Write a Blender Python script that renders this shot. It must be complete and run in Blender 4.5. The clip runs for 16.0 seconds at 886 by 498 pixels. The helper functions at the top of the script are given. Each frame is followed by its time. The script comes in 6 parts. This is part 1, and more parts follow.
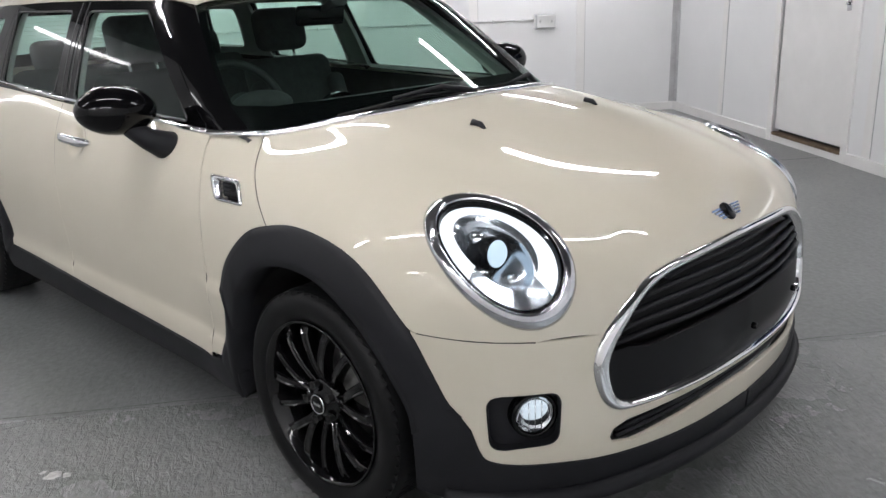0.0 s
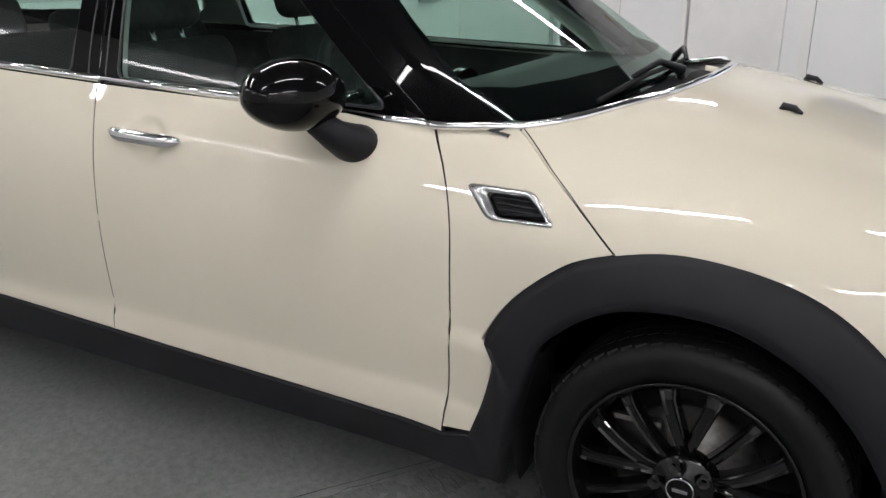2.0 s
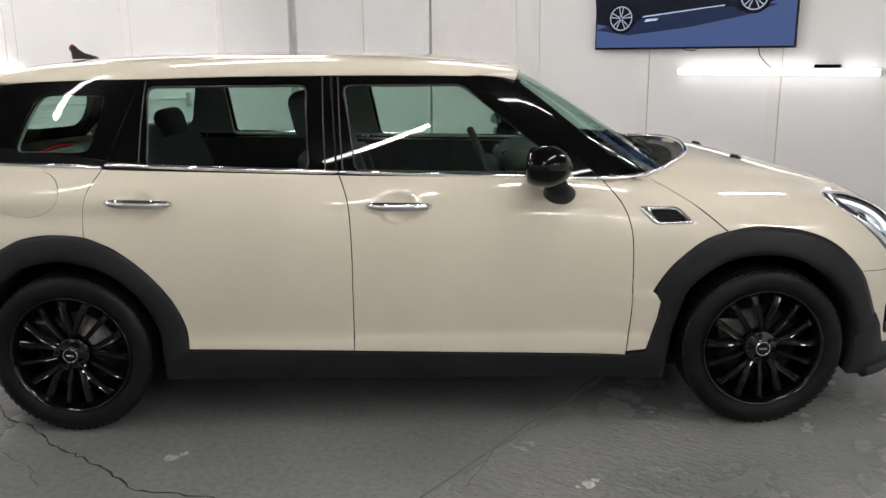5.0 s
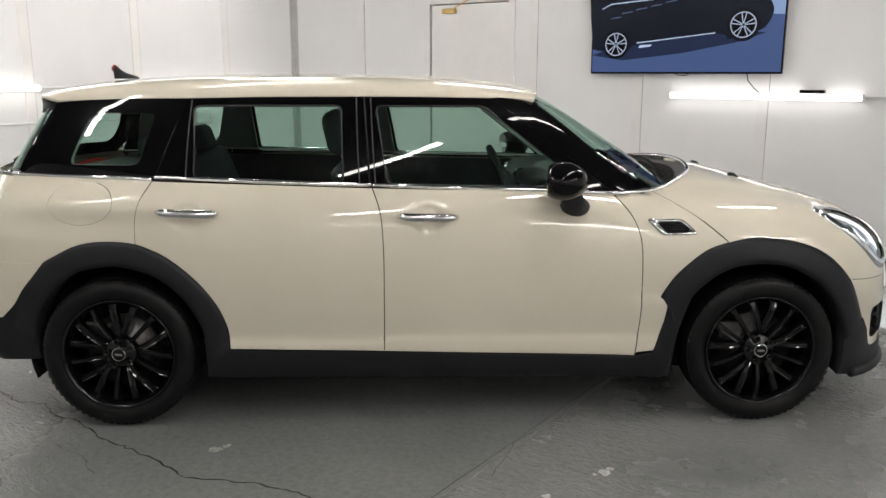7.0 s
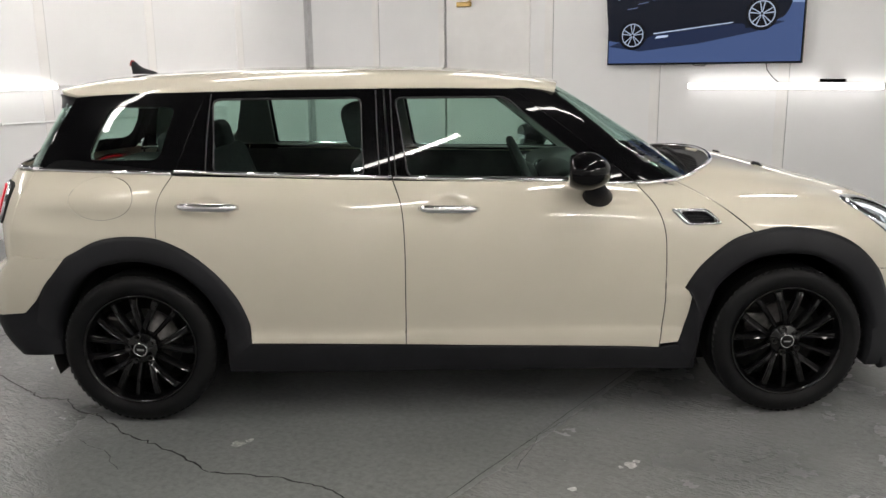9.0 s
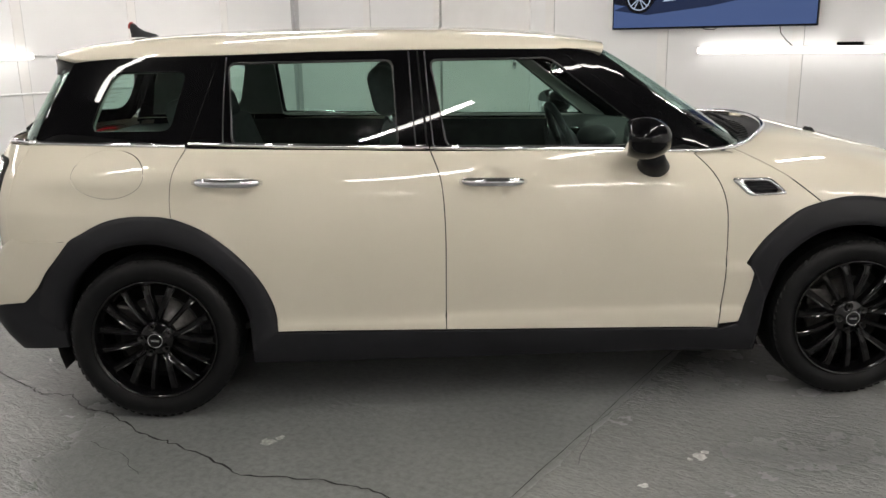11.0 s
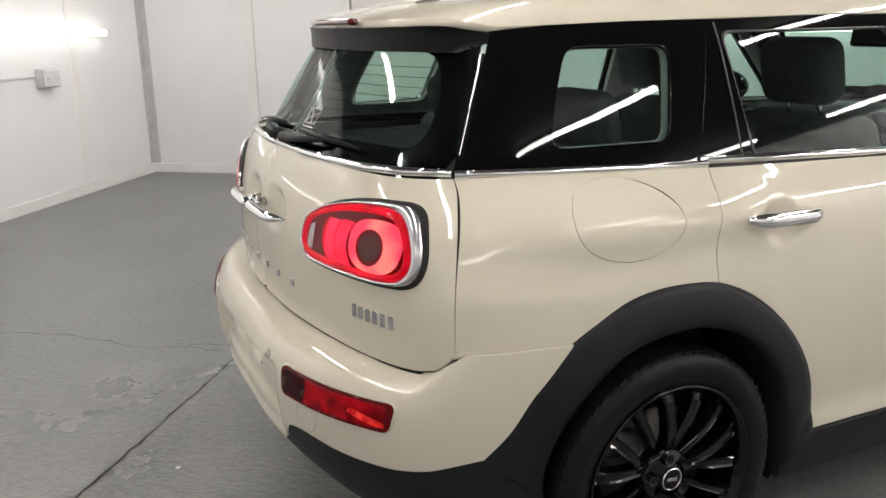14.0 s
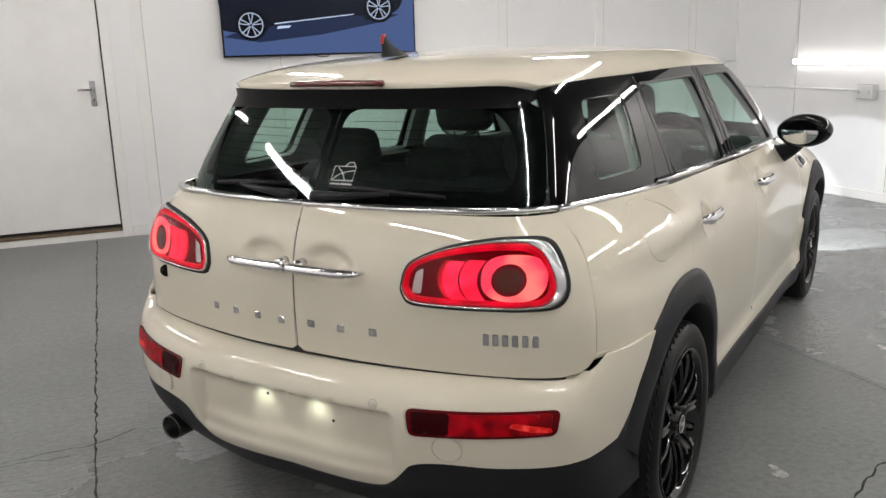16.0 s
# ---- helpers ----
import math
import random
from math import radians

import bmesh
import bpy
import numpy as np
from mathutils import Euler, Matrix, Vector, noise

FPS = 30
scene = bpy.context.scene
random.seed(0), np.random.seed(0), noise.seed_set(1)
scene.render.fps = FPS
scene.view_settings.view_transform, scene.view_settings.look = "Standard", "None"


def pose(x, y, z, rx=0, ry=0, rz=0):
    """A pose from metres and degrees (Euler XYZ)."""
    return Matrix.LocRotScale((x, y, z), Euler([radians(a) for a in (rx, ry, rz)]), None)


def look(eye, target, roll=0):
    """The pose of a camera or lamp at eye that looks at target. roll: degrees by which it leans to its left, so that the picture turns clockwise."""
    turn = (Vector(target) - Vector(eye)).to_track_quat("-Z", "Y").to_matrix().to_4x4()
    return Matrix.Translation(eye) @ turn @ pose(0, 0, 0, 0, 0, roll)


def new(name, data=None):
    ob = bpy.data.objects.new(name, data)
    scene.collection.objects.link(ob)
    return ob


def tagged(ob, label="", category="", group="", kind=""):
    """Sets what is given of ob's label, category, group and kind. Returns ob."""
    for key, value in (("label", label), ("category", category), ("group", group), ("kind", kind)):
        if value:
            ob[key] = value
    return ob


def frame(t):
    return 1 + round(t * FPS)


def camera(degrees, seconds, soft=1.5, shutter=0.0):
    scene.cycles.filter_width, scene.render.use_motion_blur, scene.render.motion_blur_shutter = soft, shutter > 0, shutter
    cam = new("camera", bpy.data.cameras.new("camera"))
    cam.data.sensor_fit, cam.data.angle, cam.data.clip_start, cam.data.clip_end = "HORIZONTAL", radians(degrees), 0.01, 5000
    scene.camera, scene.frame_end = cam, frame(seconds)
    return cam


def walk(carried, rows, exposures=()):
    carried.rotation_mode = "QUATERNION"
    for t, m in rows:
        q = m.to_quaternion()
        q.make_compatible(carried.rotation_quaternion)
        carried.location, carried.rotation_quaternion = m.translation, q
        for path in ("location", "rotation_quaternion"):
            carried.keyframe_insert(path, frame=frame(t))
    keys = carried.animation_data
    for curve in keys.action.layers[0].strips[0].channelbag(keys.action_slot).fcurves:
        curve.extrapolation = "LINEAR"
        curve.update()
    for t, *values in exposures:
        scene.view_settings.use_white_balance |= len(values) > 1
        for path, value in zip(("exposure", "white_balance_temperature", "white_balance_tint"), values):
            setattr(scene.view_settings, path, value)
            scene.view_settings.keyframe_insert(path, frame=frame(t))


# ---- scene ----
cam = camera(56.3, 16.0)
PATH = [
    (0, (2.974, -2.035, 1.364), (1.631, -0.682, 0.76), -2.0),
    (0.5, (2.71, -2.072, 1.336), (1.435, -0.67, 0.697), -2.2),
    (1, (2.353, -2.098, 1.355), (1.194, -0.61, 0.691), -1.6),
    (1.5, (1.958, -2.197, 1.34), (0.951, -0.606, 0.665), -0.6),
    (2, (1.564, -2.319, 1.306), (0.687, -0.648, 0.645), 0.1),
    (2.5, (1.166, -2.438, 1.344), (0.401, -0.702, 0.713), 0.2),
    (3, (0.785, -2.691, 1.332), (0.254, -0.859, 0.732), 1.1),
    (3.5, (0.453, -2.989, 1.342), (0.092, -1.097, 0.804), 0.5),
    (4, (0.207, -3.339, 1.395), (-0.02, -1.411, 0.915), -1.0),
    (4.5, (0.13, -3.659, 1.427), (0.102, -1.715, 0.957), -1.1),
    (7, (-0.09, -4.152, 1.451), (-0.036, -2.196, 1.037), 0.1),
    (7.5, (-0.102, -4.146, 1.446), (-0.09, -2.19, 1.031), 0.2),
    (8, (-0.105, -4.143, 1.447), (-0.116, -2.187, 1.031), 0.0),
    (8.5, (-0.097, -4.135, 1.444), (-0.099, -2.18, 1.024), -0.3),
    (10.8, (-0.356, -3.961, 1.368), (-0.242, -2.018, 0.911), -0.5),
    (11, (-0.384, -3.843, 1.388), (-0.297, -1.905, 0.9), -1.0),
    (11.5, (-0.711, -3.589, 1.373), (-0.545, -1.662, 0.865), -1.5),
    (12, (-1.085, -3.318, 1.37), (-0.853, -1.406, 0.83), -1.8),
    (12.5, (-1.391, -2.988, 1.35), (-1.054, -1.08, 0.854), -1.5),
    (13, (-1.755, -2.708, 1.34), (-1.267, -0.832, 0.844), -1.8),
    (13.5, (-2.164, -2.467, 1.336), (-1.479, -0.663, 0.811), -1.3),
    (14, (-2.547, -2.194, 1.346), (-1.715, -0.452, 0.822), -0.9),
    (14.5, (-2.928, -1.973, 1.34), (-1.895, -0.349, 0.796), -0.8),
    (15, (-3.181, -1.799, 1.345), (-1.932, -0.333, 0.807), -1.2),
    (15.5, (-3.417, -1.604, 1.377), (-1.94, -0.351, 0.878), -1.8),
    (16, (-3.68, -1.469, 1.425), (-2.016, -0.458, 0.969), -1.7),
]
# seconds, stops, kelvin, tint
EXPOSURES = [(0.0, 1.60, 6200, 12.3), (1.0, 1.64, 6250, 12.3), (2.5, 1.66, 6350, 12), (4.0, 1.62, 6450, 11.5), (4.7, 1.56, 6550, 11.5), (7.0, 1.48, 6650, 10.5), (8.5, 1.48, 6650, 10.5), (11.0, 1.57, 6750, 10.7), (12.5, 1.66, 6720, 11.3), (14.0, 1.72, 6700, 11.3), (15.0, 1.74, 6650, 11.3), (16.0, 1.62, 6600, 11.2)]
walk(cam, [(t, look(eye, target, roll)) for t, eye, target, roll in PATH], EXPOSURES)

# ---- light ----
world = bpy.data.worlds.new("world")
scene.world = world
world.use_nodes = True
world.node_tree.nodes["Background"].inputs[0].default_value = (0.8, 0.85, 0.9, 1)
world.node_tree.nodes["Background"].inputs[1].default_value = 0.02

# ---- materials ----


def material(name, color, rough=0.5, metal=0.0, coat=0.0, spec=0.5):
    m = bpy.data.materials.new(name)
    m.use_nodes = True
    b = m.node_tree.nodes["Principled BSDF"]
    b.inputs["Base Color"].default_value = (*color, 1)
    b.inputs["Roughness"].default_value = rough
    b.inputs["Metallic"].default_value = metal
    b.inputs["Coat Weight"].default_value = coat
    b.inputs["Coat Roughness"].default_value = 0.02
    b.inputs["Specular IOR Level"].default_value = spec
    return m


def node(m, kind, **values):
    n = m.node_tree.nodes.new(kind)
    for key, value in values.items():
        n.inputs[key.replace("_", " ")].default_value = value
    return n


def wire(m, a, out, b, into):
    m.node_tree.links.new(a.outputs[out], b.inputs[into])


def bsdf(m):
    return m.node_tree.nodes["Principled BSDF"]


def mottle(m, color_a, color_b, scale, detail=4.0, low=0.35, high=0.65, rough=None, bump=0.0, bump_scale=200.0, bump_distance=0.002):
    """Two-scale variation of colour, roughness and relief, in metres."""
    tc = m.node_tree.nodes.new("ShaderNodeTexCoord")
    n = node(m, "ShaderNodeTexNoise", Scale=scale, Detail=detail, Roughness=0.6)
    wire(m, tc, "Object", n, "Vector")
    r = m.node_tree.nodes.new("ShaderNodeValToRGB")
    r.color_ramp.elements[0].position, r.color_ramp.elements[1].position = low, high
    r.color_ramp.elements[0].color, r.color_ramp.elements[1].color = (*color_a, 1), (*color_b, 1)
    wire(m, n, "Fac", r, "Fac")
    wire(m, r, "Color", bsdf(m), "Base Color")
    if rough:
        mr = node(m, "ShaderNodeMapRange", To_Min=rough[0], To_Max=rough[1])
        wire(m, n, "Fac", mr, "Value")
        wire(m, mr, "Result", bsdf(m), "Roughness")
    if bump:
        n2 = node(m, "ShaderNodeTexNoise", Scale=bump_scale, Detail=3.0)
        wire(m, tc, "Object", n2, "Vector")
        bp = node(m, "ShaderNodeBump", Strength=bump, Distance=bump_distance)
        wire(m, n2, "Fac", bp, "Height")
        wire(m, bp, "Normal", bsdf(m), "Normal")
    return m


PAINT = material("cream_paint", (0.74, 0.695, 0.59), 0.5, 0.0, 1.0, 0.0)
mottle(PAINT, (0.63, 0.587, 0.485), (0.645, 0.60, 0.50), 3.0)
GLOSS = material("gloss_black", (0.003, 0.003, 0.0035), 0.03, 0.0, 0.0, 0.22)
PLASTIC = mottle(material("grained_black_plastic", (0.012, 0.0125, 0.015), 0.55, 0.0, 0.0, 0.25), (0.0095, 0.0098, 0.012), (0.0135, 0.014, 0.017), 6.0, rough=(0.45, 0.6), bump=0.25, bump_scale=900.0, bump_distance=0.0006)
DARK = mottle(material("matte_black_underside", (0.008, 0.008, 0.009), 0.8), (0.006, 0.006, 0.006), (0.012, 0.012, 0.012), 8.0)
CHROME = material("chrome", (0.78, 0.78, 0.79), 0.06, 1.0)
SATIN = material("satin_silver", (0.62, 0.62, 0.63), 0.22, 1.0)
CLOTH = mottle(material("dark_seat_cloth", (0.055, 0.055, 0.058), 0.85), (0.045, 0.045, 0.048), (0.064, 0.064, 0.067), 30.0)
TRIM = mottle(material("soft_black_trim", (0.042, 0.042, 0.044), 0.6), (0.034, 0.034, 0.036), (0.05, 0.05, 0.052), 12.0)
LINING = mottle(material("grey_headlining", (0.32, 0.32, 0.31), 0.9), (0.30, 0.30, 0.29), (0.34, 0.34, 0.33), 20.0)
RUBBER = mottle(material("tyre_rubber", (0.008, 0.008, 0.0085), 0.6, 0.0, 0.0, 0.2), (0.004, 0.0045, 0.005), (0.008, 0.008, 0.0085), 14.0, rough=(0.36, 0.55), bump=0.15, bump_scale=300.0, bump_distance=0.0008)


def glass(name, tint, mirror):
    """Thin tinted pane: part clear, part mirror by Fresnel."""
    m = bpy.data.materials.new(name)
    m.use_nodes = True
    t = m.node_tree
    t.nodes.remove(t.nodes["Principled BSDF"])
    clear = node(m, "ShaderNodeBsdfTransparent", Color=(*tint, 1))
    shine = node(m, "ShaderNodeBsdfGlossy", Color=(1, 1, 1, 1), Roughness=0.0)
    f = node(m, "ShaderNodeLayerWeight", Blend=0.5)
    p5 = t.nodes.new("ShaderNodeMath")
    p5.operation = "POWER"
    wire(m, f, "Facing", p5, 0)
    p5.inputs[1].default_value = 5.0
    part_mirror = node(m, "ShaderNodeMapRange", To_Min=mirror, To_Max=0.42)
    wire(m, p5, "Value", part_mirror, "Value")
    mix = m.node_tree.nodes.new("ShaderNodeMixShader")
    wire(m, part_mirror, "Result", mix, 0)
    t.links.new(clear.outputs[0], mix.inputs[1])
    t.links.new(shine.outputs[0], mix.inputs[2])
    t.links.new(mix.outputs[0], t.nodes["Material Output"].inputs["Surface"])
    return m


RED = material("red_reflector", (0.10, 0.002, 0.004), 0.1, 0.0, 0.0, 0.2)
REDLENS = material("red_lamp_lens", (0.06, 0.001, 0.002), 0.08, 0.0, 0.0, 0.12)
bsdf(REDLENS).inputs["Emission Color"].default_value, bsdf(REDLENS).inputs["Emission Strength"].default_value = (1.0, 0.005, 0.02, 1), 0.02
GLASS = glass("green_tinted_glass", (0.62, 0.77, 0.71), 0.045)
COVER = glass("lamp_cover", (0.98, 0.92, 0.92), 0.012)
CLEAR = glass("clear_lens", (0.93, 0.95, 0.96), 0.05)


def glow(name, color, strength):
    m = material(name, tuple(0.12 * c for c in color), 0.4, 0.0, 0.0, 0.1)
    bsdf(m).inputs["Emission Color"].default_value = (*color, 1)
    bsdf(m).inputs["Emission Strength"].default_value = strength
    return m


def uneven_glow(name, dim, bright, strength, scale):
    """A lens whose emission varies from patch to patch."""
    m = glow(name, bright, strength)
    t = m.node_tree
    tc = t.nodes.new("ShaderNodeTexCoord")
    n = node(m, "ShaderNodeTexNoise", Scale=scale, Detail=1.0)
    wire(m, tc, "Object", n, "Vector")
    r = t.nodes.new("ShaderNodeValToRGB")
    r.color_ramp.elements[0].position, r.color_ramp.elements[1].position = 0.38, 0.62
    r.color_ramp.elements[0].color, r.color_ramp.elements[1].color = (*dim, 1), (*bright, 1)
    wire(m, n, "Fac", r, "Fac")
    t.links.new(r.outputs["Color"], bsdf(m).inputs["Emission Color"])
    return m


DRL = glow("lit_white_ring", (0.93, 0.97, 1.0), 0.5)
XENON = glow("lit_lens", (0.72, 0.88, 1.0), 0.34)
REDLIT = uneven_glow("lit_red", (0.5, 0.001, 0.010), (1.0, 0.003, 0.028), 0.26, 18.0)
ROSELIT = uneven_glow("lit_rose", (0.78, 0.004, 0.03), (1.0, 0.028, 0.08), 0.46, 16.0)
PINKLIT = uneven_glow("lit_pink", (0.95, 0.03, 0.07), (1.0, 0.15, 0.13), 0.55, 14.0)
PLATELIT = glow("lit_plate_lamp", (0.9, 1.0, 0.85), 2.2)
BRASS = mottle(material("brass", (0.6, 0.42, 0.16), 0.3, 1.0), (0.5, 0.34, 0.12), (0.66, 0.47, 0.2), 20.0)
STEEL = mottle(material("brake_steel", (0.12, 0.117, 0.115), 0.45, 1.0), (0.08, 0.078, 0.076), (0.16, 0.155, 0.15), 25.0)
PVC = mottle(material("white_plastic", (0.72, 0.72, 0.72), 0.35), (0.68, 0.68, 0.68), (0.75, 0.75, 0.75), 4.0)
GREYBOX = mottle(material("pale_grey_plastic", (0.5, 0.5, 0.51), 0.4), (0.46, 0.46, 0.47), (0.54, 0.54, 0.55), 8.0)
SEAM = material("dark_joint", (0.05, 0.05, 0.05), 0.8)
CAULK = material("grey_joint", (0.36, 0.36, 0.37), 0.7)

# ---- small mesh helpers ----


def link_mesh(name, verts, faces, mat, parent=None, label="", smooth=True):
    me = bpy.data.meshes.new(name)
    me.from_pydata([tuple(v) for v in verts], [], [tuple(f) for f in faces])
    me.materials.append(mat)
    me.polygons.foreach_set("use_smooth", [smooth] * len(me.polygons))
    ob = new(name, me)
    ob.parent = parent
    if label:
        ob["label"] = label
    return ob


def part(name, bm, mat, parent=None, label="", smooth=False):
    me = bpy.data.meshes.new(name)
    bm.to_mesh(me)
    bm.free()
    me.materials.append(mat)
    me.polygons.foreach_set("use_smooth", [smooth] * len(me.polygons))
    ob = new(name, me)
    ob.parent = parent
    if label:
        ob["label"] = label
    return ob


def root(name, label, category, group="", kind="", at=(0, 0, 0)):
    ob = new(name)
    ob.location = at
    return tagged(ob, label, category, group, kind)


def box_bm(size, at=(0, 0, 0), bevel=0.0, seg=2, turn=None):
    bm = bmesh.new()
    bmesh.ops.create_cube(bm, size=1)
    bmesh.ops.scale(bm, vec=size, verts=bm.verts)
    if bevel:
        bmesh.ops.bevel(bm, geom=bm.edges[:], offset=bevel, segments=seg, affect="EDGES", profile=0.5)
    if turn is not None:
        bmesh.ops.transform(bm, matrix=turn, verts=bm.verts)
    bmesh.ops.translate(bm, vec=at, verts=bm.verts)
    return bm


def add_bm(a, b):
    me = bpy.data.meshes.new("joined")
    b.to_mesh(me)
    b.free()
    a.from_mesh(me)
    bpy.data.meshes.remove(me)
    return a


def tube_bm(points, radius, n=10, closed=False, squash=1.0, up=(0, 0, 1)):
    """A round bar along points; radius is a number or one for each point."""
    pts = [Vector(p) for p in points]
    rad = list(radius) if hasattr(radius, "__len__") else [radius] * len(pts)
    bm = bmesh.new()
    rings = []
    for i, p in enumerate(pts):
        a = pts[i - 1] if i or closed else p
        b = pts[(i + 1) % len(pts)] if i + 1 < len(pts) or closed else p
        t = (b - a).normalized()
        u = t.cross(Vector(up))
        if u.length < 1e-4:
            u = t.cross(Vector((1, 0, 0)))
        u.normalize()
        v = u.cross(t)
        rings.append([bm.verts.new(p + rad[i] * (math.cos(2 * math.pi * k / n) * u + squash * math.sin(2 * math.pi * k / n) * v)) for k in range(n)])
    for i in range(len(rings) if closed else len(rings) - 1):
        r, q = rings[i], rings[(i + 1) % len(rings)]
        for k in range(n):
            bm.faces.new((r[k], r[(k + 1) % n], q[(k + 1) % n], q[k]))
    if not closed:
        bm.faces.new(rings[0])
        bm.faces.new(rings[-1])
    bmesh.ops.recalc_face_normals(bm, faces=bm.faces[:])
    return bm


def lathe_bm(profile, n=48, axis="y"):
    """profile: (radius, along the axis) pairs."""
    bm = bmesh.new()
    rings = []
    for r, h in profile:
        ring = []
        for k in range(n):
            a = 2 * math.pi * k / n
            p = (r * math.cos(a), h, r * math.sin(a)) if axis == "y" else ((r * math.cos(a), r * math.sin(a), h) if axis == "z" else (h, r * math.cos(a), r * math.sin(a)))
            ring.append(bm.verts.new(p))
        rings.append(ring)
    for q, r in zip(rings, rings[1:]):
        for k in range(n):
            bm.faces.new((q[k], q[(k + 1) % n], r[(k + 1) % n], r[k]))
    bmesh.ops.remove_doubles(bm, verts=bm.verts, dist=1e-5)
    bmesh.ops.recalc_face_normals(bm, faces=bm.faces[:])
    return bm


# ---- the car's form: x ahead, y to its left, z up ----


def spline(points):
    """Natural cubic through (a, b) pairs, straight beyond the ends."""
    xs, ys = np.array([p[0] for p in points], float), np.array([p[1] for p in points], float)
    n, h = len(xs), np.diff(xs)
    A, r = np.eye(n), np.zeros(n)
    for i in range(1, n - 1):
        A[i, i - 1], A[i, i], A[i, i + 1] = h[i - 1], 2 * (h[i - 1] + h[i]), h[i]
        r[i] = 6 * ((ys[i + 1] - ys[i]) / h[i] - (ys[i] - ys[i - 1]) / h[i - 1])
    m = np.linalg.solve(A, r)
    g = np.linspace(xs[0], xs[-1], 1500)
    k = np.clip(np.searchsorted(xs, g) - 1, 0, n - 2)
    a, b = xs[k + 1] - g, g - xs[k]
    v = (m[k] * a ** 3 + m[k + 1] * b ** 3) / (6 * h[k]) + (ys[k] / h[k] - m[k] * h[k] / 6) * a + (ys[k + 1] / h[k] - m[k + 1] * h[k] / 6) * b
    s0, s1 = (v[1] - v[0]) / (g[1] - g[0]), (v[-1] - v[-2]) / (g[1] - g[0])

    def f(q):
        q = np.asarray(q, float)
        return np.interp(q, g, v) + np.minimum(q - xs[0], 0) * s0 + np.maximum(q - xs[-1], 0) * s1
    return f


SIDE = spline([(0.15, 0.82), (0.25, 0.855), (0.33, 0.861), (0.38, 0.8575), (0.46, 0.8625), (0.60, 0.872), (0.72, 0.870), (0.82, 0.857), (0.90, 0.833), (0.96, 0.800), (1.02, 0.757), (1.08, 0.72)])
SWELL = spline([(-2.2, -0.12), (-1.85, -0.042), (-1.6, -0.010), (-1.35, 0.006), (-0.9, 0.0), (0.0, 0.0), (0.9, 0.005), (1.15, 0.018), (1.4, 0.028), (1.7, 0.030), (2.2, 0.03)])
TAPER = spline([(-2.2, 0.34), (-1.788, 0.22), (-1.4, 0.10), (-1.0, 0.01), (-0.5, 0.0), (2.2, 0.0)])
NOSE_Z = spline([(0.15, 2.10), (0.35, 2.115), (0.5, 2.115), (0.6, 2.11), (0.7, 2.10), (0.8, 2.07), (0.9, 2.0)])
NOSE_Y = spline([(0.0, 0.0), (0.2, 0.012), (0.4, 0.048), (0.5, 0.078), (0.6, 0.12), (0.7, 0.185), (0.8, 0.27), (0.9, 0.38), (1.0, 0.52)])
HOOD_X = spline([(0.2, 1.27), (0.5, 1.165), (0.7, 1.107), (0.9, 1.066), (1.12, 1.043), (1.37, 0.995), (1.5, 0.963), (1.65, 0.925), (1.8, 0.888), (1.9, 0.862), (2.0, 0.83), (2.1, 0.79)])
CROWN = spline([(0.9, 0.20), (1.2, 0.18), (1.5, 0.11), (1.8, 0.06), (2.1, 0.05)])
GATE_Z = spline([(0.2, 2.04), (0.63, 2.046), (0.75, 2.05), (0.88, 2.044), (0.95, 2.028), (1.04, 1.985), (1.1, 1.94)])
GATE_Y = spline([(0.0, 0.0), (0.2, 0.008), (0.33, 0.024), (0.5, 0.056), (0.67, 0.105), (0.8, 0.17), (0.9, 0.25)])
BUMP_Z = spline([(0.2, 1.98), (0.28, 2.06), (0.35, 2.11), (0.43, 2.135), (0.5, 2.142), (0.57, 2.137), (0.64, 2.112), (0.70, 2.086), (0.76, 2.06)])
BUMP_Y = spline([(0.0, 0.0), (0.3, 0.010), (0.4, 0.028), (0.6, 0.085), (0.736, 0.155), (0.8, 0.20), (0.9, 0.32)])
UP_Z = spline([(0.95, 0.772), (1.0, 0.757), (1.1, 0.722), (1.2, 0.680), (1.3, 0.632), (1.36, 0.600), (1.42, 0.565)])
UP_X = spline([(-1.9, -0.105), (-1.788, -0.088), (-1.5, -0.05), (-1.184, -0.02), (-0.7, 0.0), (0.0, 0.0), (0.4, -0.008), (0.7, -0.020), (0.9, -0.044)])
ROOF_X = spline([(-1.85, 1.345), (-1.68, 1.395), (-1.47, 1.424), (-1.14, 1.443), (-0.61, 1.452), (-0.2, 1.447), (0.06, 1.435), (0.26, 1.415), (0.44, 1.385), (0.6, 1.34)])
WS_Y = spline([(0.0, -0.017), (0.2, -0.008), (0.3, 0.006), (0.5, 0.060), (0.6, 0.107), (0.66, 0.142), (0.70, 0.175), (0.74, 0.225), (0.8, 0.32)])
RW_Y = spline([(0.0, 0.0), (0.2, 0.01), (0.33, 0.03), (0.5, 0.085), (0.6, 0.135), (0.7, 0.21)])


def step(q, w):
    return 1 / (1 + np.exp(-np.clip(q / w, -30, 30)))


def blend(fs, k):
    return k * np.log(sum(np.exp(np.clip(f / k, -40, 40)) for f in fs))


def bowl(a, b, ra, rb):
    return np.exp(-((a / ra) ** 2 + (b / rb) ** 2) ** 2.2)


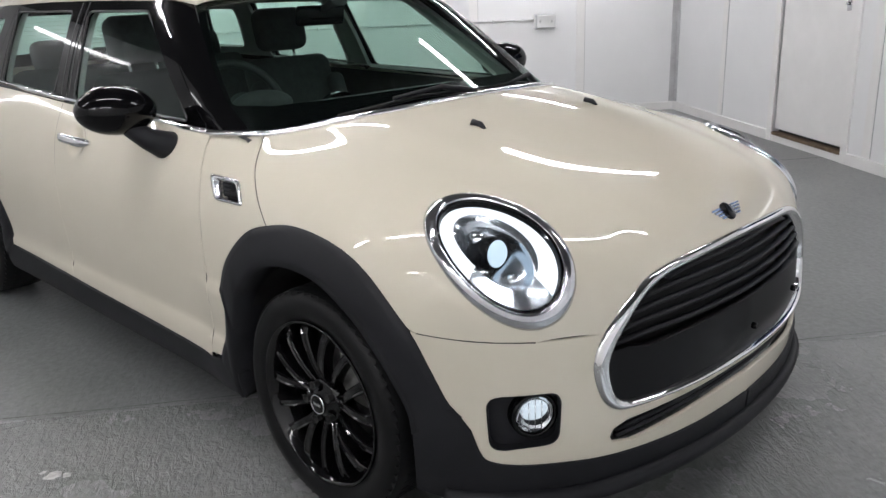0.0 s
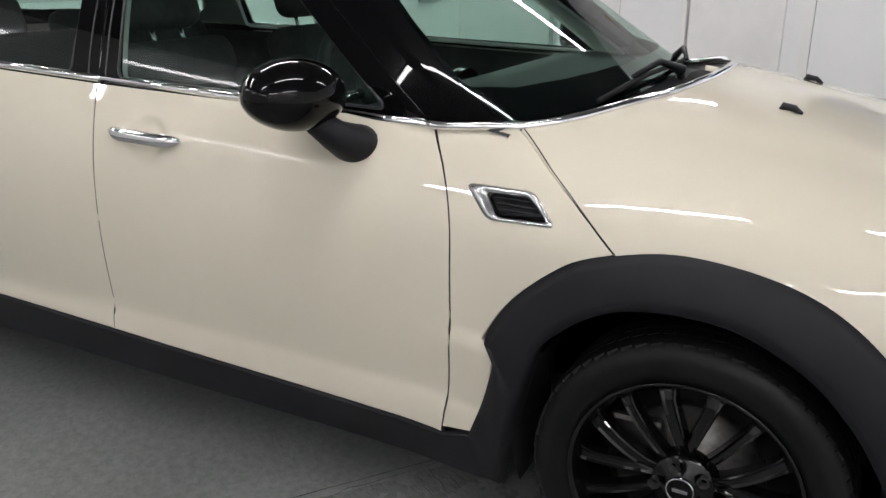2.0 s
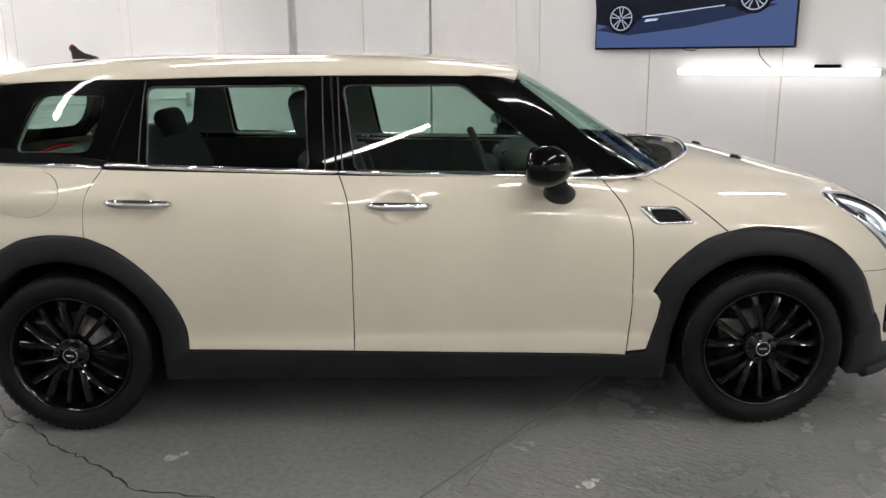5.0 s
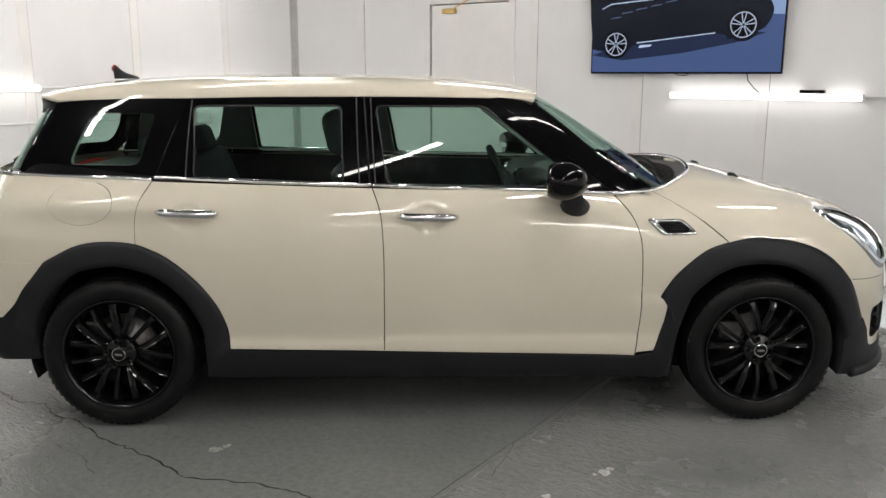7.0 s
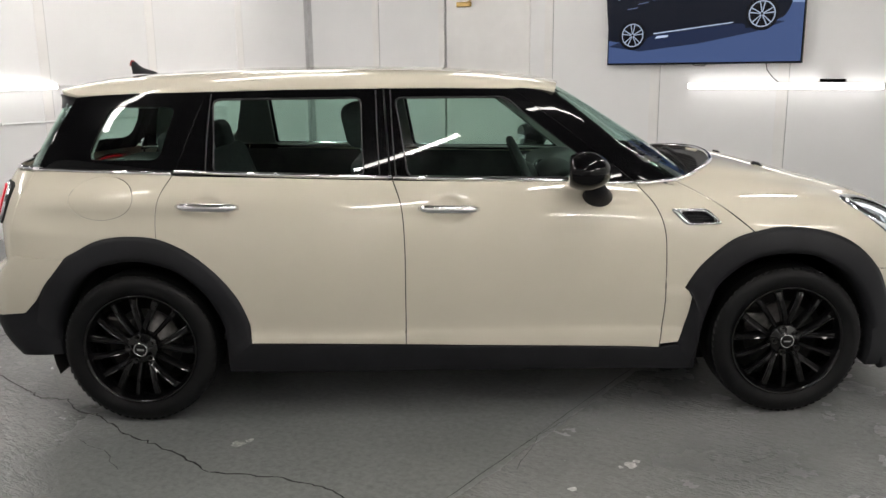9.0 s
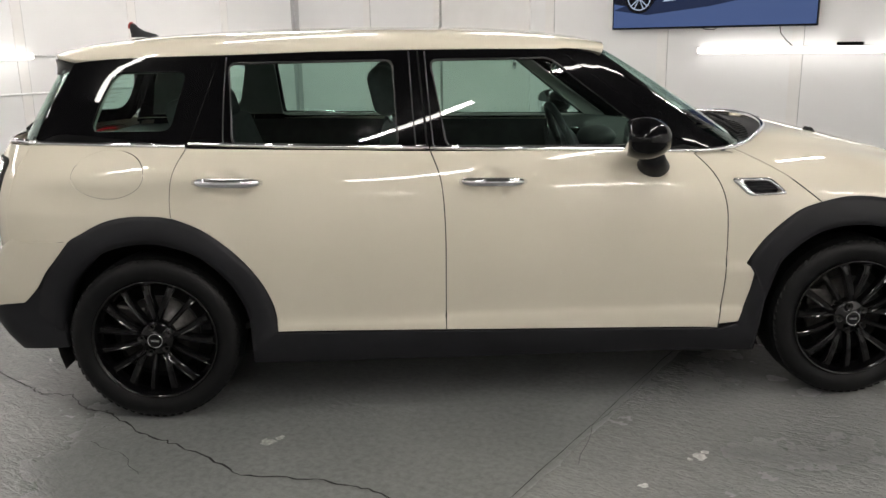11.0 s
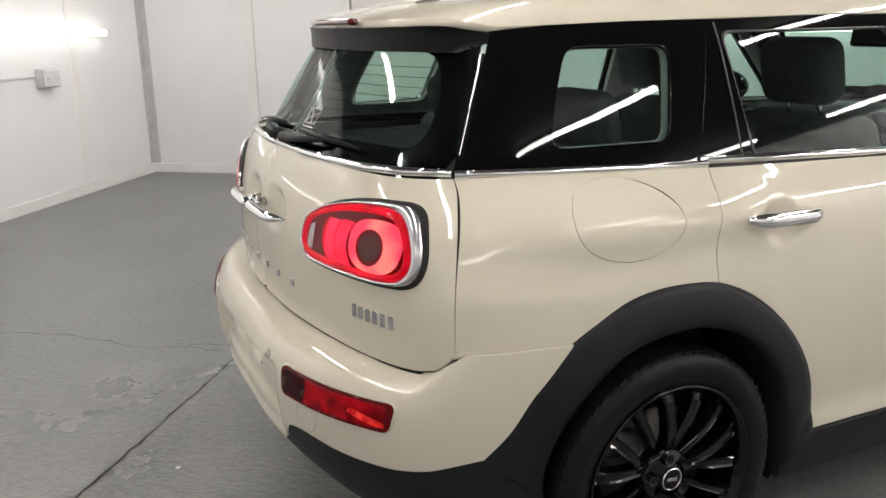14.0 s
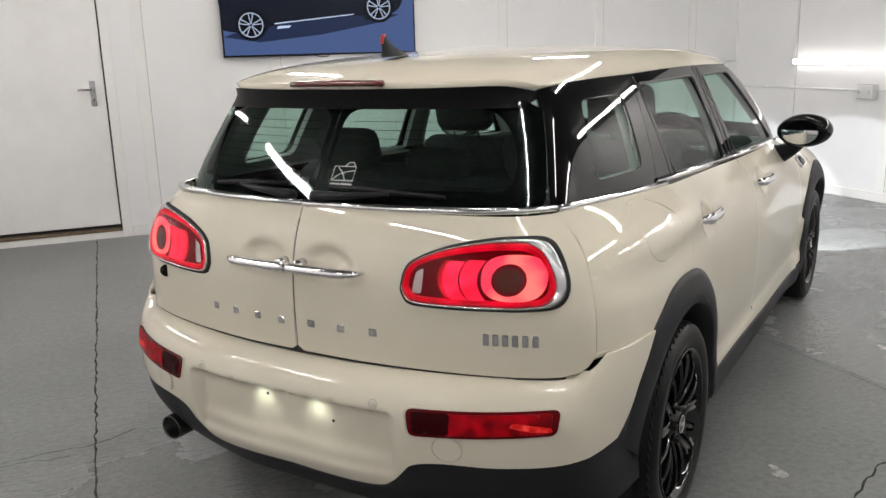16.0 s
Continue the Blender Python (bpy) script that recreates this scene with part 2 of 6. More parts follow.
def side_of(x, y, z):
    cups = 0.018 * (bowl(x + 1.03, z - 0.893, 0.058, 0.048) + bowl(x + 0.06, z - 0.877, 0.058, 0.048))
    haunch = 0.044 * np.exp(-((z - 0.942) / 0.064) ** 2) * step(-1.02 - x, 0.13) * step(x + 1.74, 0.06)
    fold = 0.007 * step(0.368 - z, 0.003) * step(x + 0.98, 0.03) * step(0.92 - x, 0.03)
    tab_fold = 0.014 * step(0.545 - z, 0.006) * step(x - 0.80, 0.035) * step(1.0 - x, 0.03)
    return y - (SIDE(z) + SWELL(x) - np.maximum(0, z - 0.8) * TAPER(x) - cups + haunch + fold + tab_fold)


def F_low(p):
    x, y, z = p[..., 0], np.abs(p[..., 1]), p[..., 2]
    w = np.clip((x - 1.0) / 0.6, 0, 1)
    k = 0.05 + 0.03 * w * w * (3 - 2 * w)
    return blend([side_of(x, y, z), x - NOSE_Z(z) + NOSE_Y(y), z - HOOD_X(x) + CROWN(x) * y * y - 0.010 * step(0.72 - 0.17 * x - y, 0.022) + 0.010, -x - GATE_Z(z) + GATE_Y(y) + 0.021 * bowl(y - 0.112, z - 0.897, 0.074, 0.044)], k)


def F_bump(p):
    x, y, z = p[..., 0], np.abs(p[..., 1]), p[..., 2]
    return blend([side_of(x, y, z) - 0.006, -x - BUMP_Z(z) + BUMP_Y(y) + (0.034 * step(z - 0.425, 0.010) + 0.016 * step(0.425 - z, 0.010)) * step(0.343 - y, 0.005) * step(0.553 - z, 0.0035) * step(z - 0.378, 0.007), z - 0.637 - 0.10 * step(y - 0.790, 0.012) - 0.08 * step(x + 1.82, 0.015) * step(y - 0.6, 0.03) - 0.05 * (x + 2.08)], 0.026)


def F_up(p):
    x, y, z = p[..., 0], np.abs(p[..., 1]), p[..., 2]
    return blend([y - UP_Z(z) - UP_X(x), x - 0.93 + (z - 1.055) * 1.56 + WS_Y(y), z - ROOF_X(x) + 0.09 * y * y, -x - 1.955 + (z - 1.05) * 0.65 + RW_Y(y)], 0.03)


def F_roof(p):
    x, y, z = p[..., 0], np.abs(p[..., 1]), p[..., 2]
    return blend([y - UP_Z(z) - UP_X(x), z - ROOF_X(x) + 0.09 * y * y], 0.03)


def grad(F, p, h=0.006):
    g = np.stack([F(p + np.eye(3)[i] * h) - F(p - np.eye(3)[i] * h) for i in range(3)], -1)
    return g / np.maximum(np.linalg.norm(g, axis=-1, keepdims=True), 1e-9)


def cast(F, base, d, reach=5.2, steps=220):
    """First meeting with the form, coming from outside along -d."""
    s = np.full(len(base), reach / 2)
    hi, lo, found = s.copy(), s.copy() - reach, np.zeros(len(base), bool)
    for i in range(steps):
        s2 = reach / 2 - reach * (i + 1) / steps
        f = F(base + s2 * d)
        hit = ~found & (f < 0)
        lo[hit], hi[hit] = s2, s2 + reach / steps
        found |= hit
    for _ in range(26):
        m = (lo + hi) / 2
        f = F(base + m[:, None] * d)
        lo, hi = np.where(f < 0, m, lo), np.where(f < 0, hi, m)
    return base + ((lo + hi) / 2)[:, None] * d


def smooth_line(pts, n=8):
    """Catmull-Rom through the points."""
    pts = [np.array(p, float) for p in pts]
    out = []
    for i in range(len(pts) - 1):
        p0, p1, p2, p3 = pts[max(i - 1, 0)], pts[i], pts[i + 1], pts[min(i + 2, len(pts) - 1)]
        for k in range(n):
            t = k / n
            out.append(0.5 * (2 * p1 + (p2 - p0) * t + (2 * p0 - 5 * p1 + 4 * p2 - p3) * t * t + (3 * p1 - p0 - 3 * p2 + p3) * t ** 3))
    out.append(pts[-1])
    return out


def densify(loop, step):
    out = []
    for a, b in zip(loop, np.roll(loop, -1, axis=0)):
        n = max(1, int(np.linalg.norm(b - a) / step))
        out += [a + (b - a) * i / n for i in range(n)]
    return np.array(out)


def area2(loop):
    x, y = loop[:, 0], loop[:, 1]
    return np.sum(x * np.roll(y, -1) - np.roll(x, -1) * y)


def inside(loop, q):
    x, y = q[:, 0], q[:, 1]
    res = np.zeros(len(q), bool)
    for (ax, ay), (bx, by) in zip(loop, np.roll(loop, -1, axis=0)):
        c = (ay > y) != (by > y)
        with np.errstate(divide="ignore", invalid="ignore"):
            res ^= c & (x < (bx - ax) * (y - ay) / (by - ay + 1e-15) + ax)
    return res


def nearness(loop, q):
    best = np.full(len(q), 9.0)
    for a, b in zip(loop, np.roll(loop, -1, axis=0)):
        ab = b - a
        t = np.clip(((q - a) @ ab) / (ab @ ab + 1e-12), 0, 1)
        best = np.minimum(best, np.linalg.norm(q - a - t[:, None] * ab, axis=1))
    return best


def inset(loop, g):
    s = 1 if area2(loop) > 0 else -1
    e0, e1 = loop - np.roll(loop, 1, axis=0), np.roll(loop, -1, axis=0) - loop
    n = e0 / np.maximum(np.linalg.norm(e0, axis=1, keepdims=True), 1e-9) + e1 / np.maximum(np.linalg.norm(e1, axis=1, keepdims=True), 1e-9)
    n = np.stack([-n[:, 1], n[:, 0]], 1) * s
    return loop + g * n / np.maximum(np.linalg.norm(n, axis=1, keepdims=True), 1e-9)


def skin(F, d, outline, holes=(), res=0.035, thick=0.014, gap=0.002, off=0.0, finer=()):
    """A panel of the form inside an outline, seen along d: verts, faces, normals. Edges are turned in by thick."""
    from mathutils.geometry import delaunay_2d_cdt
    d = np.array(d, float) / np.linalg.norm(d)
    e1 = np.cross(d, (0, 0, 1) if abs(d[2]) < 0.9 else (1, 0, 0))
    e1 /= np.linalg.norm(e1)
    e2 = np.cross(d, e1)
    E = np.stack([e1, e2], 1)
    G = (lambda p: F(p) - off) if off else F
    loops = []
    for i, lp in enumerate([outline, *holes]):
        q = densify(np.array(lp, float) @ E, res * 0.5)
        loops.append(inset(q, gap if i == 0 else -gap) if gap else q)
    lo, hi = loops[0].min(0), loops[0].max(0)
    gx, gy = np.meshgrid(np.arange(lo[0], hi[0], res), np.arange(lo[1], hi[1], res))
    gx = gx + (np.arange(gx.shape[0]) % 2)[:, None] * res * 0.5
    q = np.stack([gx.ravel(), gy.ravel()], 1)
    for centre, radius, small in finer:
        c2 = np.array(centre, float) @ E
        fx, fy = np.meshgrid(np.arange(-radius, radius, small), np.arange(-radius, radius, small))
        fq = np.stack([fx.ravel(), fy.ravel()], 1)
        fq = fq[np.linalg.norm(fq, axis=1) < radius] + c2
        q = np.concatenate([q[np.linalg.norm(q - c2, axis=1) > radius + small], fq])
    keep = inside(loops[0], q)
    for lp in loops[1:]:
        keep &= ~inside(lp, q)
    for lp in loops:
        keep &= nearness(lp, q) > res * 0.42
    q = q[keep]
    pts = np.concatenate(loops + [q])
    edges, start = [], 0
    for lp in loops:
        edges += [(start + i, start + (i + 1) % len(lp)) for i in range(len(lp))]
        start += len(lp)
    v2, _, tris, _, _, _ = delaunay_2d_cdt([Vector(p) for p in pts], edges, [], 0, 1e-6)
    v2 = np.array([tuple(v) for v in v2])
    tris = np.array([tuple(t)[:3] for t in tris])
    c = v2[tris].mean(1)
    ok = inside(loops[0], c)
    for lp in loops[1:]:
        ok &= ~inside(lp, c)
    tris = tris[ok]
    P = cast(G, v2 @ E.T, d)
    N = grad(F, P)
    a, b, e = P[tris[:, 0]], P[tris[:, 1]], P[tris[:, 2]]
    flip = np.sum(np.cross(b - a, e - a) * N[tris[:, 0]], 1) < 0
    tris[flip] = tris[flip][:, ::-1]
    V, Nn, faces = [P], [N], [tuple(t) for t in tris]
    count = len(P)
    if thick:
        for lp in loops:
            L = cast(G, lp @ E.T, d)
            ln = grad(F, L)
            t = np.roll(L, -1, axis=0) - np.roll(L, 1, axis=0)
            out = np.cross(t, ln)
            out /= np.maximum(np.linalg.norm(out, axis=1, keepdims=True), 1e-9)
            if area2(lp) * (1 if lp is loops[0] else -1) < 0:
                out = -out
            mid = L.mean(0)
            if lp is loops[0] and np.sum(out * (L - mid)) < 0 or lp is not loops[0] and np.sum(out * (L - mid)) > 0:
                out = -out
            n = len(L)
            soft = (out + ln) / np.linalg.norm(out + ln, axis=1, keepdims=True)
            V += [L, L - 0.0015 * ln + 0.001 * out, L - thick * ln]
            Nn += [ln, soft, out]
            for r in range(2):
                for i in range(n):
                    j = (i + 1) % n
                    f = (count + r * n + i, count + r * n + j, count + (r + 1) * n + j, count + (r + 1) * n + i)
                    pa, pb, pc = (V[-3 + r][i], V[-3 + r][j], V[-2 + r][i])
                    faces.append(f if np.dot(np.cross(pb - pa, pc - pa), out[i]) > 0 else f[::-1])
            count += 3 * n
    return np.concatenate(V), faces, np.concatenate(Nn)


def flipped(s):
    v, f, n = s
    m = np.array([1, -1, 1.0])
    return v * m, [t[::-1] for t in f], n * m


def joined(*skins):
    V, Fs, N, c = [], [], [], 0
    for v, f, n in skins:
        V.append(v)
        N.append(n)
        Fs += [tuple(i + c for i in t) for t in f]
        c += len(v)
    return np.concatenate(V), Fs, np.concatenate(N)


def panel(name, s, mat, parent, label=""):
    v, f, n = s
    me = bpy.data.meshes.new(name)
    me.from_pydata([tuple(p) for p in v], [], f)
    me.polygons.foreach_set("use_smooth", [True] * len(me.polygons))
    me.materials.append(mat)
    me.normals_split_custom_set_from_vertices([tuple(p) for p in n])
    ob = new(name, me)
    ob.parent = parent
    if label:
        ob["label"] = label
    return ob


def at_side(F, pts):
    """(x, z) pairs to points on the right flank."""
    base = np.array([(x, 0, z) for x, z in pts], float)
    return [tuple(p) for p in cast(F, base, np.array((0, -1.0, 0)))]


def on_form(F, pts, d):
    return [tuple(p) for p in cast(F, np.array(pts, float), np.array(d, float) / np.linalg.norm(d), 1.0, 100)]

# ---- the room: u along the back wall, v away from the viewer ----
ROOM_TURN = -37.0
U0, U1, V0, V1, CEIL = -5.05, 4.42, -4.5, 4.02, 2.75
R2 = Matrix.Rotation(radians(ROOM_TURN), 4, "Z")


def room(u, v, z=0.0):
    return R2 @ Vector((u, v, z))


WALL = mottle(material("white_wall_panel", (0.78, 0.78, 0.79), 0.38), (0.78, 0.78, 0.785), (0.83, 0.83, 0.835), 0.8, rough=(0.3, 0.5), bump=0.06, bump_scale=30.0, bump_distance=0.002)
STRIP = mottle(material("white_cover_strip", (0.8, 0.79, 0.78), 0.35), (0.78, 0.77, 0.76), (0.83, 0.82, 0.81), 3.0)
CEILING = mottle(material("dark_ceiling_paint", (0.05, 0.05, 0.052), 0.8), (0.042, 0.042, 0.044), (0.06, 0.06, 0.062), 1.0)


def floor_paint():
    """Grey floor paint over trowelled concrete: clouds, scuffs, a rippled relief and glossier patches."""
    m = material("grey_floor_paint", (0.2, 0.205, 0.205), 0.4)
    t = m.node_tree
    tc = t.nodes.new("ShaderNodeTexCoord")
    turn = node(m, "ShaderNodeMapping")
    turn.inputs["Rotation"].default_value = (0, 0, radians(-ROOM_TURN))
    wire(m, tc, "Object", turn, "Vector")
    cloud = node(m, "ShaderNodeTexNoise", Scale=1.1, Detail=6.0, Roughness=0.62)
    wire(m, turn, "Vector", cloud, "Vector")
    ramp = t.nodes.new("ShaderNodeValToRGB")
    ramp.color_ramp.elements[0].position, ramp.color_ramp.elements[1].position = 0.3, 0.72
    ramp.color_ramp.elements[0].color, ramp.color_ramp.elements[1].color = (0.170, 0.179, 0.177, 1), (0.225, 0.232, 0.229, 1)
    wire(m, cloud, "Fac", ramp, "Fac")
    speck = node(m, "ShaderNodeTexNoise", Scale=38.0, Detail=5.0, Roughness=0.7)
    wire(m, turn, "Vector", speck, "Vector")
    sr = t.nodes.new("ShaderNodeValToRGB")
    sr.color_ramp.elements[0].position, sr.color_ramp.elements[1].position = 0.30, 0.62
    sr.color_ramp.elements[0].color, sr.color_ramp.elements[1].color = (0.62, 0.62, 0.62, 1), (1.08, 1.08, 1.08, 1)
    wire(m, speck, "Fac", sr, "Fac")
    mul = t.nodes.new("ShaderNodeMix")
    mul.data_type, mul.blend_type = "RGBA", "MULTIPLY"
    mul.inputs["Factor"].default_value = 0.85
    t.links.new(ramp.outputs["Color"], mul.inputs["A"])
    t.links.new(sr.outputs["Color"], mul.inputs["B"])
    # bare trowelled stretches, rougher than the painted ones: past a joint, and behind the car
    def ramped(source, out, lo, hi):
        r = node(m, "ShaderNodeMapRange", From_Min=lo, From_Max=hi)
        wire(m, source, out, r, "Value")
        return r

    def calc(kind, p, q):
        c = t.nodes.new("ShaderNodeMath")
        c.operation = kind
        for i, w in enumerate((p, q)):
            if isinstance(w, float):
                c.inputs[i].default_value = w
            else:
                t.links.new(w, c.inputs[i])
        return c.outputs[0]
    wander = node(m, "ShaderNodeTexNoise", Scale=2.2, Detail=5.0, Roughness=0.65)
    wire(m, turn, "Vector", wander, "Vector")
    here, along = t.nodes.new("ShaderNodeSeparateXYZ"), t.nodes.new("ShaderNodeSeparateXYZ")
    wire(m, tc, "Object", here, "Vector")
    wire(m, turn, "Vector", along, "Vector")
    behind = calc("MULTIPLY", ramped(here, "X", -1.35, -1.85).outputs[0], ramped(here, "Y", 1.5, 0.4).outputs[0])
    bare = calc("MAXIMUM", behind, calc("MULTIPLY", ramped(along, "X", 0.86, 0.90).outputs[0], 0.6))
    bare = calc("MULTIPLY", bare, ramped(wander, "Fac", 0.25, 0.62).outputs[0])
    worn = t.nodes.new("ShaderNodeMix")
    worn.data_type = "RGBA"
    worn.inputs["B"].default_value = (0.30, 0.298, 0.288, 1)
    t.links.new(calc("MULTIPLY", bare, 0.55), worn.inputs["Factor"])
    t.links.new(mul.outputs["Result"], worn.inputs["A"])
    t.links.new(worn.outputs["Result"], bsdf(m).inputs["Base Color"])
    rough = node(m, "ShaderNodeMapRange", To_Min=0.33, To_Max=0.15)
    t.links.new(bare, rough.inputs["Value"])
    wire(m, rough, "Result", bsdf(m), "Roughness")
    long = node(m, "ShaderNodeMapping")
    long.inputs["Scale"].default_value = (16.0, 44.0, 1.0)
    wire(m, turn, "Vector", long, "Vector")
    rip = node(m, "ShaderNodeTexNoise", Scale=1.0, Detail=3.0, Roughness=0.6, Distortion=0.8)
    wire(m, long, "Vector", rip, "Vector")
    fine = node(m, "ShaderNodeTexNoise", Scale=70.0, Detail=2.0)
    wire(m, turn, "Vector", fine, "Vector")
    height = calc("ADD", rip.outputs["Fac"], calc("MULTIPLY", fine.outputs["Fac"], 0.35))
    deep = node(m, "ShaderNodeMapRange", To_Min=0.14, To_Max=1.0)
    t.links.new(bare, deep.inputs["Value"])
    bp = node(m, "ShaderNodeBump", Distance=0.016)
    t.links.new(deep.outputs[0], bp.inputs["Strength"])
    t.links.new(height, bp.inputs["Height"])
    wire(m, bp, "Normal", bsdf(m), "Normal")
    return m


FLOOR = floor_paint()


def slab(name, u0, u1, v0, v1, z0, z1, mat, parent=None, bevel=0.0, label=""):
    bm = box_bm((u1 - u0, v1 - v0, z1 - z0), ((u0 + u1) / 2, (v0 + v1) / 2, (z0 + z1) / 2), bevel)
    bmesh.ops.transform(bm, matrix=R2, verts=bm.verts)
    return part(name, bm, mat, parent, label)


floor = tagged(slab("floor", U0 - 0.2, U1 + 0.2, V0 - 0.2, V1 + 0.2, -0.15, 0.0, FLOOR), "grey painted concrete floor, worn, scuffed and cracked", "floor", kind="structure")
tagged(slab("ceiling", U0 - 0.2, U1 + 0.2, V0 - 0.2, V1 + 0.2, CEIL, CEIL + 0.1, CEILING), "plain dark ceiling above the car bay", "ceiling", kind="structure")

# back wall with the doorway left open in it
DU0, DU1, DZ0, DZ1 = -3.0, -2.02, 0.10, 2.17
wall_back = tagged(slab("wall_back", U0, DU0, V1, V1 + 0.12, 0, CEIL, WALL), "white panelled wall with vertical cover strips", "wall", kind="structure")
slab("wall_piece", DU1, U1, V1, V1 + 0.12, 0, CEIL, WALL, wall_back)
slab("wall_piece", DU0, DU1, V1, V1 + 0.12, DZ1, CEIL, WALL, wall_back)
slab("door_sill", DU0, DU1, V1 - 0.004, V1 + 0.12, 0, DZ0 - 0.045, STRIP, wall_back)
wall_left = tagged(slab("wall_left", U0 - 0.12, U0, V0, V1 + 0.12, 0, CEIL, WALL), "white panelled end wall with cover strips", "wall", kind="structure")
wall_right = tagged(slab("wall_right", U1, U1 + 0.12, V0, V1 + 0.12, 0, CEIL, WALL), "white panelled end wall with cover strips", "wall", kind="structure")
GREYWALL = mottle(material("grey_wall_panel", (0.55, 0.555, 0.56), 0.5), (0.51, 0.515, 0.52), (0.58, 0.585, 0.59), 0.9, rough=(0.4, 0.6), bump=0.06, bump_scale=30.0)
wall_front = tagged(slab("wall_front", U0 - 0.12, U1 + 0.12, V0 - 0.12, V0, 0, CEIL, GREYWALL), "plain grey panelled wall", "wall", kind="structure")


def cover_strips():
    for u in (-3.97, -1.735, -0.625, 0.50, 1.58, 2.66, 3.81):
        slab("cover_strip", u - 0.045, u + 0.045, V1 - 0.007, V1 + 0.002, 0.09, CEIL, STRIP, wall_back, 0.002)
        slab("joint", u + 0.046, u + 0.0495, V1 - 0.003, V1 + 0.002, 0.09, CEIL, CAULK, wall_back)
    for v in (-3.9, -2.75, -1.6, -0.43, 0.68, 1.81, 2.95):
        slab("cover_strip", U0 - 0.002, U0 + 0.007, v - 0.045, v + 0.045, 0.09, CEIL, STRIP, wall_left, 0.002)
        slab("joint", U0 - 0.002, U0 + 0.003, v + 0.046, v + 0.0492, 0.09, CEIL, CAULK, wall_left)
        slab("cover_strip", U1 - 0.007, U1 + 0.002, v + 0.205, v + 0.295, 0.09, CEIL, STRIP, wall_right, 0.002)
        slab("joint", U1 - 0.003, U1 + 0.002, v + 0.2008, v + 0.204, 0.09, CEIL, CAULK, wall_right)
    slab("corner_trim", U0 - 0.002, U0 + 0.006, V1 - 0.06, V1 - 0.006, 0.09, CEIL, GREYBOX, wall_left, 0.002)
    slab("corner_trim", U0 - 0.002, U0 + 0.07, V1 - 0.006, V1 + 0.002, 0.09, CEIL, GREYBOX, wall_left, 0.002)
    slab("corner_trim", U1 - 0.02, U1 + 0.002, V1 - 0.02, V1 + 0.002, 0, CEIL, STRIP, wall_right, 0.004)


cover_strips()
skirt = tagged(slab("baseboard", U0, DU0 - 0.08, V1 - 0.018, V1 + 0.002, 0, 0.085, STRIP, None, 0.003), "white skirting along the foot of the walls", "trim", kind="structure")
slab("length", DU1 + 0.08, U1, V1 - 0.018, V1 + 0.002, 0, 0.085, STRIP, skirt, 0.003)
slab("length", U0 - 0.002, U0 + 0.018, V0, V1 - 0.018, 0, 0.085, STRIP, skirt, 0.003)
slab("length", U1 - 0.018, U1 + 0.002, V0, V1 - 0.018, 0, 0.085, STRIP, skirt, 0.003)


def room_door():
    d = tagged(slab("door_1", DU0 + 0.012, DU1 - 0.012, V1 + 0.012, V1 + 0.052, DZ0 + 0.01, DZ1 - 0.012, STRIP, None, 0.002), "closed white flush door in a white frame", "door", kind="structure")
    for u0, u1, z0, z1 in ((DU0 - 0.075, DU0, 0.0, DZ1 + 0.07), (DU1, DU1 + 0.075, 0.0, DZ1 + 0.07), (DU0, DU1, DZ1, DZ1 + 0.07)):
        slab("frame", u0, u1, V1 - 0.016, V1 + 0.1, z0, z1, STRIP, d, 0.003)
    slab("gap_shadow", DU0, DU1, V1 + 0.062, V1 + 0.11, DZ0 - 0.045, DZ1, SEAM, d)
    slab("threshold", DU0, DU1, V1 - 0.012, V1 + 0.06, DZ0 - 0.045, DZ0 - 0.02, mottle(material("worn_timber", (0.16, 0.11, 0.07), 0.7), (0.10, 0.07, 0.045), (0.2, 0.14, 0.09), 14.0), d, 0.002, "worn brown timber threshold")
    h = slab("door_handle", -2.145, -2.10, V1 + 0.002, V1 + 0.012, 1.10, 1.30, SATIN, d, 0.003, "satin steel lever handle plate")
    bm = tube_bm([room(-2.122, V1 + 0.004, 1.235), room(-2.122, V1 - 0.045, 1.235), room(-2.135, V1 - 0.055, 1.235), room(-2.235, V1 - 0.055, 1.235)], 0.009, 10)
    part("lever", bm, SATIN, h, smooth=True)
    part("lock", lathe_at((0.0, 0.016), 0.012, room(-2.122, V1 - 0.001, 1.15), R2), SATIN, h, smooth=True)
    c = slab("door_closer", -2.83, -2.66, V1 - 0.03, V1 + 0.012, 2.07, 2.12, BRASS, d, 0.008, "brass door closer")
    part("arm", tube_bm([room(-2.70, V1 - 0.035, 2.10), room(-2.60, V1 - 0.09, 2.13), room(-2.50, V1 - 0.01, 2.2)], 0.007, 8), BRASS, c)


def lathe_at(span, radius, centre, turn):
    """A small disc that faces away from the back wall."""
    bm = lathe_bm([(0.0, -span[1]), (radius * 0.85, -span[1]), (radius, -span[1] + 0.003), (radius, span[0]), (0.0, span[0])], 20)
    bmesh.ops.transform(bm, matrix=turn, verts=bm.verts)
    bmesh.ops.translate(bm, vec=centre, verts=bm.verts)
    return bm


room_door()

TUBE = glow("tube_light", (1.0, 0.972, 0.935), 22.0)
FILLTUBE = glow("side_tube_light", (1.0, 0.975, 0.94), 4.5)
WALLTUBE = glow("wall_tube_light", (1.0, 0.98, 0.955), 1.7)


